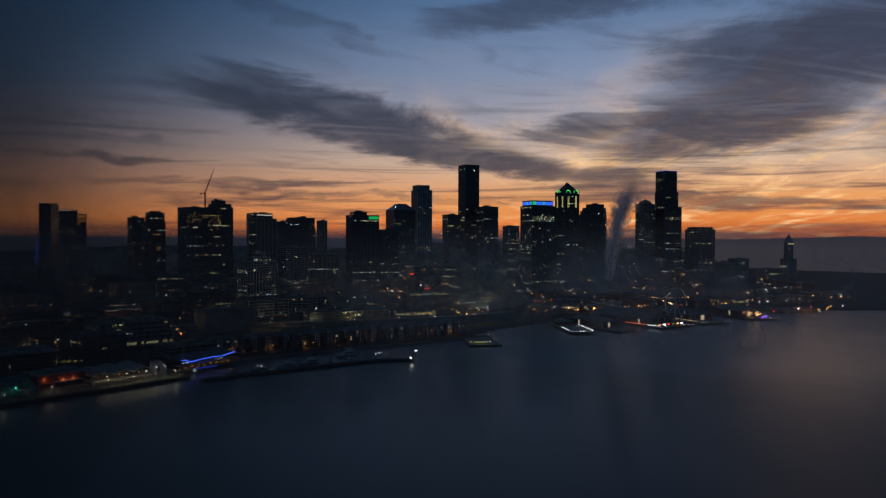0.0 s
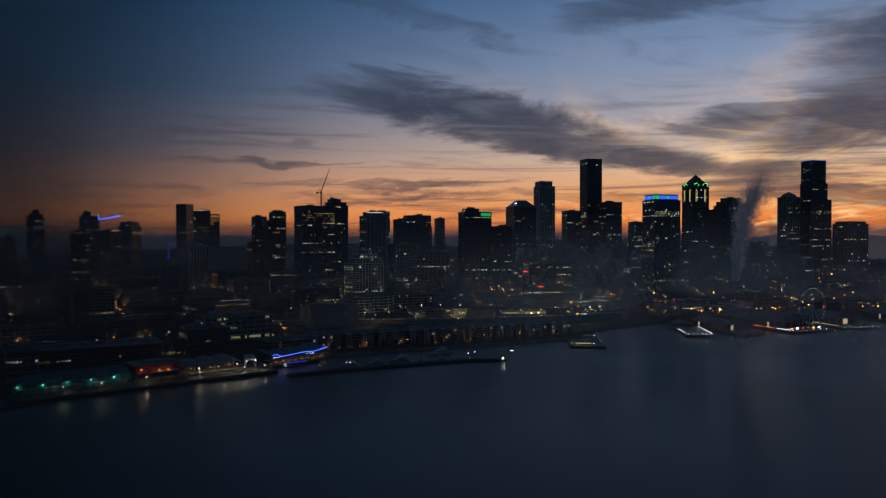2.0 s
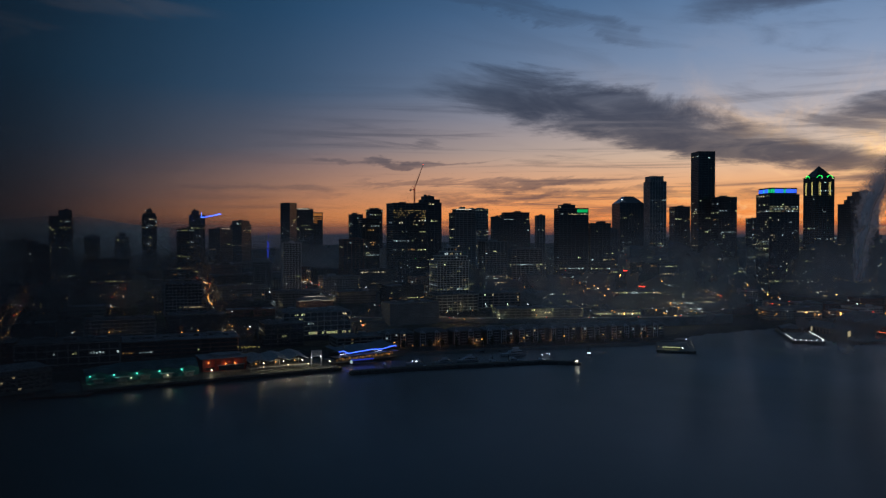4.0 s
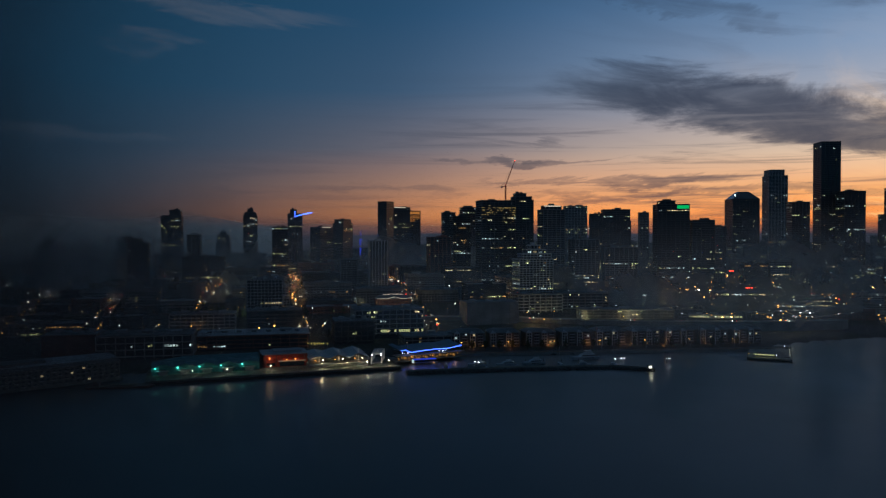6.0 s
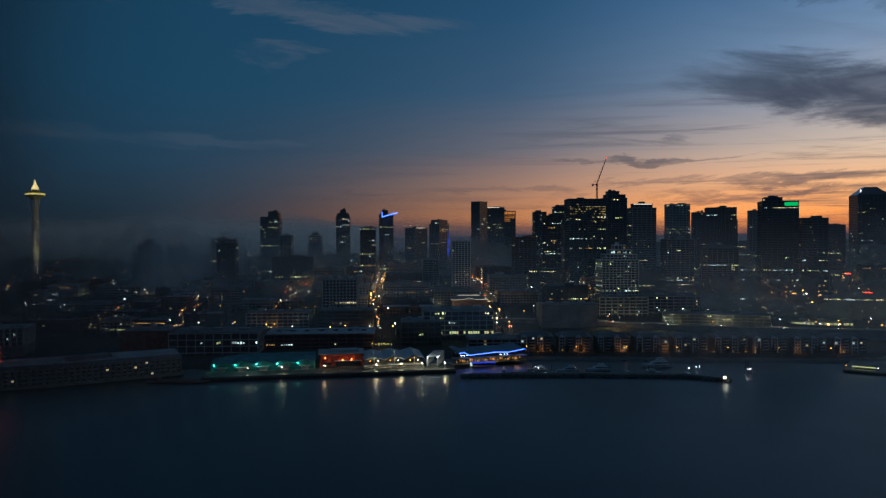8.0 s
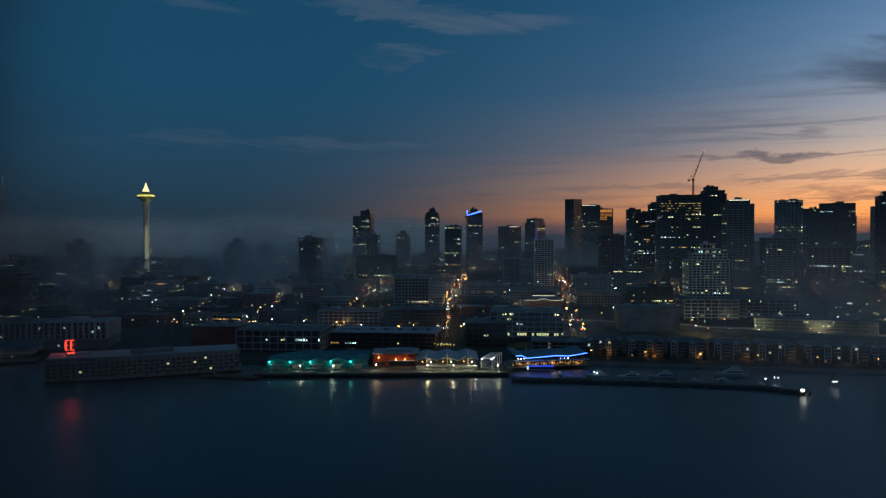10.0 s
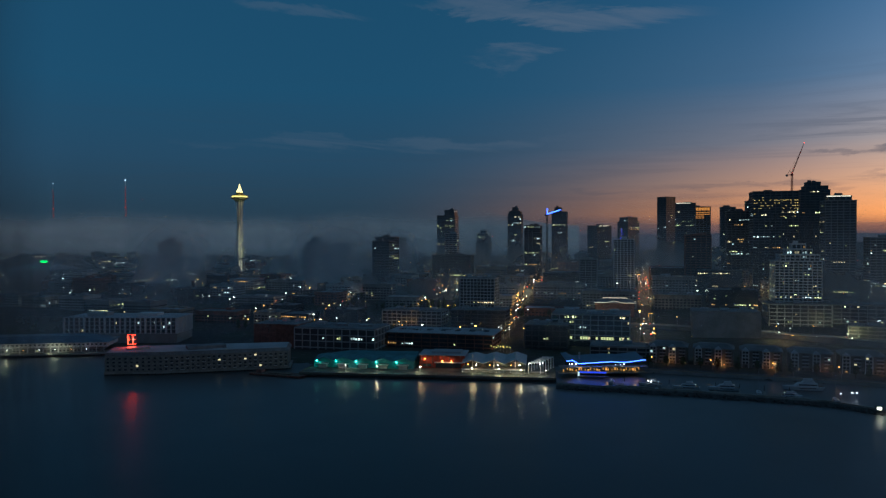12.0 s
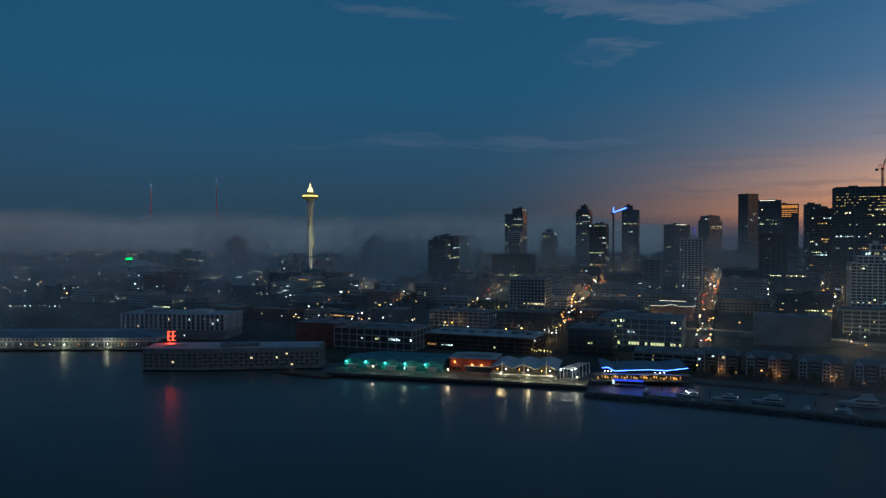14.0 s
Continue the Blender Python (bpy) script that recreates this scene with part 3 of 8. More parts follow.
def patch_material(name, w, z0, z1, dens):
    """A soft-edged clot of fog, fading out sideways and upwards."""
    mat = bpy.data.materials.new(name)
    mat.use_nodes = True
    n = Nodes(mat.node_tree)
    n.tree.nodes.clear()
    pos = n.add("ShaderNodeTexCoord").outputs["Object"]
    p = n.split(pos)
    big = n.noise(pos, 0.02, 5.0, 0.55, 0.4)
    side = n.m("ADD", n.m("ABSOLUTE", p[0]), n.m("MULTIPLY", n.m("SUBTRACT", big, 0.5), w * 0.35))
    up = n.m("ADD", p[2], n.m("MULTIPLY", n.m("SUBTRACT", big, 0.5), 50.0))
    a = n.m("MULTIPLY", n.m("MULTIPLY", n.step(side, w * 0.46, w * 0.16), n.step(up, z1 - 12, z1 - 65)), n.m("MULTIPLY", n.step(p[2], z0, z0 + 25), dens))
    d = n.add("ShaderNodeBsdfDiffuse")
    d.inputs[0].default_value = (0.72, 0.80, 0.82, 1)
    x = n.add("ShaderNodeMixShader")
    n.put(x.inputs[0], a)
    n.tree.links.new(n.add("ShaderNodeBsdfTransparent").outputs[0], x.inputs[1])
    n.tree.links.new(d.outputs[0], x.inputs[2])
    n.tree.links.new(x.outputs[0], n.add("ShaderNodeOutputMaterial").inputs[0])
    return mat


def fog_patch(x, y, rot, w, z0, z1, dens):
    g = Geo()
    for i in range(7):
        a = -1 + i / 3
        for z in (z0, (z0 + z1) / 2, z1):
            g.v.append((a * w / 2, 14 * a * a, z))
    g.f = [(i * 3 + j, i * 3 + 3 + j, i * 3 + 4 + j, i * 3 + 1 + j) for i in range(6) for j in range(2)]
    solid("fog_patch", g, patch_material("fog_clot", w, z0, z1, dens), "grey fog clinging round the apartment towers", "fog", kind="structure", at=pose(x, y, 0, 0, 0, rot), smooth=True)


fog_patch(30, -488, -22, 190, 15, 165, 0.72)
fog_patch(186, -376, -28, 90, 15, 160, 0.6)
fog_patch(-430, -330, 4, 460, 10, 150, 0.3)
fog_patch(-186, -345, -8, 160, 15, 165, 0.62)
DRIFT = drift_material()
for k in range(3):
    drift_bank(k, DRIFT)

# ---- towers ----
SKINS = {"glass": (GLASS, DARKM, 3.8), "blue": (GLASS_B, DARKM, 3.6), "concrete": (GLASS, CONC, 3.3), "pale": (GLASS_B, PALE, 3.3), "brick": (GLASS, BRICK, 3.4),
         "tan": (GLASS, TAN, 3.6), "bronze": (GLASS_G, DARKM, 3.8), "white": (GLASS, WHITE, 3.1)}
FOOT = []


def lit_panes(rng, sides, floors, storey, z0, frac, g_list, proud=0.06):
    """Lit rooms behind single panes: whole runs on some storeys, single ones elsewhere."""
    for (ax, ay, bx, by) in sides:
        length = math.hypot(bx - ax, by - ay)
        cols = max(2, int(length / 2.5))
        ux, uy = (bx - ax) / length, (by - ay) / length
        ox, oy = uy * proud, -ux * proud
        for k in range(floors):
            busy = frac * (8.0 if rng.random() < 0.10 else 0.3)
            run = None
            for c in range(cols):
                p = min(0.7, 0.12 + busy * 3) if run is not None else busy
                if rng.random() < p:
                    run = rng.choices(range(len(g_list)), (4, 5, 5, 1)[:len(g_list)])[0] if run is None else run
                    a, b = length * (c + rng.uniform(0.08, 0.24)) / cols, length * (c + rng.uniform(0.72, 0.92)) / cols
                    z = z0 + k * storey + 0.35 * storey
                    zt = z + rng.uniform(0.26, 0.44) * storey
                    g_list[run].quad((ax + ux * a + ox, ay + uy * a + oy, z), (ax + ux * b + ox, ay + uy * b + oy, z),
                                     (ax + ux * b + ox, ay + uy * b + oy, zt), (ax + ux * a + ox, ay + uy * a + oy, zt))
                else:
                    run = None


LITS = [LIT_W, LIT_Y, LIT_C, LIT_O]
LIT_NAMES = ["lit_window", "lit_window", "lit_window", "lit_window"]


def tower(name, label, x, y, top, w, d, rot=GRID, skin="glass", lit=0.05, tiers=None, units=2, bay=7.0, category="tower", sink=3.0):
    """An office or apartment tower: a glazed shaft (or several tiers), spandrels at every floor, piers, a parapet and plant on the roof."""
    rng = random.Random(int(x * 7 + y * 13))
    glass, frame_mat, storey = SKINS[skin]
    z0 = min(ground_z(x, y), ground_z(x + w / 2, y), ground_z(x - w / 2, y)) - sink
    root = thing(name, label, category, x, y, z0, rot)
    FOOT.append((x, y, max(w, d) * 0.6))
    lits = [Geo() for _ in LITS]
    low = 0.0
    near = math.hypot(x - EYE[0], y - EYE[1]) < 900
    for tw, td, tz, ox, oy in (tiers or [(w, d, top, 0.0, 0.0)]):
        hi = tz - z0
        floors = max(1, int((hi - low) / storey))
        st = (hi - low) / floors
        x0, x1, y0, y1 = ox - tw / 2, ox + tw / 2, oy - td / 2, oy + td / 2
        shaft = part("shaft", Geo().box(x0, x1, y0, y1, low, hi), glass, root)
        e = 0.28
        ring = Geo().box(x0 - e, x1 + e, y0 - e, y0 + 0.3, 0, st * 0.3).box(x0 - e, x1 + e, y1 - 0.3, y1 + e, 0, st * 0.3)
        ring.box(x0 - e, x0 + 0.3, y0 + 0.3, y1 - 0.3, 0, st * 0.3).box(x1 - 0.3, x1 + e, y0 + 0.3, y1 - 0.3, 0, st * 0.3)
        nx, ny = max(2, round(tw / bay)), max(2, round(td / bay))
        spots = [(x0 + tw * i / nx, yy) for i in range(nx + 1) for yy in (y0, y1)] + [(xx, y0 + td * j / ny) for j in range(1, ny) for xx in (x0, x1)]
        if near:
            me = ring.mesh("spandrel", frame_mat)
            for k in range(floors):
                if low + (k + 1) * st > 6:
                    part("spandrel", me, frame_mat, root, at=(0, 0, low + k * st))
            pier = Geo().cbox(0, 0, low, 0.9, 0.9, hi - low).mesh("pier", frame_mat)
            for px, py in spots:
                part("pier", pier, frame_mat, root, at=(px, py, 0))
        else:
            many, cols = Geo(), Geo()
            for k in range(floors):
                b = len(many.v)
                many.v += [(vx, vy, vz + low + k * st) for vx, vy, vz in ring.v]
                many.f += [tuple(b + i for i in f) for f in ring.f]
            for px, py in spots:
                cols.cbox(px, py, low, 0.9, 0.9, hi - low)
            part("spandrel", many, frame_mat, root, kind="stuff")
            part("pier", cols, frame_mat, root, kind="stuff")
        t = 0.6
        roof = part("roof", Geo().box(x0 + 0.3, x1 - 0.3, y0 + 0.3, y1 - 0.3, hi, hi + 0.25), ROOF, root)
        part("parapet", Geo().box(x0 - t, x1 + t, y0 - t, y0 + 0.2, hi, hi + 1.3).box(x0 - t, x1 + t, y1 - 0.2, y1 + t, hi, hi + 1.3)
             .box(x0 - t, x0 + 0.2, y0 + 0.2, y1 - 0.2, hi, hi + 1.3).box(x1 - 0.2, x1 + t, y0 + 0.2, y1 - 0.2, hi, hi + 1.3), frame_mat, roof)
        if lit:
            lit_panes(rng, [(x0, y0, x1, y0), (x1, y0, x1, y1), (x1, y1, x0, y1), (x0, y1, x0, y0)], floors, st, low, lit, lits)
        low = hi
    for k in range(units):
        sx, sy = tw * rng.uniform(0.18, 0.34), td * rng.uniform(0.2, 0.4)
        cx, cy = ox + (tw - sx) * rng.uniform(-0.32, 0.32), oy + (td - sy) * rng.uniform(-0.32, 0.32)
        part("plant_room", Geo().cbox(cx, cy, hi + 0.25 + 0.004 * k, sx, sy, rng.uniform(2.2, 4.5)), frame_mat, roof)
    for g, mat, nm in zip(lits, LITS, LIT_NAMES):
        if g.f:
            part(nm, g, mat, shaft, kind="stuff")
    root["roof_z"], root["deep"] = hi, td
    return root


def block(label, x, y, w, d, h, rot, wall, lit=0.04, group="", category="building", name="building", rng=None):
    """A low city building: walls, a recessed strip of panes at each floor, parapet and roof units."""
    rng = rng or random.Random(int(x * 3 + y * 5))
    z0 = min(ground_z(x, y), ground_z(x + w / 2, y), ground_z(x - w / 2, y)) - 4.0
    h += 4.0
    root = thing(name, label, category, x, y, z0, rot, group)
    walls = part("wall", Geo().box(-w / 2, w / 2, -d / 2, d / 2, 0, h), wall, root)
    roof = part("roof", Geo().box(-w / 2 + 0.15, w / 2 - 0.15, -d / 2 + 0.15, d / 2 - 0.15, h, h + 0.2), rng.choice((ROOF, ROOF, ROOFP)), root)
    t = 0.35
    X, Y = w / 2, d / 2
    part("parapet", Geo().box(-X - t, X + t, -Y - t, -Y + 0.1, h - 0.5, h + 0.9).box(-X - t, X + t, Y - 0.1, Y + t, h - 0.5, h + 0.9)
         .box(-X - t, -X + 0.1, -Y + 0.1, Y - 0.1, h - 0.5, h + 0.9).box(X - 0.1, X + t, -Y + 0.1, Y - 0.1, h - 0.5, h + 0.9), wall, roof)
    st = 3.4
    floors = int((h - 4.5) / st)
    e = 0.06
    strip = Geo()
    for s in (-1, 1):
        n = max(2, int(w / 4.2))
        for i in range(n):
            a, b = -X + w * (i + 0.18) / n, -X + w * (i + 0.82) / n
            strip.box(a, b, min(s * Y, s * (Y + e)), max(s * Y, s * (Y + e)), 0, 1.7)
        n = max(2, int(d / 4.2))
        for i in range(n):
            a, b = -Y + d * (i + 0.18) / n, -Y + d * (i + 0.82) / n
            strip.box(min(s * X, s * (X + e)), max(s * X, s * (X + e)), a, b, 0, 1.7)
    panes = Geo()
    for k in range(floors):
        b = len(panes.v)
        panes.v += [(vx, vy, vz + 4.6 + k * st) for vx, vy, vz in strip.v]
        panes.f += [tuple(b + i for i in f) for f in strip.f]
    if panes.f:
        part("window", panes, GLASS, walls, kind="stuff")
    for k in range(rng.randint(1, 3)):
        sx, sy = w * rng.uniform(0.1, 0.25), d * rng.uniform(0.12, 0.3)
        part("rooftop_unit", Geo().cbox(rng.uniform(-0.3, 0.3) * w, rng.uniform(-0.3, 0.3) * d, h + 0.2 + 0.005 * k, sx, sy, rng.uniform(1.4, 3.2)), rng.choice((STEEL, wall, ROOF)), roof)
    glows = random.Random(int(x * 11 + y * 3)).sample(LITS, 2)
    lits = [Geo(), Geo()]
    lit_panes(rng, [(-X, -Y, X, -Y), (X, -Y, X, Y), (X, Y, -X, Y), (-X, Y, -X, -Y)], floors, st, 3.6, lit, lits, 0.12)
    for g, mat in zip(lits, glows):
        if g.f:
            part("lit_window", g, mat, walls, kind="stuff")
    FOOT.append((x, y, max(w, d) * 0.6))
    return root


DT = -60.0
# the uptown and shoreline towers, north to south
tower("tower", "pair of joined dark glass apartment towers with lit crown", 378, -196, 171, 37, 30, GRID, "blue", 0.05, [(37, 30, 160, 0, 0), (20, 28, 171, 7, 0)])
tower("tower", "slim concrete tower with pale unfinished upper floors", 345, -391, 127, 23, 23, GRID, "pale", 0.04, [(23, 23, 108, 0, 0), (21, 21, 122, 0, 0), (10, 10, 128, 0, 0)])
tower("tower", "slender dark apartment tower with stepped top", 439, -353, 171, 25, 25, GRID, "blue", 0.035, [(25, 25, 160, 0, 0), (21, 21, 165, 0, 0), (10, 12, 172, 0, 0)])
tower("tower", "dark glass tower with scattered white lit rooms", 371, -507, 135, 26, 26, GRID, "glass", 0.12)
TOWER_BLUE = tower("tower", "dark tower under construction beside a blue-lit crane", 502, -408, 163, 27, 27, GRID, "blue", 0.05, [(27, 27, 163, 0, 0), (12, 12, 171, -3, 0)])
tower("tower", "plain black box office tower with roof lights", 700, -288, 140, 39, 31, 0, "glass", 0.01)
tower("tower", "grey tower with broad stepped roof", 840, -225, 157, 32, 32, 0, "glass", 0.03, [(34, 34, 152, 0, 0), (28, 28, 161, 0, 0)])
tower("apartment_tower", "pale apartment tower with white balcony slabs", 383, -714, 112, 28, 17, GRID, "white", 0.04, bay=5)
tower("tower", "black windowless-looking tower with flat top", 742, -440, 195, 24, 24, 0, "glass", 0.015, units=0)
tower("tower", "broad dark glass tower with lit roof edge", 792, -438, 184, 44, 34, GRID, "glass", 0.05)
tower("tower", "bronze glass tower with glowing amber upper panes", 856, -424, 178, 36, 34, GRID, "bronze", 0.01)
tower("tower", "slim dark tower with a white corner light", 658, -662, 165, 22, 22, GRID, "glass", 0.05)
tower("office_tower", "black office tower with yellow lit upper floors", 564, -822, 179, 59, 36, GRID, "glass", 0.04, units=1)
tower("tower", "dark stepped tower under a red crane", 656, -818, 193, 36, 31, GRID, "glass", 0.03, [(40, 34, 184, 0, 0), (30, 28, 190, 3, 0), (18, 18, 196, 0, 0)])
tower("apartment_tower", "pale stepped apartment tower with many lit windows", 394, -981, 106, 48, 29, GRID, "white", 0.2, [(48, 29, 88, 0, 0), (40, 25, 95, 2, 0), (26, 20, 101, 2, 0), (14, 12, 107, 2, 0)], bay=5)
tower("tower", "dark apartment tower with lit roof edge", 526, -944, 164, 35, 25, GRID, "concrete", 0.03, [(35, 25, 160, 0, 0), (26, 18, 166, 0, 0)])
tower("tower", "pale grey tower with plain flat top", 938, -798, 183, 46, 44, DT, "pale", 0.04)
tower("office_tower", "dark slab tower with a few lit rooms", 912, -898, 173, 53, 32, DT, "glass", 0.04, [(56, 34, 150, 0, 0), (53, 32, 173, 0, 0)])
tower("tower", "small dark tower with blue roof light", 878, -870, 164, 23, 23, DT, "glass", 0.05)
tower("tower", "slim square dark tower", 1027, -916, 170, 19, 19, DT, "concrete", 0.03)
TOWER_GREEN = tower("tower", "dark tower with green lit roof sign", 720, -1070, 172, 52, 36, DT, "glass", 0.03, [(52, 36, 172, 0, 0), (24, 24, 178, -8, 0)])
tower("tower", "dark mid-height tower with scattered lit rooms", 747, -1113, 146, 36, 25, DT, "glass", 0.07)
DOME = tower("office_tower", "dark office tower with chamfered domed top", 1248, -1067, 203, 58, 58, DT, "blue", 0.02, units=0)
tower("office_tower", "tall pale-edged tower with stepped top", 1460, -1098, 283, 44, 44, DT, "pale", 0.02, [(45, 45, 269, 0, 0), (35, 39, 283, -2, 0)], units=0)
tower("tower", "dark block tower beside the tallest shaft", 1045, -1214, 185, 33, 27, DT, "glass", 0.05)
tower("office_tower", "tallest slender black glass shaft with flat top", 1186, -1246, 312, 38, 38, DT, "glass", 0.025, units=0)
tower("office_tower", "dark tower shoulder beside the tallest shaft", 1149, -1293, 208, 40, 37, DT, "glass", 0.035)
RUSS = tower("office_tower", "office tower with many lit floors and blue lit crown", 870, -1402, 196, 54, 44, DT, "glass", 0.13, [(54, 44, 196, 0, 0), (48, 38, 207, 0, 0)], units=0)
WAMU = tower("office_tower", "dark postmodern tower with green lit gabled crown", 987, -1471, 233, 37, 37, DT, "bronze", 0.05, units=0)
tower("office_tower", "broad black slab tower with lit roof line", 1231, -1553, 192, 57, 45, DT, "glass", 0.015)
tower("office_tower", "dark stepped office tower", 1329, -1573, 223, 44, 35, DT, "glass", 0.02, [(54, 40, 205, -6, 0), (48, 36, 214, -3, 0), (34, 30, 223, 0, 0)])
MUNI = tower("office_tower", "grey tower with rounded gable top", 1410, -1718, 228, 36, 36, DT, "tan", 0.03, units=0)
tower("office_tower", "tallest black tower in tiers with blue roof rim", 1429, -1778, 318, 60, 54, DT, "glass", 0.03, [(60, 54, 221, 0, 0), (46, 40, 262, 4, 3), (41, 37, 318, 0, 0)], units=0)
tower("office_tower", "broad dark tower with chamfered top edges", 1080, -1779, 154, 50, 40, DT, "tan", 0.05, [(50, 40, 154, 0, 0), (42, 34, 159, 0, 0)], units=0)
tower("tower", "grey apartment tower in drifting fog", 83, -538, 110, 25, 21, GRID, "glass", 0.05)
tower("tower", "pale apartment tower faint in the fog", 195, -342, 115, 30, 30, -20, "concrete", 0.02)
tower("tower", "grey stepped apartment tower faint in the fog", 20, -426, 112, 36, 25, GRID, "concrete", 0.025, [(36, 25, 100, 0, 0), (26, 20, 108, 0, 0), (12, 10, 115, 0, 0)])
tower("tower", "light grey apartment slab faint in the fog", 51, -455, 106, 25, 17, GRID, "pale", 0.02)
tower("tower", "brown apartment tower faint in the fog", -177, -299, 111, 31, 26, 0, "tan", 0.02, [(31, 26, 108, 0, 0), (14, 14, 113, 0, 0)])
tower("tower", "dark tower behind the shoreline towers", 619, -714, 156, 33, 27, GRID, "glass", 0.03)
tower("tower", "dark tower beside the lit black office tower", 711, -672, 176, 26, 25, GRID, "glass", 0.05)
tower("tower", "dark round-cornered apartment tower with roof lamps", 133, -440, 116, 31, 25, GRID, "glass", 0.05)
tower("tower", "small dark tower with pale middle floors", 269, -410, 122, 21, 17, GRID, "pale", 0.03)
tower("tower", "dark office tower with scattered lit rooms", 557, -985, 114, 40, 26, GRID, "concrete", 0.07)
tower("tower", "dark stepped block with lit rooms", 632, -1015, 101, 52, 32, DT, "concrete", 0.06)
tower("tower", "dark tower behind the green-topped tower", 925, -1087, 138, 40, 24, DT, "glass", 0.06)
tower("tower", "distant low tower with lit roof", 1290, -1352, 165, 31, 31, DT, "glass", 0.1)
tower("apartment_block", "long dark apartment slab below the joined towers", 223, -496, 87, 62, 26, GRID, "glass", 0.03)
tower("tower", "plain grey windowless slab", 330, -700, 84, 24, 18, GRID, "concrete", 0.01)
tower("tower", "dark red-brown office tower", 470, -770, 118, 34, 28, GRID, "brick", 0.02)


# ---- low city blocks on the street grid ----
STREETS = [-900, -800, -700, -600, -500, -400, -318, -225, -118, 0, 154, 289, 395, 500]
AVENUES = [72, 165, 258, 351, 444, 537, 630, 723, 820, 920]
WALLS = [(CONC, "grey concrete"), (BRICK, "red brick"), (TAN, "tan stone"), (PALE, "pale concrete"), (GLASS, "dark glass"), (CONC, "grey concrete")]
RESERVED = []


def free(x, y, r):
    return all((x - a) ** 2 + (y - b) ** 2 > (r + c) ** 2 for a, b, c in FOOT + RESERVED)


def fill_grid(rng, place, rot, streets, avenues, heights, group, keep):
    for s0, s1 in zip(streets, streets[1:]):
        for q0, q1 in zip(avenues, avenues[1:]):
            lots = 2 if s1 - s0 > 85 else 1
            for i in range(lots):
                for j in range(2):
                    a0, a1 = s0 + 9 + (s1 - s0 - 18) * i / lots, s0 + 9 + (s1 - s0 - 18) * (i + 1) / lots
                    b0, b1 = q0 + 9 + (q1 - q0 - 18) * j / 2, q0 + 9 + (q1 - q0 - 18) * (j + 1) / 2
                    x, y = place((a0 + a1) / 2, (b0 + b1) / 2)
                    w, d = a1 - a0 - rng.uniform(1, 6), b1 - b0 - rng.uniform(1, 5)
                    if rng.random() > keep or inland(x, y) < 55 or not free(x, y, max(w, d) * 0.45):
                        continue
                    lo, hi = heights(x, y)
                    h = rng.uniform(lo, hi)
                    wall, word = rng.choice(WALLS)
                    size = "low" if h < 13 else ("mid-rise" if h < 32 else "tall")
                    block(f"{size} {word} city building on a sloping street", x, y, w, d, h, rot, wall, rng.choice((0.015, 0.03, 0.06)), group, rng=rng)


def far_fill(rng, place, rot, streets, avenues, span, keep, label):
    """Far low blocks that no view lets one tell apart: one object."""
    walls, roofs, lits = Geo(), Geo(), [Geo() for _ in LITS]
    c, k = math.cos(radians(rot)), math.sin(radians(rot))
    for s0, s1 in zip(streets, streets[1:]):
        for q0, q1 in zip(avenues, avenues[1:]):
            for i in range(2):
                for j in range(2):
                    w, d = (s1 - s0 - 18) / 2 - rng.uniform(1, 8), (q1 - q0 - 18) / 2 - rng.uniform(1, 8)
                    x, y = place(s0 + 9 + (s1 - s0 - 18) * (i + 0.5) / 2, q0 + 9 + (q1 - q0 - 18) * (j + 0.5) / 2)
                    if rng.random() > keep or inland(x, y) < 60 or not free(x, y, max(w, d) * 0.45):
                        continue
                    z0, h = ground_z(x, y) - 4, rng.uniform(*span) + 4

                    def at(px, py):
                        return x + c * px - k * py, y + k * px + c * py

                    ring = [at(-w / 2, -d / 2), at(w / 2, -d / 2), at(w / 2, d / 2), at(-w / 2, d / 2)]
                    walls.prism(ring, z0, z0 + h)
                    roofs.prism([at(-w * 0.2, -d * 0.2), at(w * 0.15, -d * 0.2), at(w * 0.15, d * 0.2), at(-w * 0.2, d * 0.2)], z0 + h, z0 + h + rng.uniform(1.5, 3))
                    sides = [(*ring[m], *ring[(m + 1) % 4]) for m in range(4)]
                    lit_panes(rng, sides, int(h / 3.4) - 1, 3.4, z0 + 3.6, rng.choice((0.02, 0.05, 0.09)), lits, 0.1)
    root = thing("far_buildings", label, "buildings", 0, 0, 0, kind="stuff")
    part("walls", walls, CONC, root, kind="stuff")
    part("roof_units", roofs, ROOF, root, kind="stuff")
    for g, mat in zip(lits, LITS):
        if g.f:
            part("lit_windows", g, mat, root, kind="stuff")



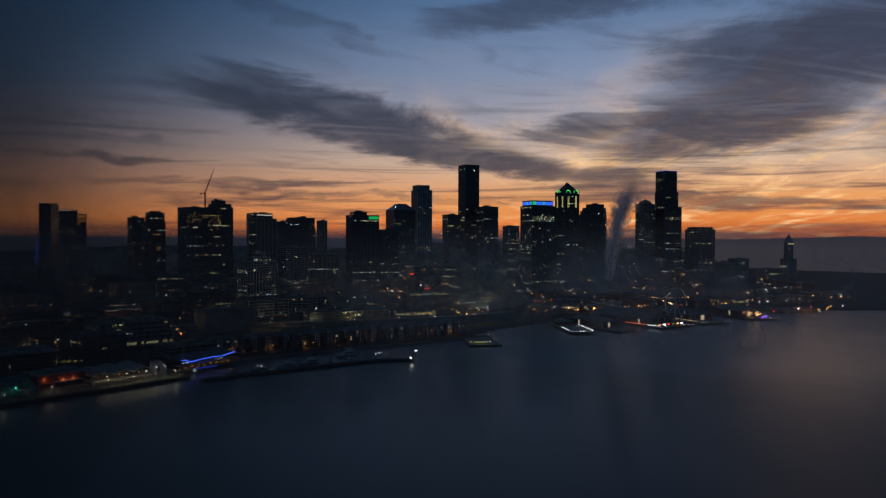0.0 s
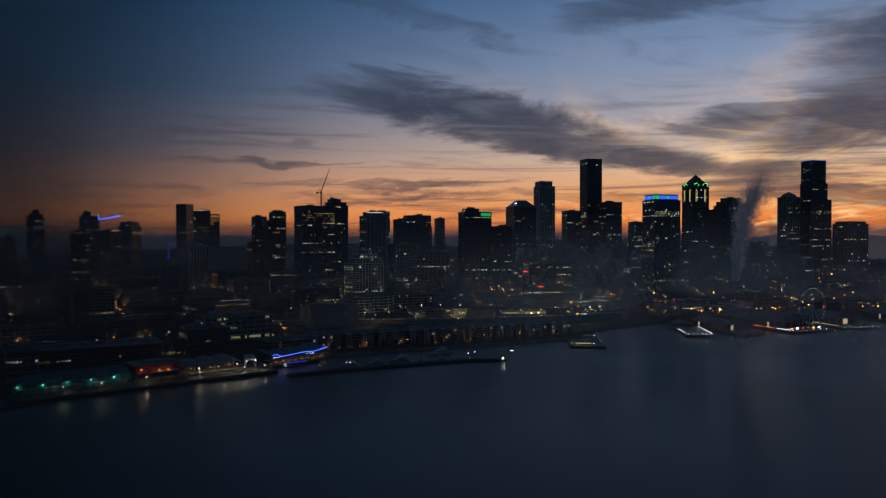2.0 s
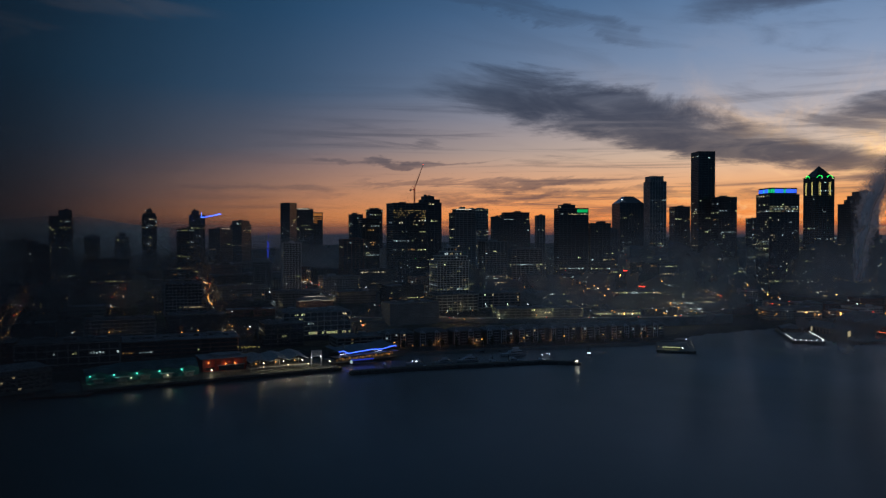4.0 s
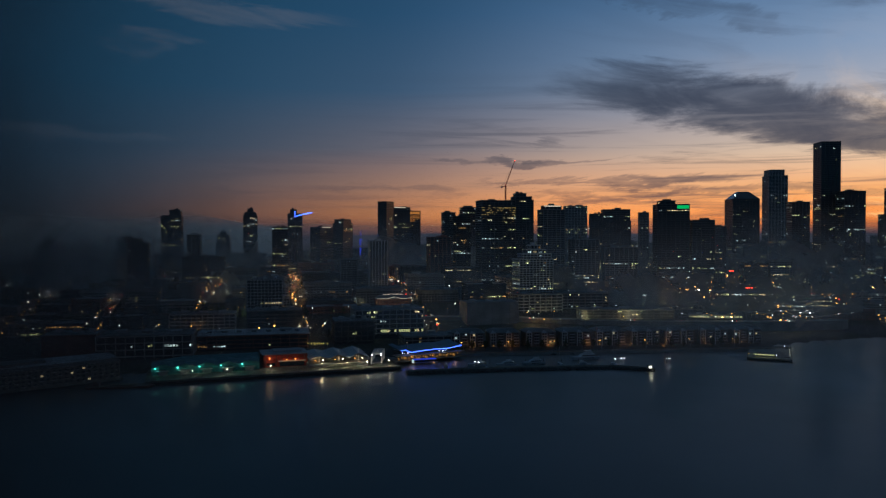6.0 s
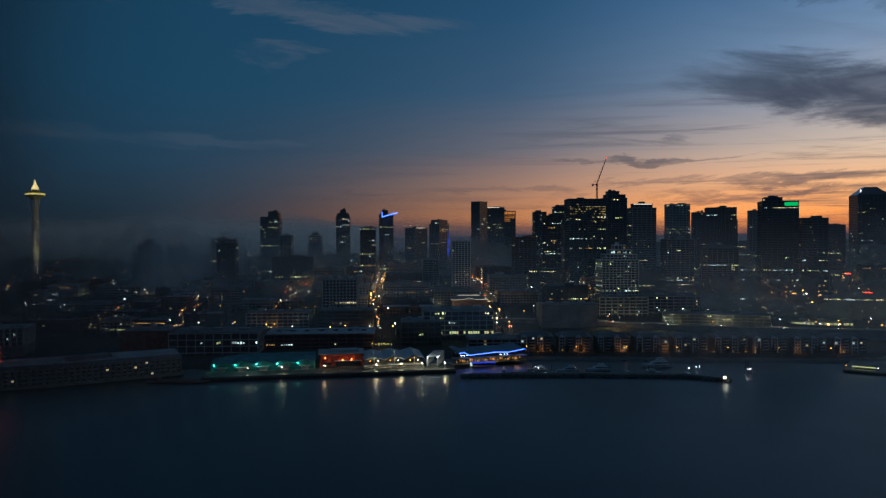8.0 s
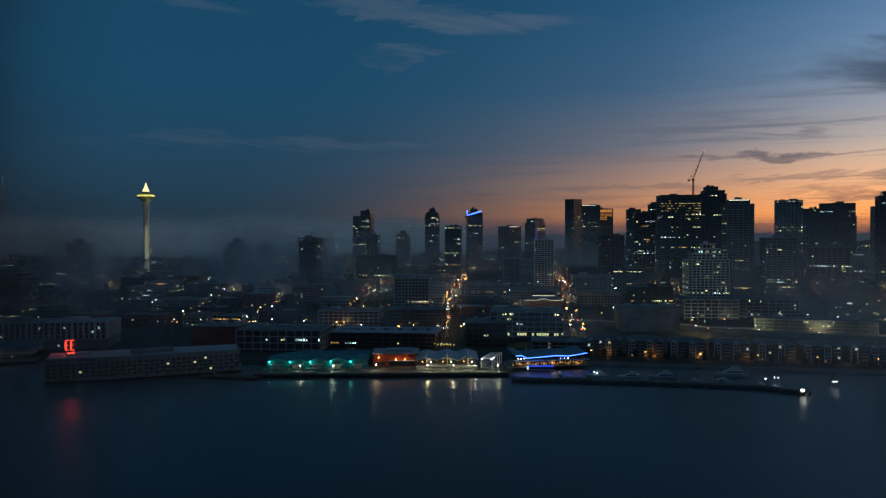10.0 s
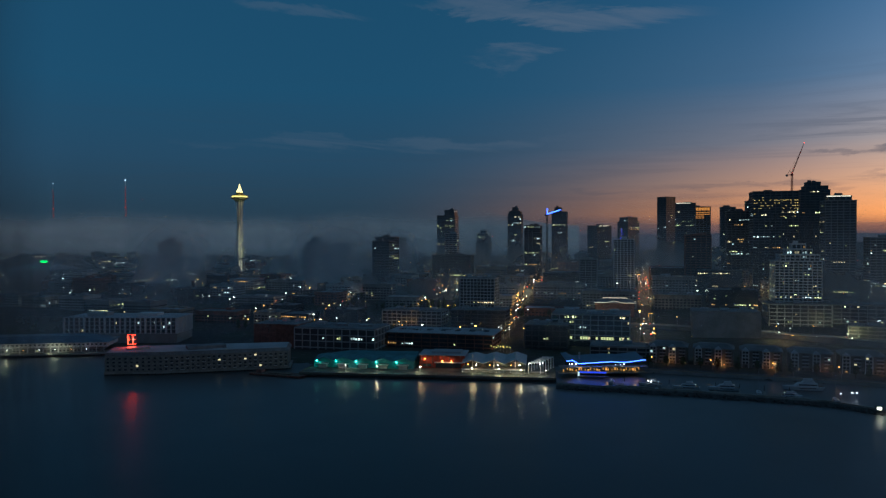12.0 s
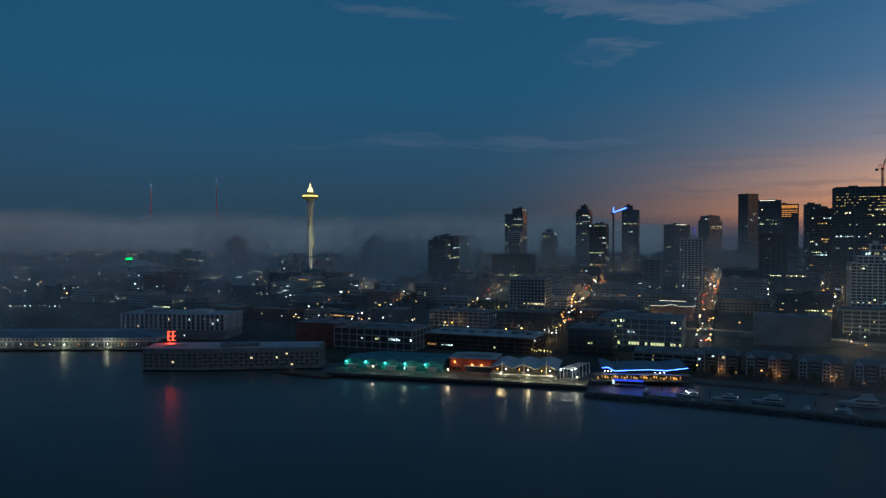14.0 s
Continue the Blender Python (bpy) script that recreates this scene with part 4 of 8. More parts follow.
# ---- observation tower, radio masts, cranes, wheel ----
def observation_tower(x, y):
    z0 = ground_z(x, y) + 2
    root = thing("observation_tower", "white observation tower floodlit yellow with saucer top and spire", "tower", x, y, z0)

    def spread_at(z):
        """Distance of a leg from the axis at a height."""
        return 4.4 + 7.6 * (1 - z / 112) ** 1.6 if z < 112 else 4.4 + 5.4 * ((z - 112) / 42) ** 1.8

    zs = [i * 154 / 22 for i in range(23)]
    for k in range(3):
        a = math.tau * k / 3 + 0.5
        for side in (-1, 1):
            pts = []
            for z in zs:
                r = spread_at(z)
                o = side * (1.2 + 0.11 * r)
                pts.append((r * math.cos(a) - o * math.sin(a), r * math.sin(a) + o * math.cos(a), z))
            g = Geo().sweep(pts, 0.62, 6)
            part("leg", g, NEEDLE_W, root)
        for z in (14, 30, 46, 62, 78, 94, 112, 128, 142):
            r = spread_at(z)
            o = 1.2 + 0.11 * r
            part("cross_tie", Geo().beam((r * math.cos(a) + o * math.sin(a), r * math.sin(a) - o * math.cos(a), z), (r * math.cos(a) - o * math.sin(a), r * math.sin(a) + o * math.cos(a), z), 0.5), NEEDLE_W, root)
    core = Geo()
    for k in range(6):
        a = math.tau * k / 6
        core.beam((3.1 * math.cos(a), 3.1 * math.sin(a), 0), (3.1 * math.cos(a), 3.1 * math.sin(a), 150), 0.45)
    part("core", core, STEEL, root)
    for k in range(20):
        z = 6 + k * 7.2
        g = Geo()
        for i in range(6):
            a, b = math.tau * i / 6, math.tau * (i + 1) / 6
            g.beam((3.1 * math.cos(a), 3.1 * math.sin(a), z), (3.1 * math.cos(b), 3.1 * math.sin(b), z), 0.35)
            g.beam((3.1 * math.cos(a), 3.1 * math.sin(a), z), (3.1 * math.cos(b), 3.1 * math.sin(b), z + 7.2), 0.12)
        part("core_brace", g, STEEL, root)
    lift = glowing("lift_shaft_light", (1.0, 0.92, 0.6), 1.1, False, 0.2)
    for k in range(12):
        z = 7 + k * 7.2
        for sx in (-2.2, 2.2):
            part("lift_light", Geo().box(sx - 0.4, sx + 0.4, -3.7, -3.5, z, z + 5.4), lift, root, "lit strip on the lift shaft")
        part("lift_light", Geo().box(-2.2, 2.2, -3.7, -3.5, z + 5.8, z + 6.5), lift, root, "lit strip on the lift shaft")
    for z, r in ((30, 13.2), (52, 10.6)):
        ring = Geo()
        for i in range(24):
            a, b = math.tau * i / 24, math.tau * (i + 1) / 24
            ring.beam((r * math.cos(a), r * math.sin(a), z), (r * math.cos(b), r * math.sin(b), z), 0.4, n=5)
        part("ring", ring, NEEDLE_W, root)
    part("skyline_level", Geo().lathe([(4, 28.4), (10, 29), (11.5, 29.8), (11.5, 31.2), (9, 32), (3.5, 32.4)], 30), GLASS_B, root, smooth=False)
    part("saucer", Geo().lathe([(6, 147), (9.5, 150), (14.6, 152.6), (17.2, 154.2), (17.4, 155.4), (15.6, 156.0)], 48), DARKM, root, "dark underside of the saucer", smooth=True)
    part("window_ring", Geo().lathe([(15.6, 156.0), (16.0, 157.2), (15.4, 158.4), (14.0, 158.8)], 48), LED_Y, root, "floodlit restaurant windows")
    part("halo", Geo().lathe([(15.8, 158.8), (17.2, 158.9), (17.2, 159.5), (15.8, 159.6)], 48), GOLD, root)
    part("roof_dome", Geo().lathe([(14.6, 158.8), (12.8, 160.6), (9.4, 161.8), (7.4, 162.4), (7.2, 165.2), (6.4, 165.8)], 36), GOLD, root, smooth=True)
    part("spire", Geo().lathe([(6.4, 165.8), (6.6, 167.2), (5.2, 170), (3.2, 174.5), (1.6, 179), (0.3, 184)], 16), glowing("spire_light", (1.0, 0.78, 0.30), 1.6, True, 0.0), root, smooth=True)
    for k in range(24):
        a = math.tau * k / 24
        part("halo_rib", Geo().beam((13.5 * math.cos(a), 13.5 * math.sin(a), 156.7), (18.0 * math.cos(a), 18.0 * math.sin(a), 157.6), 0.16), NEEDLE_W, root)
    part("base_hall", Geo().lathe([(22, -5), (22, 5), (20, 6.2), (5, 6.6)], 30), GLASS_B, root)
    part("base_lights", Geo().lathe([(22.2, 2), (22.2, 4.2)], 30), LIT_C, root, kind="stuff")
    for k in range(10):
        a = math.tau * k / 10
        r = 26 + 5 * (k % 2)
        part("base_lamp", Geo().ball((r * math.cos(a), r * math.sin(a), 6.2 + 2 * (k % 3)), 0.75), BULB_WF, root, "lamp at the tower foot")
        part("lamp_post", Geo().beam((r * math.cos(a), r * math.sin(a), -4), (r * math.cos(a), r * math.sin(a), 5.6 + 2 * (k % 3)), 0.15, 0.1, 5), STEEL, root)
    return z0


NEEDLE_Z = observation_tower(0, 0)


def floodlight(x, y, z, target, watts, col, cone=26):
    lamp = bpy.data.lights.new("floodlight", "SPOT")
    lamp.energy, lamp.color, lamp.spot_size, lamp.spot_blend, lamp.shadow_soft_size = watts, col, radians(cone), 0.6, 1.0
    ob = new("floodlight", lamp)
    ob.matrix_world = look((x, y, z), target)


for k in range(3):
    a = math.tau * k / 3 + 1.55
    fx, fy = 46 * math.cos(a), 46 * math.sin(a)
    floodlight(fx, fy, NEEDLE_Z + 4, (0, 0, NEEDLE_Z + 115), 300000, (0.95, 0.90, 0.26), 60)


def radio_mast(x, y, base, top, label):
    root = thing("radio_mast", label, "mast", x, y, base)
    h = top - base
    r = 4.5
    for k in range(3):
        a = math.tau * k / 3
        part("mast_leg", Geo().beam((r * math.cos(a), r * math.sin(a), 0), (0.4 * math.cos(a), 0.4 * math.sin(a), h * 0.86), 0.75, 0.6), CRANER, root)
    g = Geo()
    for i in range(24):
        z, z2 = h * 0.86 * i / 24, h * 0.86 * (i + 1) / 24
        ra, rb = r + (0.4 - r) * i / 24, r + (0.4 - r) * (i + 1) / 24
        for k in range(3):
            a, b = math.tau * k / 3, math.tau * (k + 1) / 3
            g.beam((ra * math.cos(a), ra * math.sin(a), z), (rb * math.cos(b), rb * math.sin(b), z2), 0.2)
    part("lattice", g, CRANER, root)
    part("antenna", Geo().beam((0, 0, h * 0.86), (0, 0, h), 0.5, 0.2), WHITE, root)
    for f in (0.35, 0.5, 0.62, 0.74, 0.86):
        part("beacon", Geo().ball((0, 0, h * f), 1.1), BULB_R, root, "red aircraft warning light")
    part("beacon", Geo().ball((0, 0, h), 1.2), BULB_W, root, "white aircraft warning light")


radio_mast(-86, 1468, 130, 335, "red and white lattice radio mast with warning lights")
radio_mast(-325, 1560, 135, 318, "dark lattice radio mast half lost in fog")


# ---- waterfront: piers, sheds, hotel, marina ----
LAMP_GAIN = 0.3


def lamp(x, y, z, watts, col, size=0.6, name="lamp_light"):
    data = bpy.data.lights.new(name, "POINT")
    data.energy, data.color, data.shadow_soft_size = watts * LAMP_GAIN, col, size
    ob = new(name, data)
    ob.location = (x, y, z)


def world_of(root_x, root_y, rot, s, n):
    c, k = math.cos(radians(rot)), math.sin(radians(rot))
    return root_x + c * s - k * n, root_y + k * s + c * n


def pier_deck(label, x, y, rot, s0, s1, n0, n1, top=3.0, step=7.0, rows=2, group="", mat=None):
    """A pier: concrete deck with a kerb over rows of tarred piles."""
    root = thing("pier", label, "pier", x, y, 0, rot, group)
    part("deck", Geo().box(s0, s1, n0, n1, top - 0.9, top), mat or DECK, root)
    part("kerb", Geo().box(s0, s1, n0 - 0.02, n0 + 0.5, top, top + 0.35).box(s0 - 0.02, s0 + 0.5, n0 + 0.5, n1, top, top + 0.35).box(s1 - 0.5, s1 + 0.02, n0 + 0.5, n1, top, top + 0.35), WOOD, root)
    pile = Geo().lathe([(0.32, -5), (0.28, top - 0.9)], 7).mesh("pile", PILE)
    k = int((s1 - s0) / step)
    for i in range(k + 1):
        for r in range(rows):
            part("pile", pile, PILE, root, at=(s0 + 0.8 + (s1 - s0 - 1.6) * i / k, n0 + 0.8 + r * 4.5, 0))
    return root


def railing(root, pts, z, h=1.1, mat=None):
    g = Geo()
    for (ax, ay), (bx, by) in zip(pts, pts[1:]):
        for zz in (0.5 * h, h):
            g.beam((ax, ay, z + zz), (bx, by, z + zz), 0.05, n=4)
        n = max(1, int(math.hypot(bx - ax, by - ay) / 2.5))
        for i in range(n + 1):
            px, py = ax + (bx - ax) * i / n, ay + (by - ay) * i / n
            g.beam((px, py, z), (px, py, z + h), 0.05, n=4)
    part("railing", g, mat or STEEL, root)


PX, PY, PR = -157.0, -943.0, -36.0


def p66(s, n):
    return world_of(PX, PY, PR, s, n)


def quay():
    root = pier_deck("long concrete cruise quay on dark piles", PX, PY, PR, -16, 196, 10, 70, 3.0, 6.5, 3, mat=surface("stained_quay_concrete", (0.15, 0.15, 0.12), 0.8, 0, 0.45, 0.08, 0.4))
    part("fender", Geo().box(-16, 196, 9.3, 9.95, 0.3, 2.0), PILE, root, "dark timber fender along the quay")
    railing(root, [(120, 27), (172, 27)], 3.0)
    railing(root, [(-15, 11), (195, 11)], 3.0)


quay()


def teal_shed():
    """A shed with a row of small gables along the quay and a long roof rising behind them."""
    root = thing("shed", "teal painted quayside shed with a row of gables", "shed", PX, PY, 3.0, PR)
    s0, s1, n0, n1, eave, ridge = -12.0, 76.0, 38.0, 74.0, 6.0, 11.5
    bays = 5
    bw = (s1 - s0) / bays
    part("wall", Geo().box(s0, s1, n0, n1, 0, eave), TEALW, root)
    for b in range(bays):
        a = s0 + b * bw
        m = a + bw * 0.5
        g = Geo()
        k = len(g.v)
        g.v += [(a, n0 - 0.6, eave), (a + bw, n0 - 0.6, eave), (m, n0 - 0.6, eave + 3.2), (a, n0 + 14, eave + 3.0), (a + bw, n0 + 14, eave + 3.0), (m, n0 + 14, eave + 4.6)]
        g.f += [(0, 1, 2), (0, 2, 5, 3), (2, 1, 4, 5), (3, 5, 4), (0, 3, 4, 1)]
        part("gable", g, TEALR, root)
        part("loading_door", Geo().box(a + bw * 0.28, a + bw * 0.72, n0 - 0.12, n0 - 0.004, 0.1, 4.2), DARKM, root)
        kiosk = part("kiosk", Geo().box(a + bw * 0.3, a + bw * 0.7, n0 - 3.6, n0 - 0.9, 0, 3.2), PALE, root)
        part("canopy", Geo().box(a + bw * 0.2, a + bw * 0.78, n0 - 4.2, n0 - 0.13, 3.3, 3.7), WHITE, kiosk, "white kiosk canopy")
        part("wall_lamp", Geo().ball((a + bw * 0.5 - 6, n0 - 0.9, 5.6), 0.55), BULB_T, root, "teal wall lamp")
        lx, ly = p66(a + bw * 0.5 - 6, n0 - 2.2)
        lamp(lx, ly, 8.3, 600, (0.25, 1.0, 0.72))
    g = Geo()
    g.v += [(s0 - 0.8, n0 + 10, eave + 2.0), (s1 + 0.8, n0 + 10, eave + 2.0), (s1 + 0.8, n1 - 12, ridge), (s0 + 26, n1 - 12, ridge), (s0 - 0.8, n1 + 1, eave), (s1 + 0.8, n1 + 1, eave), (s0 - 0.8, n0 + 10, eave - 0.3), (s1 + 0.8, n0 + 10, eave - 0.3)]
    g.f += [(0, 1, 2, 3), (3, 2, 5, 4), (0, 3, 4), (1, 5, 2), (6, 7, 1, 0), (6, 4, 5, 7)]
    roof = part("roof", g, TEALR, root)
    g = Geo()
    for i in range(30):
        f = i / 29
        a = s0 + f * (s1 - s0)
        if a > s0 + 27:
            g.beam((a, n0 + 10.2, eave + 2.1), (a, n1 - 12, ridge + 0.06), 0.06, n=4)
    part("roof_seam", g, TEALR, roof, kind="stuff")


teal_shed()


def red_hall():
    root = thing("hall", "red painted quayside hall with pale sloping roof", "hall", PX, PY, 3.0, PR)
    s0, s1, n0, n1 = 80.0, 119.0, 45.0, 74.0
    part("wall", Geo().box(s0, s1, n0, n1, 0, 11.0), REDW, root)
    part("roof", Geo().prism([(s0 - 1, n0 - 1), (s1 + 1, n0 - 1), (s1 + 1, n1 + 1), (s0 - 1, n1 + 1)], 11.0, 11.5), ROOFP, root)
    part("monitor", Geo().box(s0 + 10, s1 - 4, n0 + 8, n1 - 6, 11.5, 13.2), ROOFP, root)
    part("entrance", Geo().box(s0 + 14, s0 + 36, n0 - 0.3, n0 - 0.004, 0.3, 4.6), GLASS, root)
    part("fascia", Geo().box(s0 + 13, s0 + 37, n0 - 1.6, n0 - 0.31, 4.7, 5.4), WHITE, root)
    for i in range(8):
        a = s0 + 1.5 + i * 4.9
        part("pilaster", Geo().box(a - 0.3, a + 0.3, n0 - 0.28, n0 - 0.003, 5.5 if 13 < a - s0 < 37 else 0, 11), BRICK, root)
    part("upper_window", Geo().box(s0 + 2.6, s0 + 10.4, n0 - 0.1, n0 - 0.004, 1.2, 3.8), GLASS, root)
    for k, a in enumerate((s0 + 5, s0 + 20, s0 + 28)):
        part("wall_lamp", Geo().ball((a, n0 - 1.1, 8.0 - (k > 0) * 1.6), 0.6), BULB_O, root, "orange wall lamp")
        lx, ly = p66(a, n0 - 1.9)
        lamp(lx, ly, 10.6 - (k > 0) * 1.6, 650, (1.0, 0.50, 0.2), 0.4)


red_hall()


def tent_pavilion():
    """Terraced hall with three folded white roofs on masts."""
    root = thing("pavilion", "pavilion with three folded white tent roofs on masts", "pavilion", PX, PY, 3.0, PR)
    part("terrace", Geo().box(118, 171, 31, 66, 0, 2.8), CONC, root)
    part("hall", Geo().box(122, 168, 40, 64, 2.8, 7.2), GLASS_B, root)
    part("upper_deck", Geo().box(118, 171, 28.5, 31, 2.3, 2.8), WHITE, root)
    for k in range(3):
        a0, a1 = 118 + k * 17.8, 118 + (k + 1) * 17.8 + 0.6
        m = (a0 + a1) / 2
        g = Geo()
        lo, hi = 7.3, 10.8 + 0.5 * k
        g.v += [(a0, 30, lo), (m, 33, hi - 1.0), (a1, 30, lo), (a0, 66, lo + 2.2), (m, 62, hi + 1.2), (a1, 66, lo + 2.2)]
        g.v += [(p[0], p[1], p[2] - 0.35) for p in g.v[:6]]
        g.f += [(0, 1, 4, 3), (1, 2, 5, 4), (6, 9, 10, 7), (7, 10, 11, 8), (0, 6, 7, 1), (1, 7, 8, 2), (3, 4, 10, 9), (4, 5, 11, 10), (0, 3, 9, 6), (2, 8, 11, 5)]
        tent = part("tent_roof", g, TENT, root)
        part("mast", Geo().beam((m, 32.2, 0), (m, 32.2, hi + 3.5), 0.28, 0.15, 7), WHITE, root)
        part("stay", Geo().beam((m, 32.2, hi + 3.3), (a0 + 1, 30.2, lo + 0.2), 0.06, n=4).beam((m, 32.2, hi + 3.3), (a1 - 1, 30.2, lo + 0.2), 0.06, n=4), STEEL, tent)
        for j in (0.3, 0.68):
            part("soffit_lamp", Geo().ball((a0 + (a1 - a0) * j, 31.5, 6.1), 0.42), BULB_O if j < 0.5 else BULB_Q, root, "warm soffit lamp")
        lx, ly = p66(m + 2, 30.5)
        lamp(lx, ly, 3 + 5.6, 1000, (1.0, 0.58, 0.22))
        part("glass_wall", Geo().box(a0 + 2, a1 - 2.6, 39.8, 39.99, 3.2, 6.6), GLASS, root)
    for i in range(10):
        part("column", Geo().cbox(119 + i * 5.7, 29.6, 0, 0.45, 0.45, 2.3), WHITE, root)
    stairs = Geo()
    for i in range(7):
        stairs.box(160, 168, 26.0 + i * 0.35, 28.45, i * 0.33, (i + 1) * 0.33)
    part("steps", stairs, CONC, root)


tent_pavilion()


def portal_row():
    root = thing("colonnade", "row of white steel portal frames over a ramp", "colonnade", PX, PY, 3.0, PR)
    for i in range(6):
        s = 174 + i * 2.2
        n = 30 + i * 6.0
        part("portal", Geo().cbox(s, n, 0, 0.7, 0.7, 8.6).cbox(s + 9.5, n, 0, 0.7, 0.7, 8.6).box(s - 0.35, s + 9.85, n - 0.35, n + 0.35, 8.6, 9.4), WHITE, root)
        if i < 2:
            for j in (0.6, 9.0):
                part("lamp_head", Geo().ball((s + j, n - 0.6, 8.2), 0.42), BULB_W, root, "white lamp")
    part("ramp", Geo().box(175, 186, 34, 64, 0.02, 1.0), DECK, root)
    lx, ly = p66(179, 26)
    lamp(lx, ly, 10.5, 500, (0.95, 0.95, 0.85))


portal_row()
for s, n, w, c in ((20, 24, 700, (1.0, 0.9, 0.6)), (48, 22, 700, (1.0, 0.9, 0.6)), (84, 26, 1200, (1.0, 0.85, 0.5)), (128, 22, 1500, (1.0, 0.88, 0.5)), (150, 22, 1500, (1.0, 0.88, 0.5)), (168, 20, 1600, (1.0, 0.88, 0.5)), (188, 20, 1300, (1.0, 0.88, 0.5))):
    root = thing("quay_lamp", "short steel quay lamp with bright head", "lamp", *p66(s, n), 3.0, PR, "lamps on the quay")
    part("pole", Geo().beam((0, 0, 0), (0, 0, 4.4), 0.12, 0.08, 6), STEEL, root)
    part("lamp_head", Geo().ball((0, 0, 4.55), 0.36), BULB_Q, root, "glowing lamp head")
    lx, ly = p66(s, n - 0.9)
    lamp(lx, ly, 7.2, 2.6 * w, c)

# barge by the quay
root = thing("barge", "flat rusty work barge moored by the quay", "barge", -178, -914, 0, -48)
part("hull", Geo().prism([(-24, -6), (22, -6), (25, 0), (22, 6), (-24, 6)], 0.05, 1.6, [(-25, -6.5), (23, -6.5), (26.5, 0), (23, 6.5), (-25, 6.5)]), BRICK, root)
part("deck", Geo().box(-23, 22, -5.6, 5.6, 1.6, 1.75), WOOD, root)
part("deckhouse", Geo().box(-20, -15, -3, 3, 1.75, 4.2), BRICK, root)
part("hatch", Geo().box(-8, 12, -3.4, 3.4, 1.75, 2.5), WOOD, root)


def restaurant():
    """Long waterside restaurant: folded dark roof edged with blue neon over a glowing terrace."""
    X, Y, R, L = 34.0, -1029.0, -26.5, 66.0
    root = thing("restaurant", "waterside restaurant with folded roof edged in blue neon", "restaurant", X, Y, 2.6, R)
    prof = [(0.0, 9.6), (0.07, 10.2), (0.15, 7.4), (0.56, 8.9), (0.74, 8.2), (1.0, 10.4)]
    part("hall", Geo().box(3, L - 4, 4, 22, 0, 7.0), GLASS, root)
    g = Geo()
    for f, z in prof:
        g.v += [(f * L, -2, z), (f * L, 26, z + 2.4), (f * L, -2, z - 0.7), (f * L, 26, z + 1.7)]
    for i in range(len(prof) - 1):
        a, b = i * 4, i * 4 + 4
        g.f += [(a, b, b + 1, a + 1), (a + 2, a + 3, b + 3, b + 2), (a, a + 2, b + 2, b), (a + 1, b + 1, b + 3, a + 3)]
    g.f += [(0, 1, 3, 2), (20, 22, 23, 21)]
    roof = part("roof", g, ROOFB, root)
    neon = Geo()
    for (fa, za), (fb, zb) in zip(prof, prof[1:]):
        neon.beam((fa * L, -2.25, za - 0.2), (fb * L, -2.25, zb - 0.2), 0.3, n=6)
    part("neon_edge", neon, NEON_B, roof, "bright blue neon tube")
    part("lower_roof", Geo().prism([(-6, -6), (L + 1, -6), (L + 1, 3.9), (-6, 3.9)], 4.6, 5.2), TAN, root)
    part("terrace", Geo().box(-8, L, -8, 3.9, 0.2, 0.9), DECK, root)
    warm = glowing("terrace_glow", (1.0, 0.50, 0.12), 0.75, False, 0.9)
    for i in range(26):
        s = -4 + i * 2.5
        part("column", Geo().cbox(s, -5.6, 0.9, 0.3, 0.3, 3.7), WOOD, root)
        part("terrace_pane", Geo().box(s + 0.3 + 0.5 * ((i * 5) % 3), s + 1.3 + 0.5 * ((i * 7) % 3), -4.0, -3.8, 1.1 + 0.4 * ((i * 11) % 4), 2.9 + 0.45 * ((i * 7) % 4)), warm, root)
    for f in (0.03, 0.07, 0.11, 0.62, 0.68, 0.73):
        part("downlight", Geo().ball((f * L, -2.0, 6.4 + (f < 0.2) * 0.6), 0.35), BULB_W, root, "small white downlight")
    for f in (0.15, 0.5, 0.85):
        lx, ly = world_of(X, Y, R, f * L, -7)
        lamp(lx, ly, 6.3, 900, (1.0, 0.5, 0.14))
    for f in (0.1, 0.4, 0.75):
        lx, ly = world_of(X, Y, R, f * L, -5)
        lamp(lx, ly, 11.4, 350, (0.05, 0.12, 1.0))
    part("vent_stack", Geo().lathe([(0.7, 8), (0.7, 13.5), (1.1, 13.8), (1.1, 14.2)], 10, 14, 14), STEEL, root)
    gang = thing("gangway", "covered gangway with blue lit fabric roof", "gangway", *world_of(X, Y, R, 16, -13), 1.0, R - 12)
    part("canopy", Geo().prism([(-8, -1.6), (14, -1.6), (14, 1.6), (-8, 1.6)], 3.2, 4.4, [(-8, -0.1), (14, -0.1), (14, 0.1), (-8, 0.1)]), NEON_BD, gang, "blue lit fabric canopy")
    part("walkway", Geo().box(-8, 16, -1.4, 1.4, 0.2, 0.6), DECK, gang)
    for i in range(6):
        for sgn in (-1, 1):
            part("post", Geo().cbox(-7 + i * 4, sgn * 1.3, 0.6, 0.15, 0.15, 2.6), STEEL, gang)
    part("entrance_panel", Geo().box(-9, -7.6, -1.5, 1.5, 0.6, 3.6), LIT_C, gang, "bright white entrance panel")


restaurant()


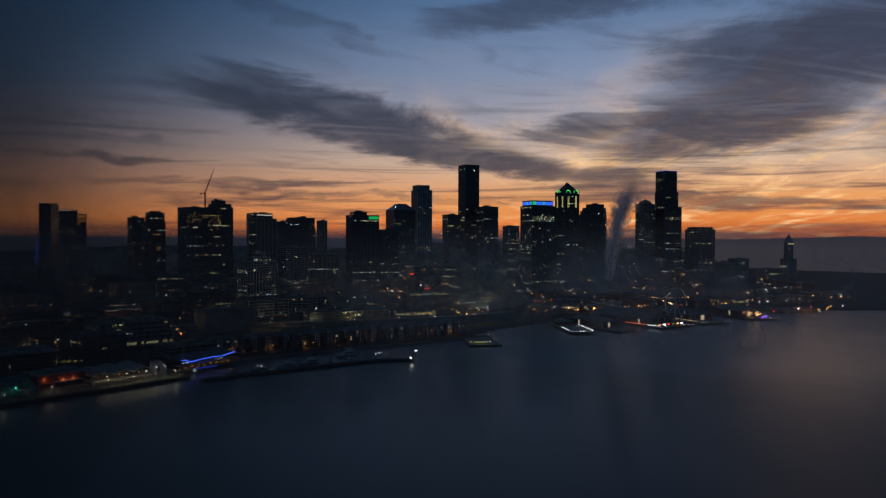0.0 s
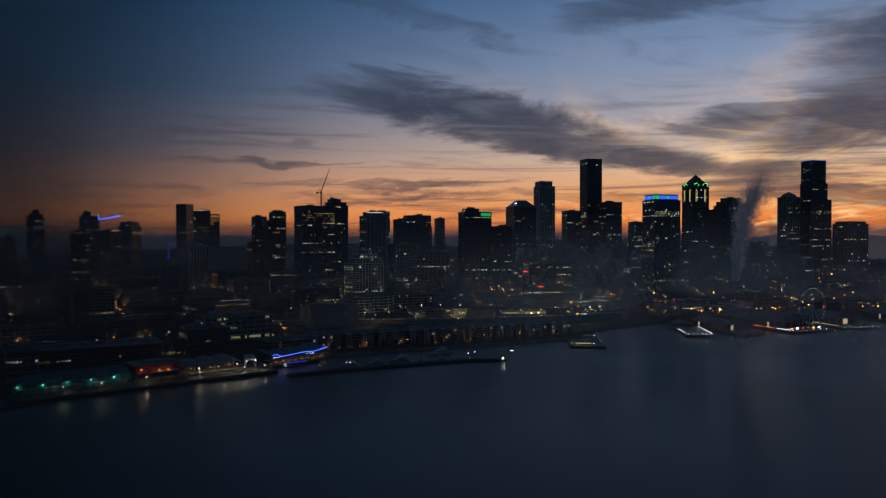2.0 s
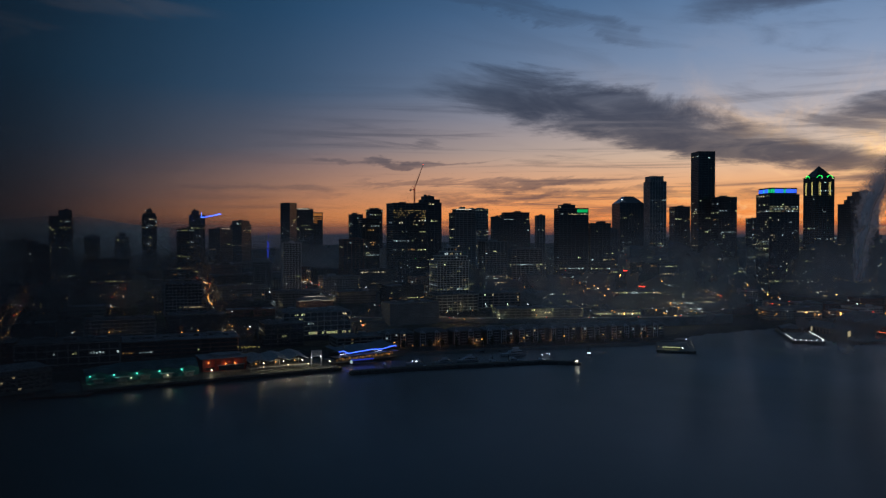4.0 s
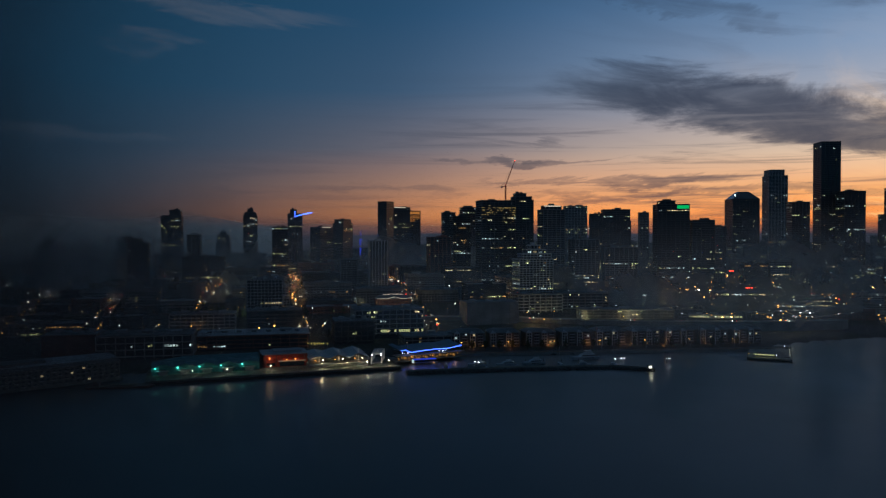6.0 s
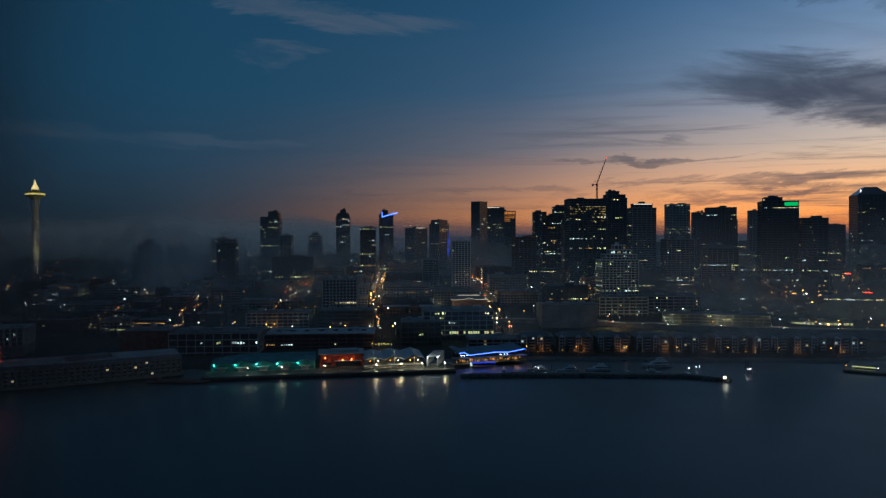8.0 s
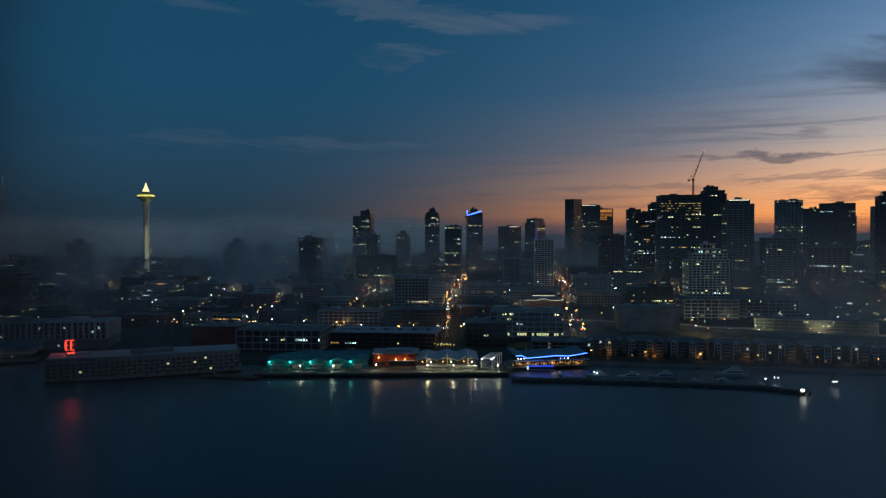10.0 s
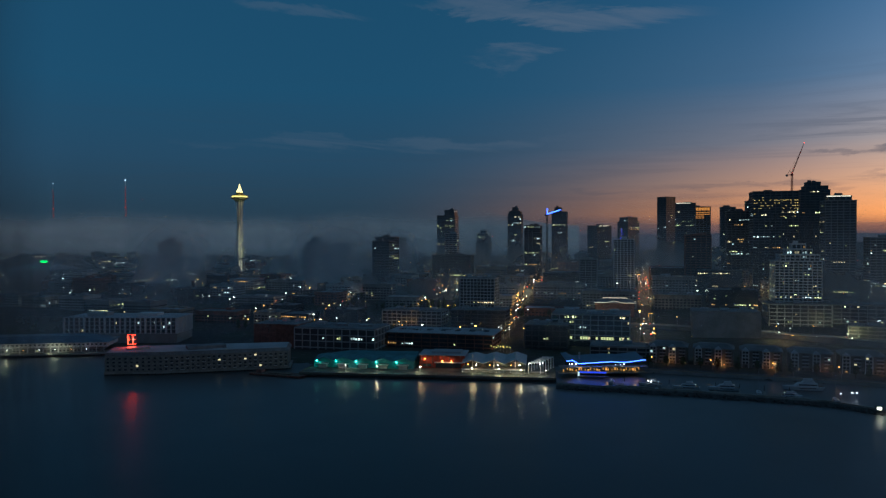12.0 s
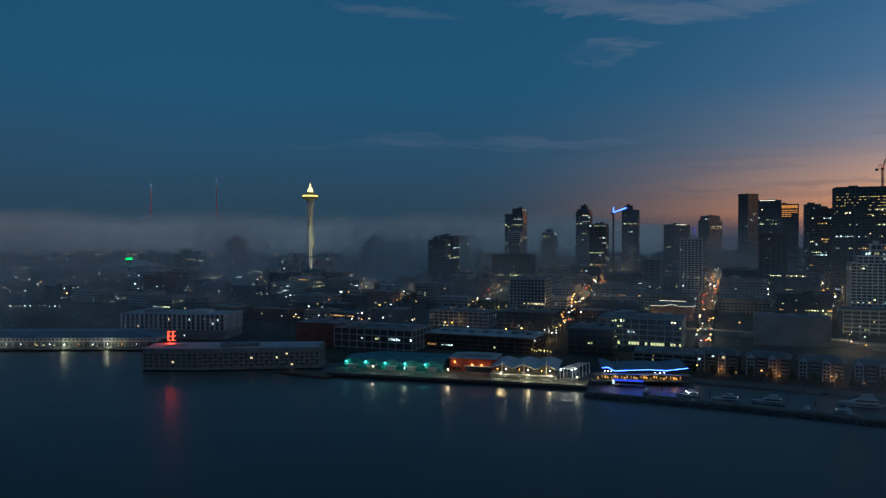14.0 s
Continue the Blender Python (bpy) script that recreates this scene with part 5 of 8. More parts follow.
# ---- marina: breakwater, floats, boats ----
def breakwater():
    pts = [(-4, -1068), (30, -1100), (67, -1140), (100, -1178), (122, -1205), (131, -1238)]
    root = thing("breakwater", "dark rubble rock breakwater round the marina", "breakwater", 0, 0, 0)
    rng = random.Random(3)
    core = Geo()
    for (ax, ay), (bx, by) in zip(pts, pts[1:]):
        L = math.hypot(bx - ax, by - ay)
        ux, uy = (bx - ax) / L, (by - ay) / L
        nx, ny = -uy, ux
        e = 1.5
        ring = [(ax - ux * e - nx * 7, ay - uy * e - ny * 7), (bx + ux * e - nx * 7, by + uy * e - ny * 7), (bx + ux * e + nx * 7, by + uy * e + ny * 7), (ax - ux * e + nx * 7, ay - uy * e + ny * 7)]
        top = [(ax - ux * e - nx * 3, ay - uy * e - ny * 3), (bx + ux * e - nx * 3, by + uy * e - ny * 3), (bx + ux * e + nx * 3, by + uy * e + ny * 3), (ax - ux * e + nx * 3, ay - uy * e + ny * 3)]
        core.prism(ring, -2, 2.3, top)
    part("core", core, ROCK, root)
    rocks = []
    for k in range(5):
        g = Geo().ball((0, 0, 0), 1.0, 6, 0.75)
        g.v = [(vx * rng.uniform(0.7, 1.25), vy * rng.uniform(0.7, 1.25), vz * rng.uniform(0.7, 1.2)) for vx, vy, vz in g.v]
        rocks.append(g.mesh("rock", ROCK))
    for (ax, ay), (bx, by) in zip(pts, pts[1:]):
        L = math.hypot(bx - ax, by - ay)
        ux, uy = (bx - ax) / L, (by - ay) / L
        for k in range(int(L * 1.2)):
            f, o = rng.uniform(0, 1), rng.choice((-1, -1, 1)) * rng.uniform(2.5, 7.0)
            z = 2.3 - (abs(o) - 2.5) * 0.62
            m = Matrix.LocRotScale((ax + (bx - ax) * f - uy * o, ay + (by - ay) * f + ux * o, z), Euler((rng.uniform(0, 3), rng.uniform(0, 3), rng.uniform(0, 3))), Vector((1, 1, 1)) * rng.uniform(0.8, 1.5))
            part("rock", rocks[rng.randrange(5)], ROCK, root, at=m)
    part("walkway", Geo().beam((-4, -1066, 2.6), (67, -1138, 2.6), 0.9, n=4).beam((67, -1138, 2.6), (122, -1204, 2.6), 0.9, n=4).beam((122, -1204, 2.6), (130, -1236, 2.6), 0.9, n=4), DECK, root)
    light = thing("light_hut", "small hut with a bright lit panel on the breakwater end", "hut", 126, -1236, 2.4, -40)
    part("hut", Geo().cbox(0, 0, 0, 3.2, 3.0, 2.8), CONC, light)
    part("roof", Geo().cbox(0, 0, 2.8, 3.8, 3.6, 0.3), DARKM, light)
    part("lit_panel", Geo().box(-1.3, 1.3, -1.65, -1.52, 1.0, 2.5), glowing("bright_panel", (1.0, 0.95, 0.75), 3.0, True, 0.0), light, "bright white lit panel")
    lamp(124.5, -1239, 5.0, 900, (1.0, 0.92, 0.7))
    nav = thing("beacon_tower", "dark lattice beacon on piles with small white lamps", "beacon", 176, -1236, 0, -40)
    for a in range(4):
        sx, sy = (-1, 1)[a % 2], (-1, 1)[a // 2]
        part("leg", Geo().beam((sx * 2.4, sy * 2.4, -3), (sx * 1.0, sy * 1.0, 11), 0.25, 0.16, 5), DARKM, nav)
    part("platform", Geo().cbox(0, 0, 5, 4.2, 4.2, 0.3).cbox(0, 0, 11, 2.6, 2.6, 0.3), DARKM, nav)
    part("mast", Geo().beam((0, 0, 11), (0, 0, 17), 0.14, 0.06, 5), STEEL, nav)
    for dx, dy in ((-1.6, -1.6), (1.6, -1.6), (0, -2.0)):
        part("lamp_head", Geo().ball((dx, dy, 4.6), 0.35), BULB_W, nav, "small white lamp")
    float_ = thing("floating_dock", "low grey floating dock inside the breakwater", "dock", 60, -1105, 0, -49.5)
    part("float", Geo().box(-30, 105, -1.6, 1.6, 0.05, 0.6), DECK, float_)
    for i in range(8):
        part("finger", Geo().box(-26 + i * 17, -24.6 + i * 17, 1.61, 16, 0.05, 0.5), DECK, float_)
        part("pile", Geo().lathe([(0.25, -4), (0.22, 4.2)], 7, -25.3 + i * 17, 16.6), PILE, float_)


breakwater()


def boat(kind, label, x, y, rot, length, group="boats in the marina"):
    root = thing("yacht" if kind == "motor" else "sailing_boat", label, "boat", x, y, 0, rot, group)
    b = length * 0.13
    ring = [(-length / 2, -b), (length * 0.15, -b), (length * 0.36, -b * 0.62), (length / 2, 0), (length * 0.36, b * 0.62), (length * 0.15, b), (-length / 2, b)]
    low = [(px * 0.9, py * 0.7) for px, py in ring]
    h = length * 0.09 + 0.5
    part("hull", Geo().prism(low, -0.3, h, ring), HULL, root)
    part("waterline", Geo().prism([(px * 0.93, py * 0.78) for px, py in ring], 0.02, 0.25, [(px * 0.94, py * 0.8) for px, py in ring]), HULLD, root)
    if kind == "motor":
        cabin = part("cabin", Geo().prism([(-length * 0.36, -b * 0.78), (length * 0.2, -b * 0.78), (length * 0.2, b * 0.78), (-length * 0.36, b * 0.78)], h, h + length * 0.085,
                                  [(-length * 0.34, -b * 0.7), (length * 0.1, -b * 0.7), (length * 0.1, b * 0.7), (-length * 0.34, b * 0.7)]), HULL, root)
        part("window_band", Geo().box(-length * 0.33, length * 0.11, -b * 0.79, b * 0.79, h + length * 0.025, h + length * 0.06), GLASS, cabin)
        part("flybridge", Geo().prism([(-length * 0.28, -b * 0.6), (length * 0.03, -b * 0.6), (length * 0.03, b * 0.6), (-length * 0.28, b * 0.6)], h + length * 0.086, h + length * 0.14,
                                      [(-length * 0.27, -b * 0.55), (-length * 0.03, -b * 0.55), (-length * 0.03, b * 0.55), (-length * 0.27, b * 0.55)]), HULL, root)
        part("radar_arch", Geo().beam((-length * 0.2, -b * 0.5, h + length * 0.14), (-length * 0.23, 0, h + length * 0.22), 0.15).beam((-length * 0.2, b * 0.5, h + length * 0.14), (-length * 0.23, 0, h + length * 0.22), 0.15), HULL, root)
        part("hardtop", Geo().box(-length * 0.25, -length * 0.02, -b * 0.55, b * 0.55, h + length * 0.175, h + length * 0.185), HULL, root)
        for px in (-0.24, -0.04):
            for sy in (-0.5, 0.5):
                part("hardtop_post", Geo().beam((length * px, b * sy, h + length * 0.13), (length * px, b * sy, h + length * 0.176), 0.08, n=4), STEEL, root)
        part("antenna", Geo().beam((-length * 0.23, 0, h + length * 0.2), (-length * 0.25, 0, h + length * 0.36), 0.07, 0.03, 4), STEEL, root)
        part("aft_deck", Geo().box(-length * 0.49, -length * 0.36, -b * 0.8, b * 0.8, h, h + 0.15), WOOD, root)
        part("hull_window", Geo().box(-length * 0.3, length * 0.1, -b * 0.98, b * 0.98, h * 0.55, h * 0.72), GLASS, root)
        part("stern_light", Geo().ball((-length * 0.36, 0, h + 1.6), 0.22), BULB_WF, root, "small deck lamp")
        part("foredeck_rail", Geo().beam((length * 0.2, -b * 0.8, h + 0.8), (length * 0.49, 0, h + 0.9), 0.05, n=4).beam((length * 0.2, b * 0.8, h + 0.8), (length * 0.49, 0, h + 0.9), 0.05, n=4), STEEL, root)
    else:
        part("cabin", Geo().prism([(-length * 0.2, -b * 0.5), (length * 0.22, -b * 0.4), (length * 0.22, b * 0.4), (-length * 0.2, b * 0.5)], h, h + 0.6), HULL, root)
        part("mast", Geo().beam((length * 0.08, 0, h), (length * 0.08, 0, h + length * 1.15), 0.11, 0.07, 5), STEEL, root)
        part("boom", Geo().beam((length * 0.08, 0, h + 1.4), (-length * 0.36, 0, h + 1.5), 0.12, n=5), HULLD, root)
    return root


boat("motor", "large white motor yacht moored in the marina", 152, -1163, 140, 29)
boat("motor", "white motor yacht with flybridge by the float", 99, -1135, 138, 23)
boat("motor", "white motor cruiser with deck lamps", 63, -1096, 130, 18)
boat("motor", "white motor cruiser beside the float", 78, -1118, 132, 20)
boat("motor", "small white cruiser by the float end", 122, -1176, -45, 14)
boat("motor", "small white cruiser near the restaurant", 44, -1074, 40, 13)
boat("sail", "white sailing boat with tall bare mast", 112, -1156, 43, 13)
boat("sail", "white sailing boat with bare mast by the float", 139, -1198, 45, 12)
boat("sail", "white sailing boat moored near the breakwater", 54, -1112, 45, 11)
boat("sail", "sailing boat with tall mast near the yachts", 132, -1170, 45, 14)
for k, (x, y) in enumerate(((63, -1094), (66, -1097), (61, -1099), (158, -1198), (160, -1200), (84, -1118), (148, -1196))):
    root = thing("dock_lamp", "small bright lamp post on the float", "lamp", x, y, 0.4, 0, "dock lamps")
    part("pole", Geo().beam((0, 0, 0), (0, 0, 3.2), 0.1, 0.07, 5), STEEL, root)
    part("lamp_head", Geo().ball((0, 0, 3.4), 0.38), BULB_W, root, "glowing lamp head")

# moored platform with a lit ramp, south of the marina
root = pier_deck("broad dark moored platform with a lit ramp", 240, -1293, -80, 0, 40, 0, 78, 2.2, 8, 2)
part("shelter", Geo().box(8, 26, 10, 20, 2.2, 5.4), DARKM, root)
part("lit_canopy", Geo().prism([(6, 7), (24, 7), (24, 9.5), (6, 9.5)], 4.4, 4.9), LIT_Y, root, "yellow lit canopy edge")
ramp = thing("gangway", "sloping gangway lined with small lamps", "gangway", *world_of(240, -1293, -80, 36, 14), 2.0, 10)
part("walkway", Geo().box(0, 62, -2, 2, 0.2, 0.7), DECK, ramp)
railing(ramp, [(0, -2), (62, -2)], 0.7)
railing(ramp, [(0, 2), (62, 2)], 0.7)
for i in range(9):
    part("lamp_head", Geo().ball((4 + i * 6.5, -2.1, 2.1), 0.34), LIT_W if i % 3 else BULB_WF, ramp, "small warm lamp")
for s, n, m in ((2, 2, BULB_O), (26, 2, BULB_W), (34, 70, BULB_W)):
    x, y = world_of(240, -1293, -80, s, n)
    root = thing("dock_lamp", "small bright lamp post on the platform", "lamp", x, y, 2.2, 0, "dock lamps")
    part("pole", Geo().beam((0, 0, 0), (0, 0, 3.2), 0.1, 0.07, 5), STEEL, root)
    part("lamp_head", Geo().ball((0, 0, 3.4), 0.4), m, root, "glowing lamp head")


# ---- hotel on its pier, ferry terminal, the white-columned offices ----
def wall_windows(root, p, q, z0, floors, st, cols, w, h, mats, rng, sill=None):
    """Single windows along one wall, each a part with frame depth."""
    L = math.hypot(q[0] - p[0], q[1] - p[1])
    ux, uy = (q[0] - p[0]) / L, (q[1] - p[1]) / L
    ang = math.atan2(uy, ux)
    pane = {}
    for k, mat in enumerate(mats):
        pane[k] = Geo().box(-w / 2, w / 2, -0.09, -0.005, 0, h).mesh("window", mat)
    for f in range(floors):
        for c in range(cols):
            d = L * (c + 0.5) / cols
            k = rng.choices(range(len(mats)), [45] + [1] * (len(mats) - 1))[0]
            part("window", pane[k], None, root, at=Matrix.Translation((p[0] + ux * d, p[1] + uy * d, z0 + f * st)) @ Matrix.Rotation(ang, 4, "Z"))


def hotel():
    root = thing("hotel", "grey shingled waterfront hotel standing on a pier", "hotel", -262, -861, 2.4)
    rng = random.Random(21)
    ring = [(-44, 18), (0, -1), (100, -27), (112, 6), (8, 40), (-36, 50)]
    part("pier_base", Geo().prism([(px * 1.02, py * 1.02 - 0.8) for px, py in ring], -1.6, 0), DECK, root)
    part("wall", Geo().prism(ring, 0, 13.6), surface("grey_shingles", (0.24, 0.225, 0.20), 0.8, 0, 0.3, 0.3, 0.5, 6), root)
    part("mansard", Geo().prism([(px * 1.012, py * 1.012) for px, py in ring], 13.6, 16.4, [(px * 0.985 + 0.6, py * 0.97 + 0.4) for px, py in ring]), ROOF, root)
    part("roof", Geo().prism([(px * 0.98 + 0.6, py * 0.965 + 0.4) for px, py in ring], 16.4, 16.7), ROOFP, root)
    part("plant_room", Geo().box(20, 52, -2, 12, 16.7, 19.2), ROOF, root)
    part("plant_room", Geo().box(-26, -8, 22, 34, 16.7, 18.4), STEEL, root)
    wall_windows(root, (0, -1), (100, -27), 1.3, 4, 3.1, 24, 1.9, 1.4, [GLASS] * 20 + [LIT_W], rng)
    wall_windows(root, (-44, 18), (0, -1), 1.3, 4, 3.1, 10, 1.9, 1.4, [GLASS] * 9 + [LIT_W], rng)
    wall_windows(root, (-36, 50), (-44, 18), 1.3, 4, 3.1, 7, 2.5, 1.7, [GLASS, LIT_W], rng)
    balc = Geo().box(-1.5, 1.5, -0.55, -0.1, -0.35, -0.1).mesh("balcony", WHITE)
    for f in range(4):
        for c in range(24):
            if (c + f) % 2:
                d = 103.3 * (c + 0.5) / 24
                part("balcony", balc, WHITE, root, at=Matrix.Translation((0.968 * d, -1 - 0.2517 * d, 1.3 + 3.1 * f)) @ Matrix.Rotation(math.atan2(-26, 100), 4, "Z"))
    pile = Geo().lathe([(0.4, -5), (0.36, -1.6)], 7).mesh("pile", PILE)
    for i in range(18):
        part("pile", pile, PILE, root, at=(i * 5.8, -1.4 - i * 5.8 * 0.26, 0))
    for i in range(8):
        part("pile", pile, PILE, root, at=(-i * 6, i * 2.6 - 0.6, 0))
    sign = thing("roof_sign", "red neon roof sign of double bar strokes", "sign", -282, -812, 2.4 + 16.6, -20)
    part("frame", Geo().beam((-4, 0.6, 0), (-4, 0.6, 10), 0.15).beam((4, 0.6, 0), (4, 0.6, 10), 0.15).beam((-4, 0.6, 2), (4, 0.6, 2), 0.12).beam((-4, 0.6, 9), (4, 0.6, 9), 0.12), DARKM, sign)
    for ox in (-3.6, 0.5):
        part("neon_stroke", Geo().beam((ox, 0, 1.6), (ox, 0, 10.0), 0.2), NEON_R, sign, "red neon tube")
        part("neon_stroke", Geo().beam((ox + 0.9, 0, 2.2), (ox + 0.9, 0, 9.4), 0.16), NEON_R, sign, "red neon tube")
        for zz in (1.6, 5.8, 10.0):
            part("neon_stroke", Geo().beam((ox, 0, zz), (ox + 2.9, 0, zz), 0.2), NEON_R, sign, "red neon tube")
    lamp(-283, -818, 26, 15000, (1.0, 0.05, 0.02), 3.5)


hotel()


def terminal():
    root = thing("terminal", "long white two-storey pier terminal with blue roof", "terminal", -466, -655, 2.6, -20)
    rng = random.Random(4)
    L = 182
    part("pier_base", Geo().box(-30, L + 4, -14, 36, -1.0, 0), DECK, root)
    part("lower_wall", Geo().box(-30, L - 8, 0, 34, 0, 5.2), CONC, root)
    part("upper_wall", Geo().box(-30, L, -3, 34, 5.2, 9.8), WHITE, root)
    part("roof", Geo().prism([(-32, -5), (L + 2, -5), (L + 2, 36), (-32, 36)], 9.8, 15.2, [(-32, 8), (L - 28, 8), (L - 28, 28), (-32, 28)]), ROOFB, root)
    wall_windows(root, (-30, -3), (L, -3), 7.0, 1, 3.2, 52, 2.0, 1.5, [GLASS] * 8 + [LIT_C], rng)
    wall_windows(root, (-30, 0), (L - 8, 0), 1.2, 1, 3.2, 58, 1.7, 1.1, [GLASS, GLASS, LIT_W, LIT_Y, LIT_Y, GLASS], rng)
    for i in range(30):
        part("column", Geo().cbox(-27 + i * 7.1, -2.6, 0, 0.5, 0.5, 5.2), WHITE, root)
    for i in range(14):
        part("quay_lamp", Geo().ball((-24 + i * 14.5, -9, 4.0), 0.35), BULB_W if i % 3 else BULB_O, root, "quay lamp head")
        part("lamp_post", Geo().beam((-24 + i * 14.5, -9, 0), (-24 + i * 14.5, -9, 3.8), 0.08, n=5), STEEL, root)
    for i in (3, 8, 11):
        x, y = world_of(-466, -655, -20, -24 + i * 14.5, -10)
        lamp(x, y, 6.4, 2600, (0.95, 0.95, 0.6))
    pile = Geo().lathe([(0.3, -5), (0.28, -1)], 7).mesh("pile", PILE)
    for i in range(30):
        part("pile", pile, PILE, root, at=(-29 + i * 7.2, -13.4, 0))


terminal()


def column_offices():
    root = thing("office_building", "grey office block with tall white fins on its facade", "building", -332, -631, 2.0, -30)
    rng = random.Random(8)
    L, D, h = 122.0, 46.0, 27.0
    part("podium", Geo().box(0, L, 0, D, 0, 11), CONC, root)
    part("body", Geo().box(0, L, 0, D, 11, h), GLASS, root)
    for i in range(23):
        part("fin", Geo().cbox(L * i / 22, -0.7, 11, 1.2 if i % 4 else 2.0, 1.4, h - 10.4), WHITE, root)
    for i in range(12):
        part("fin", Geo().cbox(L + 0.7, D * (i + 0.3) / 12, 11, 1.4, 0.9 if i % 3 else 1.6, h - 10.4), WHITE, root)
    for k in range(4):
        part("floor_band", Geo().box(0.002, L - 0.002, -0.35, -0.003, 11 + k * 4.1, 11.7 + k * 4.1).box(L + 0.003, L + 0.35, 0, D, 11 + k * 4.1, 11.7 + k * 4.1), PALE, root)
    part("roof", Geo().box(-0.9, L + 0.9, -0.9, D + 0.9, h + 0.62, h + 1.2), ROOFP, root)
    part("plant_room", Geo().box(18, 40, 14, 30, h + 1.2, h + 5), STEEL, root)
    part("plant_room", Geo().box(74, 96, 12, 30, h + 1.2, h + 4.4), WHITE, root)
    wall_windows(root, (0, 0), (L, 0), 13, 3, 4.1, 40, 1.7, 2.2, [GLASS, GLASS, LIT_C, LIT_W], rng)
    lits = [Geo() for _ in LITS]
    lit_panes(rng, [(0, 0, L, 0), (L, 0, L, D)], 2, 3.6, 2.5, 0.12, lits, 0.1)
    for g, mat in zip(lits, LITS):
        if g.f:
            part("lit_window", g, mat, root, kind="stuff")
    FOOT.append((-260, -655, 70))


column_offices()


# ---- the foot of the slope: offices, garage, market roofs, condominiums, elevated road ----
def frame_building(name, label, x, y, rot, L, D, base, top, floors, cols, lit_floor=(), wall=None, fr=None, lit=0.05, back=0):
    """A block with a proud concrete frame of columns and beams; some floors lit right through."""
    rng = random.Random(int(x + y))
    root = thing(name, label, "building", x, y, base, rot)
    h = top - base
    st = h / floors
    part("body", Geo().box(0, L, 0, D, -8, h), wall or GLASS, root)
    for i in range(cols + 1):
        part("column", Geo().cbox(L * i / cols, -0.35, -2, 0.8, 0.7, h + 2), fr or PALE, root)
    rows = max(1, int(D / 8))
    for j in range(rows + 1):
        for s in (-0.35, L + 0.35):
            part("column", Geo().cbox(s, D * j / rows, -2, 0.7, 0.8, h + 2), fr or PALE, root)
    for k in range(floors + 1):
        part("beam", Geo().box(0.4, L - 0.4, -0.6, -0.004, k * st - 0.5, k * st + 0.5).box(L + 0.004, L + 0.6, 0.4, D - 0.4, k * st - 0.5, k * st + 0.5).box(-0.6, -0.004, 0.4, D - 0.4, k * st - 0.5, k * st + 0.5), fr or PALE, root)
    part("roof", Geo().box(-0.5, L + 0.5, -0.5, D + 0.5, h + 0.51, h + 1.0), ROOF, root)
    for k in range(3):
        part("rooftop_unit", Geo().cbox(L * (0.2 + 0.3 * k), D * rng.uniform(0.4, 0.7), h + 1.0, L * 0.12, D * 0.2, rng.uniform(1.5, 3.0)), STEEL, root)
    lits = [Geo() for _ in LITS]
    lit_panes(rng, [(0, 0, L, 0), (L, 0, L, D), (0, D, 0, 0)], floors, st, 0, lit, lits, 0.12)
    for g, mat in zip(lits, LITS):
        if g.f:
            part("lit_window", g, mat, root, kind="stuff")
    for k in lit_floor:
        n = cols * 3
        for i in range(n):
            if rng.random() < 0.68:
                part("lit_pane", Geo().box(L * (i + 0.08) / n, L * (i + 0.92) / n, -0.13, -0.005, k * st + 0.9, k * st + st * 0.72), rng.choice((LIT_Y, LIT_Y, LIT_W)), root)
    cx, cy = world_of(x, y, rot, L / 2, D / 2)
    FOOT.append((cx, cy, L * 0.5))
    FOOT.append((*world_of(x, y, rot, L * 0.15, D / 2), L * 0.3))
    FOOT.append((*world_of(x, y, rot, L * 0.85, D / 2), L * 0.3))
    return root


frame_building("office_building", "five-storey office block with pale frame and lit floors", 112, -905, GRID, 78, 50, 10, 36, 5, 10, (0,), lit=0.26)
frame_building("office_building", "dark lower office wing with lit strips", 76, -908, GRID, 42, 40, 6, 27, 4, 6, (), lit=0.1, fr=DARKM)
frame_building("office_building", "low dark building with blue sign by the restaurant", 92, -990, GRID, 66, 34, 4, 15, 3, 8, (), lit=0.05, fr=CONC)
frame_building("parking_garage", "four-level concrete parking garage with pale bands", -127, -792, GRID, 86, 46, 5, 24, 3, 10, (), wall=DARKM, fr=PALE, lit=0.035)
frame_building("warehouse", "long low building with pale flat roof", -39, -826, GRID, 110, 46, 5, 17, 3, 12, (), lit=0.012, fr=BRICK)
frame_building("apartment_block", "glazed apartment block with pale frame", 0, -724, GRID, 72, 34, 10, 30, 5, 12, (), lit=0.06)
frame_building("apartment_block", "pale striped mid-rise apartment block", 92, -748, GRID, 42, 30, 28, 66, 10, 10, (), lit=0.03, fr=PALE)
frame_building("warehouse", "blank grey concrete storage building", 251, -965, GRID, 66, 36, 12, 37, 4, 6, (), wall=CONC, fr=CONC, lit=0.0)
frame_building("office_building", "banded concrete office block by the elevated road", 345, -985, GRID, 62, 40, 13, 42, 7, 8, (), lit=0.08, fr=PALE)
frame_building("building", "dark red brick building with lit windows", -159, -757, GRID, 47, 36, 5, 26, 5, 6, (), wall=BRICK, fr=BRICK, lit=0.04)
frame_building("office_building", "dark glass block below the slope", 56, -790, GRID, 62, 34, 12, 33, 5, 8, (), lit=0.04, fr=DARKM)

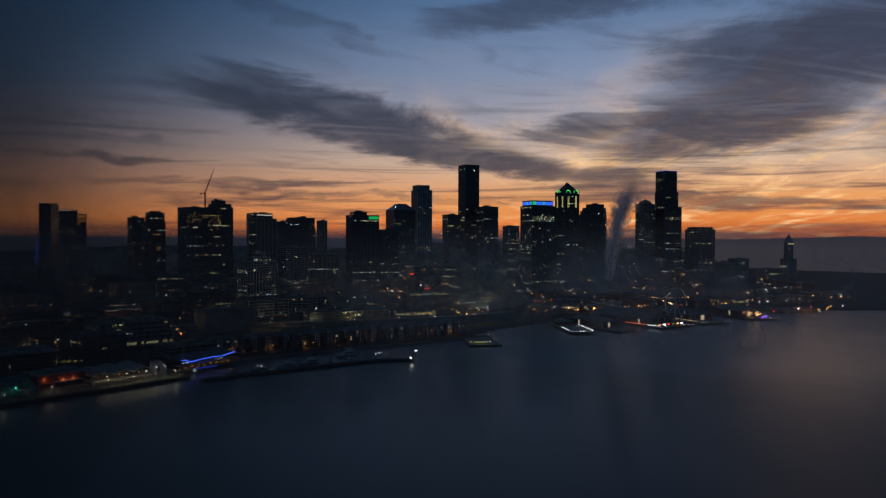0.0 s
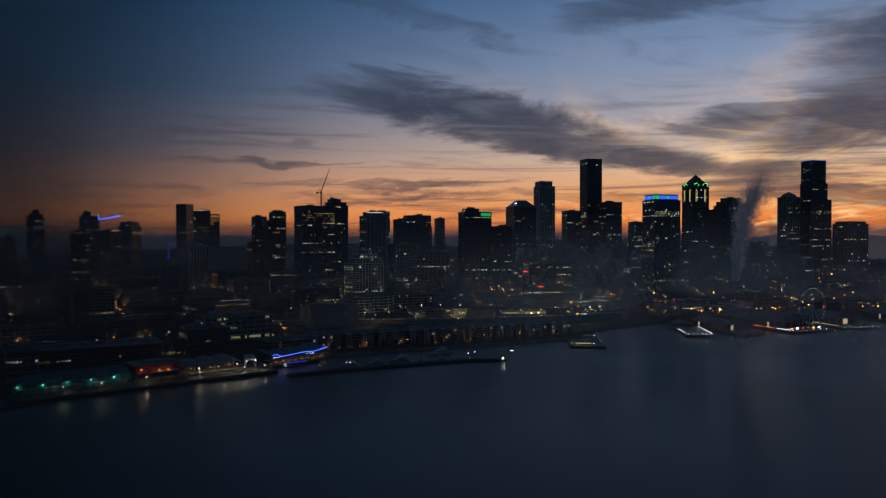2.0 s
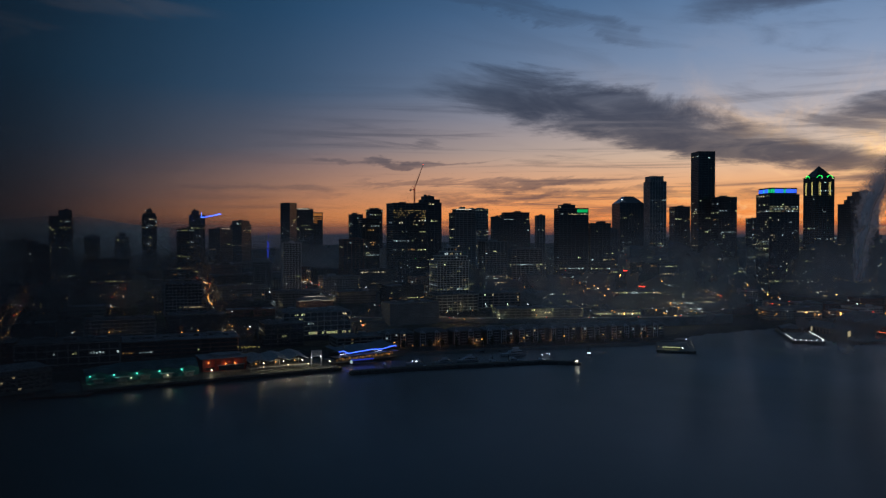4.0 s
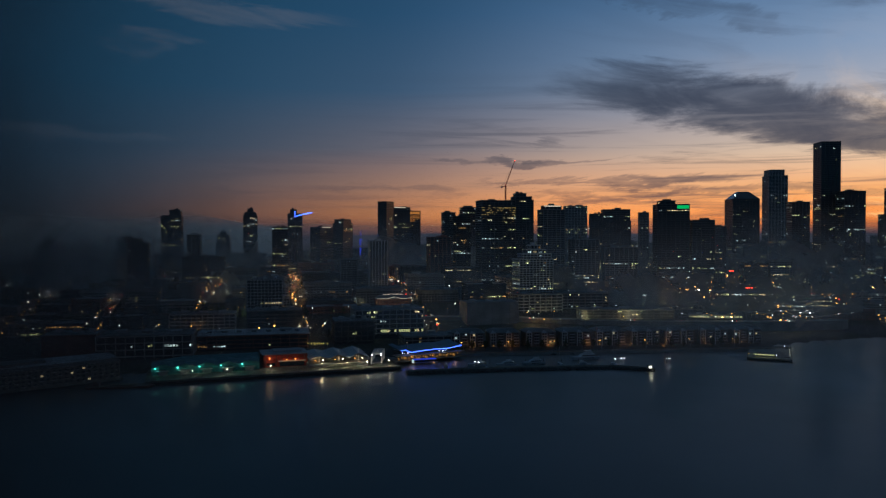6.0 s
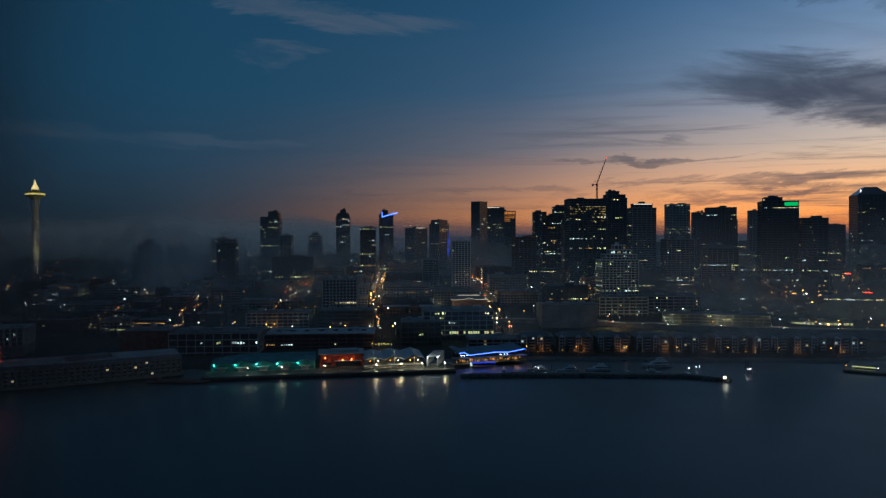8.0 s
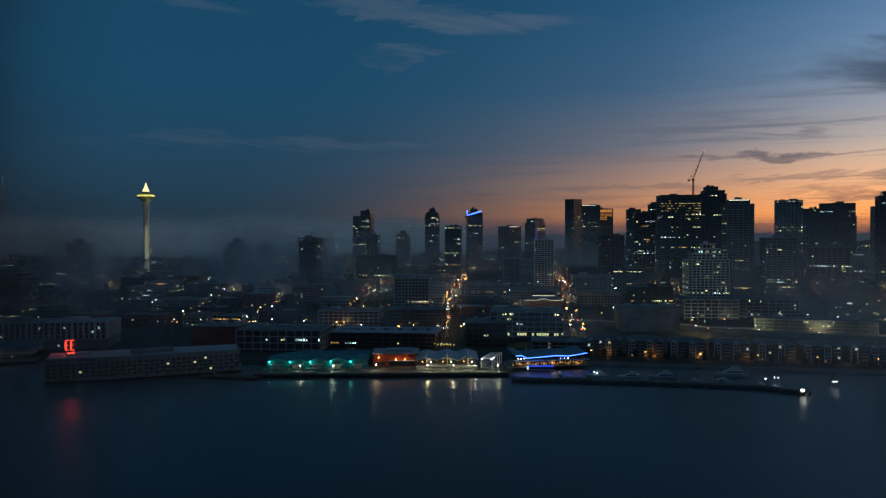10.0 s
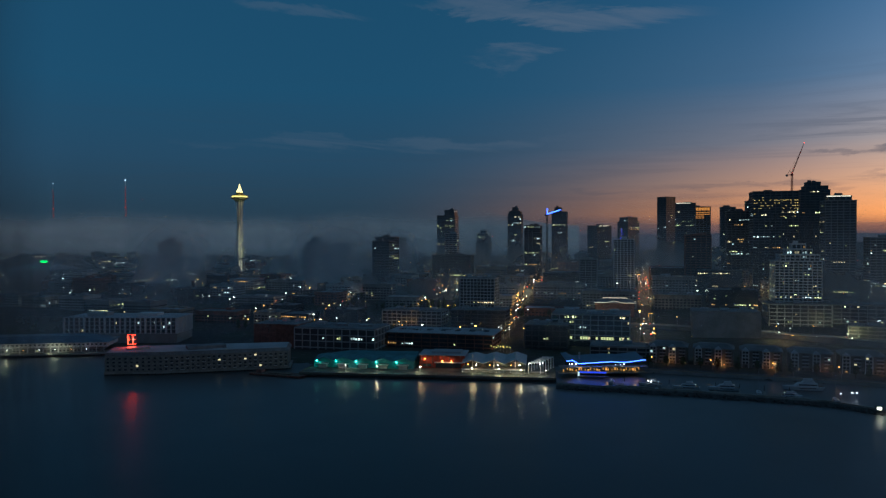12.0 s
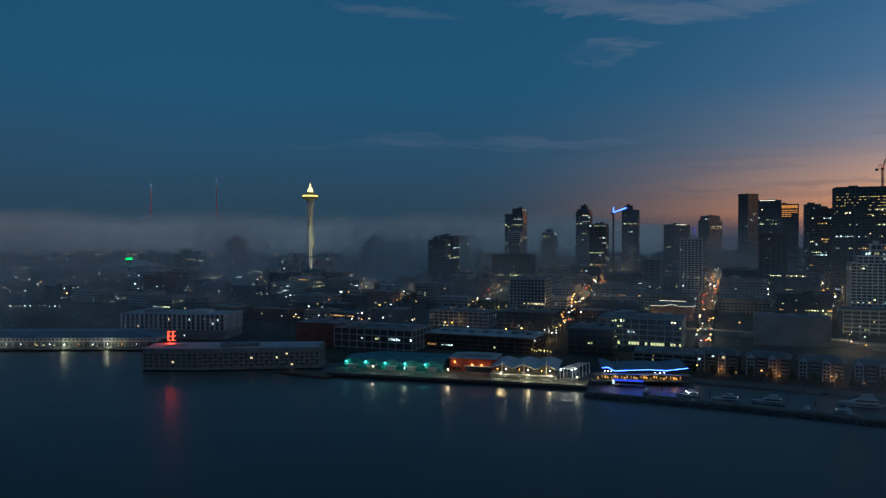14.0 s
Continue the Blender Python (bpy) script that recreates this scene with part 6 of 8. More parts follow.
frame_building("parking_garage", "long open parking garage with yellow lit levels", 356, -1068, -58, 118, 30, 8, 26, 5, 14, (), wall=DARKM, fr=CONC, lit=0.14)
frame_building("market_hall", "long terraced market hall with lit eaves", 518, -1128, -58, 100, 30, 12, 27, 3, 14, (), wall=DARKM, fr=TAN, lit=0.12)
frame_building("market_hall", "upper market hall on the slope with lit stalls", 586, -1176, -58, 90, 28, 18, 38, 4, 12, (), wall=BRICK, fr=TAN, lit=0.12)
frame_building("office_building", "low dark office terrace on the slope", 488, -1052, -58, 72, 28, 16, 38, 5, 9, (), fr=CONC, lit=0.18)
frame_building("footbridge", "long raised walkway strung with warm bulbs", 493, -1166, -58, 70, 5, 9, 14, 1, 16, (0,), wall=CONC, fr=PALE, lit=0.0)
frame_building("office_building", "dark building with red lit roof bar", 640, -1256, -58, 40, 30, 12, 52, 9, 6, (), wall=GLASS, fr=TAN, lit=0.12)
frame_building("office_building", "stepped concrete office block by the raised road", 386, -1002, -50, 90, 36, 14, 42, 7, 11, (), wall=GLASS, fr=CONC, lit=0.16)

# pale flat roof over the long warehouse
root = thing("roof_deck", "broad pale flat roof with skylights", "roof", -39, -826, 18.1, GRID)
part("slab", Geo().box(-2, 112, -3, 48, 0, 0.6), ROOFP, root)
for i in range(7):
    part("skylight", Geo().cbox(10 + i * 15, 22, 0.6, 5, 8, 1.0), GLASS_B, root)


def outlined_roof():
    root = thing("restaurant", "low gabled hall with its eaves outlined in white bulbs", "restaurant", 212, -854, 28, GRID)
    part("hall", Geo().box(0, 44, 0, 22, -4, 12), BRICK, root)
    part("roof", Geo().prism([(-1, -1), (45, -1), (45, 23), (-1, 23)], 12, 17, [(10, 8), (34, 8), (34, 14), (10, 14)]), ROOF, root)
    g = Geo()
    for (ax, ay, az), (bx, by, bz) in zip([(-1, -1.2, 12.1), (14, -1.2, 12.1), (22, -1.2, 14.4), (30, -1.2, 12.1), (45, -1.2, 12.1)], [(14, -1.2, 12.1), (22, -1.2, 14.4), (30, -1.2, 12.1), (45, -1.2, 12.1), (45.2, 23, 12.1)]):
        g.beam((ax, ay, az), (bx, by, bz), 0.2, n=5)
    g.beam((8, 7.4, 17.1), (36, 7.4, 17.1), 0.18, n=5)
    part("bulb_string", g, NEON_W, root, "string of warm white bulbs")
    FOOT.append((235, -860, 30))


outlined_roof()


def condo(x, y, rot, L, label, seed):
    """Waterside apartments: bays with white piers, balconies and hipped grey roofs."""
    rng = random.Random(seed)
    root = thing("apartment_building", label, "building", x, y, 2.6, rot, "apartments along the waterfront street")
    D, h = 24, 15.0
    part("body", Geo().box(0, L, 0, D, -3, h), surface("grey_brown_render", (0.2, 0.19, 0.18), 0.8, 0, 0.25, 0.15, 0.3) if "grey_brown_render" not in bpy.data.materials else bpy.data.materials["grey_brown_render"], root)
    part("roof", Geo().prism([(-1, -1), (L + 1, -1), (L + 1, D + 1), (-1, D + 1)], h, h + 3.4, [(5, 8), (L - 5, 8), (L - 5, D - 8), (5, D - 8)]), ROOF, root)
    bays = 4
    for b in range(bays):
        c = L * (b + 0.5) / bays
        if b % 2 == 0:
            part("bay", Geo().box(c - 2.7, c + 2.7, -1.6, -0.004, 3.2, h - 0.4), PALE, root)
            part("bay_roof", Geo().prism([(c - 3.2, -2.2), (c + 3.2, -2.2), (c + 3.2, 3), (c - 3.2, 3)], h - 0.4, h + 1.8, [(c - 0.3, -0.5), (c + 0.3, -0.5), (c + 0.3, 3), (c - 0.3, 3)]), ROOFP, root)
            for s in (-2.7, 2.7):
                part("pier", Geo().cbox(c + s, -1.9, 0, 0.5, 0.6, h - 0.5), WHITE, root)
        for k in range(4):
            off = -1.72 if b % 2 == 0 else -0.1
            z = 3.6 + k * 2.9
            if z + 1.7 < h:
                for s in (-1.3, 1.3):
                    part("window", Geo().box(c + s - 0.9, c + s + 0.9, off, off + 0.09, z, z + 1.6), GLASS if rng.random() < 0.93 else rng.choice((LIT_C, LIT_W)), root)
            if b % 2:
                part("balcony", Geo().box(c - 2.6, c + 2.6, -1.5, -0.12, z - 0.55, z - 0.35).box(c - 2.6, c + 2.6, -1.52, -1.42, z - 0.35, z + 0.55), STEEL, root)
    for b in range(11):
        c = L * (b + 0.5) / 11
        part("shopfront", Geo().box(c - 0.6, c + 0.6, -0.12, -0.005, 0.7, 1.9), rng.choice([LIT_O] + [GLASS] * 8), root)
    return root


for i in range(9):
    s = i * 38.5
    x, y = 124 + 0.6494 * s, -1030 - 0.7604 * s
    condo(x + 0.7604 * 8, y + 0.6494 * 8, -49.5, 33, "grey waterfront apartment block with white bays and hipped roof", 40 + i)
    FOOT.append((x + 25, y + 5, 30))
for i in range(8):
    s = 20 + i * 42
    x, y = world_of(124, -1030, -49.5, s, 2.5)
    lamp(x, y, 5.5, 1100, (1.0, 0.40, 0.10))

# seawall and promenade along the marina
root = thing("seawall", "dark seawall with pale promenade edge along the marina", "seawall", 97, -1046, 0, -49.5, kind="structure")
part("wall", Geo().box(-20, 356, -1.5, 0, -4, 2.6), CONC, root)
part("promenade", Geo().box(-20, 356, -1.2, 9, 2.6, 3.1), ASPH, root)
part("kerb", Geo().box(-20, 356, -1.7, -1.21, 2.6, 3.3), TAN, root)
railing(root, [(-19, -1.2), (355, -1.2)], 3.1)

# elevated road on retaining walls
ROAD_Z = [17.3, 17.1, 16.6, 15.2, 14.2, 13.7, 13.6, 13.6, 13.6]


def elevated_road():
    pts = [(196, -862), (241, -908), (276, -955), (311, -1018), (344, -1076), (377, -1131), (408, -1186), (439, -1240), (480, -1296), (540, -1350)]
    g, wall, rail = Geo(), Geo(), Geo()
    left, right = [], []
    for i, (x, y) in enumerate(pts):
        a, b = pts[max(0, i - 1)], pts[min(len(pts) - 1, i + 1)]
        L = math.hypot(b[0] - a[0], b[1] - a[1])
        nx, ny = -(b[1] - a[1]) / L, (b[0] - a[0]) / L
        left.append((x, y))
        right.append((x + nx * 22, y + ny * 22))
    for i in range(len(pts) - 1):
        zt = ROAD_Z[i]
        a, b, c, d = left[i], left[i + 1], right[i + 1], right[i]
        g.prism([a, b, c, d], zt - 0.8, zt)
        wall.prism([a, b, (b[0] * 0.95 + c[0] * 0.05, b[1] * 0.95 + c[1] * 0.05), (a[0] * 0.95 + d[0] * 0.05, a[1] * 0.95 + d[1] * 0.05)], 0, zt - 0.8)
        rail.prism([a, b, (b[0] * 0.97 + c[0] * 0.03, b[1] * 0.97 + c[1] * 0.03), (a[0] * 0.97 + d[0] * 0.03, a[1] * 0.97 + d[1] * 0.03)], zt + 0.004, zt + 1.0)
    root = thing("elevated_road", "raised concrete road with pale parapet over the waterfront", "road", 0, 0, 0, kind="structure")
    part("deck", g, DECK, root)
    part("retaining_wall", wall, CONC, root)
    part("parapet", rail, PALE, root)
    for i, (x, y) in enumerate(right):
        FOOT.append((x - 6, y - 4, 16))
    return left, right


ROAD_L, ROAD_R = elevated_road()


def street_lamp_proto():
    root = thing("street_lamp", "tall steel street lamp with glowing orange head", "lamp", 0, 0, -200, 0, "street lamps")
    part("pole", Geo().beam((0, 0, 0), (0, 0, 8.2), 0.14, 0.09, 6).beam((0, 0, 8.2), (1.6, 0, 8.8), 0.09, 0.07, 5), STEEL, root)
    part("lamp_head", Geo().ball((1.8, 0, 8.7), 0.62, 6, 0.6), BULB_O, root, "glowing sodium lamp head")
    return root


def white_lamp_proto():
    root = thing("street_lamp", "tall steel street lamp with glowing white head", "lamp", 0, 0, -200, 0, "street lamps")
    part("pole", Geo().beam((0, 0, 0), (0, 0, 8.2), 0.14, 0.09, 6).beam((0, 0, 8.2), (1.6, 0, 8.8), 0.09, 0.07, 5), STEEL, root)
    part("lamp_head", Geo().ball((1.8, 0, 8.7), 0.5, 6, 0.6), BULB_W, root, "glowing white lamp head")
    return root


def car_proto(label, mat, tail):
    root = thing("car", label, "car", 0, 0, -200, 0, "cars on the streets")
    part("body", Geo().prism([(-2.2, -0.9), (2.2, -0.9), (2.3, 0), (2.2, 0.9), (-2.2, 0.9)], 0.3, 0.85), mat, root)
    part("cabin", Geo().prism([(-1.7, -0.82), (1.0, -0.82), (1.0, 0.82), (-1.7, 0.82)], 0.85, 1.45, [(-1.3, -0.65), (0.4, -0.65), (0.4, 0.65), (-1.3, 0.65)]), GLASS, root)
    rim = Geo().lathe([(0.2, -0.125), (0.2, 0.125)], 8).mesh("rim", STEEL)
    wheel = Geo().lathe([(0.33, -0.11), (0.33, 0.11)], 10).mesh("wheel", DARKM)
    for sx in (-1.35, 1.35):
        for sy in (-0.85, 0.85):
            w = part("wheel", wheel, DARKM, root, at=pose(sx, sy, 0.33, 90, 0, 0))
            part("rim", rim, STEEL, w)
    for sy in (-0.65, 0.65):
        part("tail_light", Geo().ball((-2.25, sy, 0.75), 0.3), BULB_R, root, "glowing red tail light")
        part("headlight", Geo().ball((2.25, sy, 0.65), 0.28), BULB_W, root, "glowing white headlight")
    return root


OR, WH = street_lamp_proto(), white_lamp_proto()
CARS = [car_proto("dark saloon car with lights on", HULLD, True), car_proto("pale hatchback car with lights on", HULL, True)]
lamp_rng = random.Random(77)


def on_ground(x, y, up=0.0):
    return (x, y, ground_z(x, y) + up)


def road_strip(name, label, pts, width, lift=0.35):
    g = Geo()
    for i, (x, y) in enumerate(pts):
        a, b = pts[max(0, i - 1)], pts[min(len(pts) - 1, i + 1)]
        L = math.hypot(b[0] - a[0], b[1] - a[1])
        nx, ny = -(b[1] - a[1]) / L * width / 2, (b[0] - a[0]) / L * width / 2
        z = ground_z(x, y) + lift
        g.v += [(x - nx, y - ny, z), (x + nx, y + ny, z)]
        if i:
            k = len(g.v) - 4
            g.f.append((k, k + 1, k + 3, k + 2))
    return solid(name, g, ASPH, label, "road", kind="structure")


for s in (-318, -225, -118, 0, 154, 289, 395):
    q1 = 760
    road_strip("road", "dark asphalt street climbing from the waterfront", [in_frame(s, 50 + i * 12) for i in range(int((q1 - 50) / 12))], 13)
    busy = {0: 12, 154: 8, 289: 9, -118: 8, -225: 7}.get(s, 5)
    for i in range(busy * 2):
        q = 70 + (q1 - 80) * i / (busy * 2)
        side = -6.0 if i % 2 else 6.0
        x, y = in_frame(s + side, q)
        src = OR if lamp_rng.random() < 0.8 else WH
        copy_thing(src, pose(*on_ground(x, y), 0, 0, GRID + (0 if side < 0 else 180)))
        if s in (0, 154, -118, 289) and i % (2 if s in (0, 154) else 3) == 0 and i < 20:
            x, y = in_frame(s, q)
            lamp(x, y, ground_z(x, y) + 7.5, 6000, (1.0, 0.52, 0.14))
    for i in range(busy):
        q = lamp_rng.uniform(70, q1 - 40)
        away = lamp_rng.random() < 0.55
        x, y = in_frame(s + (3 if away else -3), q)
        copy_thing(lamp_rng.choice(CARS), pose(*on_ground(x, y, 0.36), 0, 0, GRID + (90 if away else -90)))
# lamps along the elevated road and the promenade street
for i in range(len(ROAD_R) - 1):
    for f in (0.0, 0.5):
        x, y = ROAD_R[i][0] * (1 - f) + ROAD_R[i + 1][0] * f, ROAD_R[i][1] * (1 - f) + ROAD_R[i + 1][1] * f
        copy_thing(OR if (i + int(2 * f)) % 3 else WH, pose(x, y, ROAD_Z[i], 0, 0, 220))
    mx, my = (ROAD_L[i][0] + ROAD_R[i][0]) / 2, (ROAD_L[i][1] + ROAD_R[i][1]) / 2
    lamp(mx * 0.4 + ROAD_L[i][0] * 0.6, my * 0.4 + ROAD_L[i][1] * 0.6, ROAD_Z[i] + 7, 14000, (1.0, 0.84, 0.38))
    copy_thing(lamp_rng.choice(CARS), pose(mx, my, ROAD_Z[i] + 0.02, 0, 0, -60 + 180 * (i % 2)))
for x, y in ((565, -1034), (575, -1060), (590, -1100), (620, -1095), (640, -1110), (660, -1090), (795, -1053), (812, -1062), (880, -1095), (895, -1104), (905, -1112), (740, -1130), (520, -1030), (610, -1120), (680, -1140), (700, -1160)):
    copy_thing(OR, pose(*on_ground(x, y), 0, 0, lamp_rng.uniform(0, 360)))
    RESERVED.extend([(x, y, 10), (x - 18, y - 4, 12), (x - 36, y - 8, 8)])
for x, y in ((565, -1034), (590, -1099), (795, -1053), (890, -1102), (660, -1090)):
    lamp(x, y, ground_z(x, y) + 10, 9000, (1.0, 0.40, 0.10))
for x, y in ((601, -1298), (631, -1315), (622, -1292), (612, -1308), (559, -1284), (550, -1290), (522, -1284), (545, -1262), (560, -1236), (575, -1250), (590, -1262), (604, -1300), (620, -1330), (640, -1350), (402, -1035), (420, -1060), (440, -1085), (460, -1110)):
    copy_thing(WH, pose(*on_ground(x, y), 0, 0, lamp_rng.uniform(0, 360)))
    RESERVED.extend([(x, y, 10), (x - 18, y - 4, 12)])
lamp(555, -1286, 14, 7000, (0.8, 1.0, 0.9))
# a cluster of globe lamps at the foot of the street behind the colonnade
for k in range(9):
    x, y = 38 + (k % 3) * 5.0 + lamp_rng.uniform(-1, 1), -915 + (k // 3) * 5.5 - (k % 3) * 4
    root = thing("globe_lamp", "bright warm globe lamp on a short post", "lamp", x, y, ground_z(x, y), 0, "globe lamps at the street foot")
    part("post", Geo().beam((0, 0, 0), (0, 0, 5.0), 0.12, 0.09, 6), STEEL, root)
    part("globe", Geo().ball((0, 0, 5.5), 0.6), LED_Y, root, "glowing globe")
lamp(43, -912, 9, 1800, (1.0, 0.72, 0.34))
RESERVED.append((42, -912, 14))
for i in range(26):
    x, y = world_of(104, -1046, -49.5, 8 + i * 12, 5)
    if i % 4 == 0:
        copy_thing(OR, pose(x, y, 3.1, 0, 0, 130))

# small park on the slope under yellow lamps
lawn = Geo()
for j in range(7):
    for i in range(11):
        x, y = world_of(62, -700, GRID, i * 6, j * 6)
        lawn.v.append((x, y, ground_z(x, y) + 1.2 + 0.5 * noise.noise((i * 0.4, j * 0.4, 0))))
lawn.f = [(j * 11 + i, j * 11 + i + 1, (j + 1) * 11 + i + 1, (j + 1) * 11 + i) for j in range(6) for i in range(10)]
solid("lawn", lawn, surface("park_grass", (0.06, 0.10, 0.03), 0.9, 0, 0.4, 0.3, 0.6, 5), "sloping park lawn under yellow lamps", "lawn", kind="structure")
for k in range(3):
    x, y = world_of(62, -700, GRID, 10 + k * 20, 14 + 6 * k)
    lamp(x, y, ground_z(x, y) + 8, 4500, (0.95, 0.9, 0.35))
    root = thing("street_lamp", "park lamp post with yellow glowing head", "lamp", x, y, ground_z(x, y), 0, "street lamps")
    part("pole", Geo().beam((0, 0, 0), (0, 0, 7), 0.12, 0.08, 6), STEEL, root)
    part("lamp_head", Geo().ball((0, 0, 7.2), 0.5), BULB_OF, root, "glowing lamp head")
FOOT.append((85, -700, 30))


# ---- crowns and lights on the towers ----
def crown_of(root):
    return root["roof_z"]


r, h = RUSS, crown_of(RUSS)
blue_panel = glowing("crown_panel_blue", (0.05, 0.16, 1.0), 1.5, False, 0.3)
green_panel = glowing("crown_panel_green", (0.03, 0.75, 0.25), 1.0, False, 0.3)
for i in range(12):
    c = -24 + 48 * (i + 0.5) / 12
    mat = green_panel if i < 2 or i == 6 else blue_panel
    part("crown_panel", Geo().box(c - 1.8, c + 1.8, -19.5, -19.32, h - 7.5, h - 1.0), mat, r)
    part("crown_panel", Geo().box(-24.5, -24.32, (c - 1.8) * 0.78, (c + 1.8) * 0.78, h - 7.5, h - 1.0), mat, r)
r, h = WAMU, crown_of(WAMU)
part("gable_roof", Geo().prism([(-17, -17), (17, -17), (17, 17), (-17, 17)], h + 1.3, h + 22, [(-0.6, -0.6), (0.6, -0.6), (0.6, 0.6), (-0.6, 0.6)]), GLASS_G, r)
part("finial", Geo().beam((0, 0, h + 22), (0, 0, h + 28), 0.3, 0.08), STEEL, r)
for sx, sy in ((-1, -1), (1, -1), (-1, 1)):
    for k in range(7):
        a = math.pi * (k + 0.5) / 7
        part("arch_light", Geo().ball((sx * 10 + 5.5 * math.cos(a), -18.9, h - 1 + 4.6 * math.sin(a)) if sy < 0 else (-18.9, sy * 10 - 5 + 5.5 * math.cos(a), h - 1 + 4.6 * math.sin(a)), 0.8), BULB_G, r, "green arch light")
for sx in (-11, -8.5, 8.5, 11):
    part("pilaster_light", Geo().box(sx - 0.35, sx + 0.35, -19.1, -18.96, h - 33, h - 9), LED_Y, r, "yellow floodlit pilaster")
    part("pilaster_light", Geo().box(-19.1, -18.96, sx - 0.35, sx + 0.35, h - 33, h - 9), LED_Y, r, "yellow floodlit pilaster")
r, h = DOME, crown_of(DOME)
part("chamfered_crown", Geo().prism([(-29, -29), (29, -29), (29, 29), (-29, 29)], h + 1.3, h + 18, [(-11, -11), (11, -11), (11, 11), (-11, 11)]), GLASS_B, r)
part("crown_lamp", Geo().ball((-22, -23, h + 9), 1.0), BULB_W, r, "white crown lamp")
r, h = MUNI, crown_of(MUNI)
part("rounded_roof", Geo().lathe([(18.5, h + 1.3), (17, h + 5), (12, h + 9), (5, h + 12), (0.6, h + 14)], 24), TAN, r, smooth=True)
for ob in bpy.data.objects:
    if ob.get("label") == "tallest black tower in tiers with blue roof rim":
        h = ob["roof_z"]
        for a, b in (((-21, -19, h + 1.5), (21, -19, h + 1.5)), ((-21, -19, h + 1.5), (-21, 19, h + 1.5)), ((21, -19, h + 1.5), (21, 19, h + 1.5))):
            part("rim_light", Geo().beam(a, b, 0.5), NEON_BD, ob, "blue rim light")
        part("antenna", Geo().beam((12, 8, h), (12, 8, h + 8), 0.3, 0.1), STEEL, ob)
    elif ob.get("label") == "black office tower with yellow lit upper floors":
        rng = random.Random(6)
        h = ob["roof_z"]
        for k in range(8):
            for i in range(20):
                x = -29.5 + 59 * (i + 0.5) / 20
                share = (0.15, 0.85, 0.35, 0.45, 0.15, 0.1, 0.05, 0.05)[k]
                if x > 21:
                    share = (0.2, 0.9, 0.85, 0.9, 0.85, 0.8, 0.5, 0.1)[k]
                elif x < -18:
                    share = (0.1, 0.4, 0.7, 0.3, 0.7, 0.1, 0.1, 0.1)[k]
                if rng.random() < share:
                    part("lit_pane", Geo().box(x - rng.uniform(0.7, 1.4), x + rng.uniform(0.7, 1.4), -18.2, -18.05, h - 8.2 - 3.8 * k, h - 8.2 - 3.8 * k + rng.uniform(0.9, 1.5)), LIT_YB, ob)
    elif ob.get("label") == "bronze glass tower with glowing amber upper panes":
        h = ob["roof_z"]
        # amber comes from emission in these panes, not from the dawn
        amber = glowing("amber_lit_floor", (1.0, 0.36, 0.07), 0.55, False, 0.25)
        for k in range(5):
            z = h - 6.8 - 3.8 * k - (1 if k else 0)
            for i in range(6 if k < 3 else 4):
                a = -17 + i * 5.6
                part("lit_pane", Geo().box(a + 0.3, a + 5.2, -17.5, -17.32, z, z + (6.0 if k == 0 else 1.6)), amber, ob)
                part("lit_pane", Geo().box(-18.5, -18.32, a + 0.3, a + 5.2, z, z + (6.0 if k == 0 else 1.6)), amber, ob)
    elif ob.get("label") in ("broad dark glass tower with lit roof edge", "dark tower with a lit roof band", "plain black box office tower with roof lights", "dark apartment tower with lit roof edge"):
        h = ob["roof_z"]
        part("roof_light", Geo().box(-15, 12, -ob["deep"] / 2 - 0.75, -ob["deep"] / 2 - 0.62, h - 0.2, h + 0.9), NEON_W, ob, "white lit roof edge")
r, h = TOWER_GREEN, crown_of(TOWER_GREEN)
part("roof_sign", Geo().box(6, 25, -18.5, -18.32, h - 12.5, h - 7.0), glowing("green_sign", (0.02, 0.6, 0.14), 0.8, False, 0.0), r, "green lit roof sign")
part("sign_frame", Geo().box(5, 26, -18.3, -18.05, h - 13.2, h - 6.4), DARKM, r)

# slim historic tower with a pyramid roof, far to the south
r = tower("historic_tower", "slim pale historic tower with pyramid roof", 1312, -2061, 126, 15, 15, -75, "pale", 0.05, [(27, 27, 84, 0, 0), (15, 15, 126, 0, 0)], units=0)
h = crown_of(r)
part("pyramid_roof", Geo().prism([(-8, -8), (8, -8), (8, 8), (-8, 8)], h + 1.3, h + 22, [(-0.5, -0.5), (0.5, -0.5), (0.5, 0.5), (-0.5, 0.5)]), PALE, r)
part("beacon", Geo().ball((0, 0, h + 23), 1.1), LIT_C, r, "white roof beacon")
part("gallery_lights", Geo().box(-8.4, 8.4, -8.4, -8.2, h - 4, h - 2), LIT_W, r)


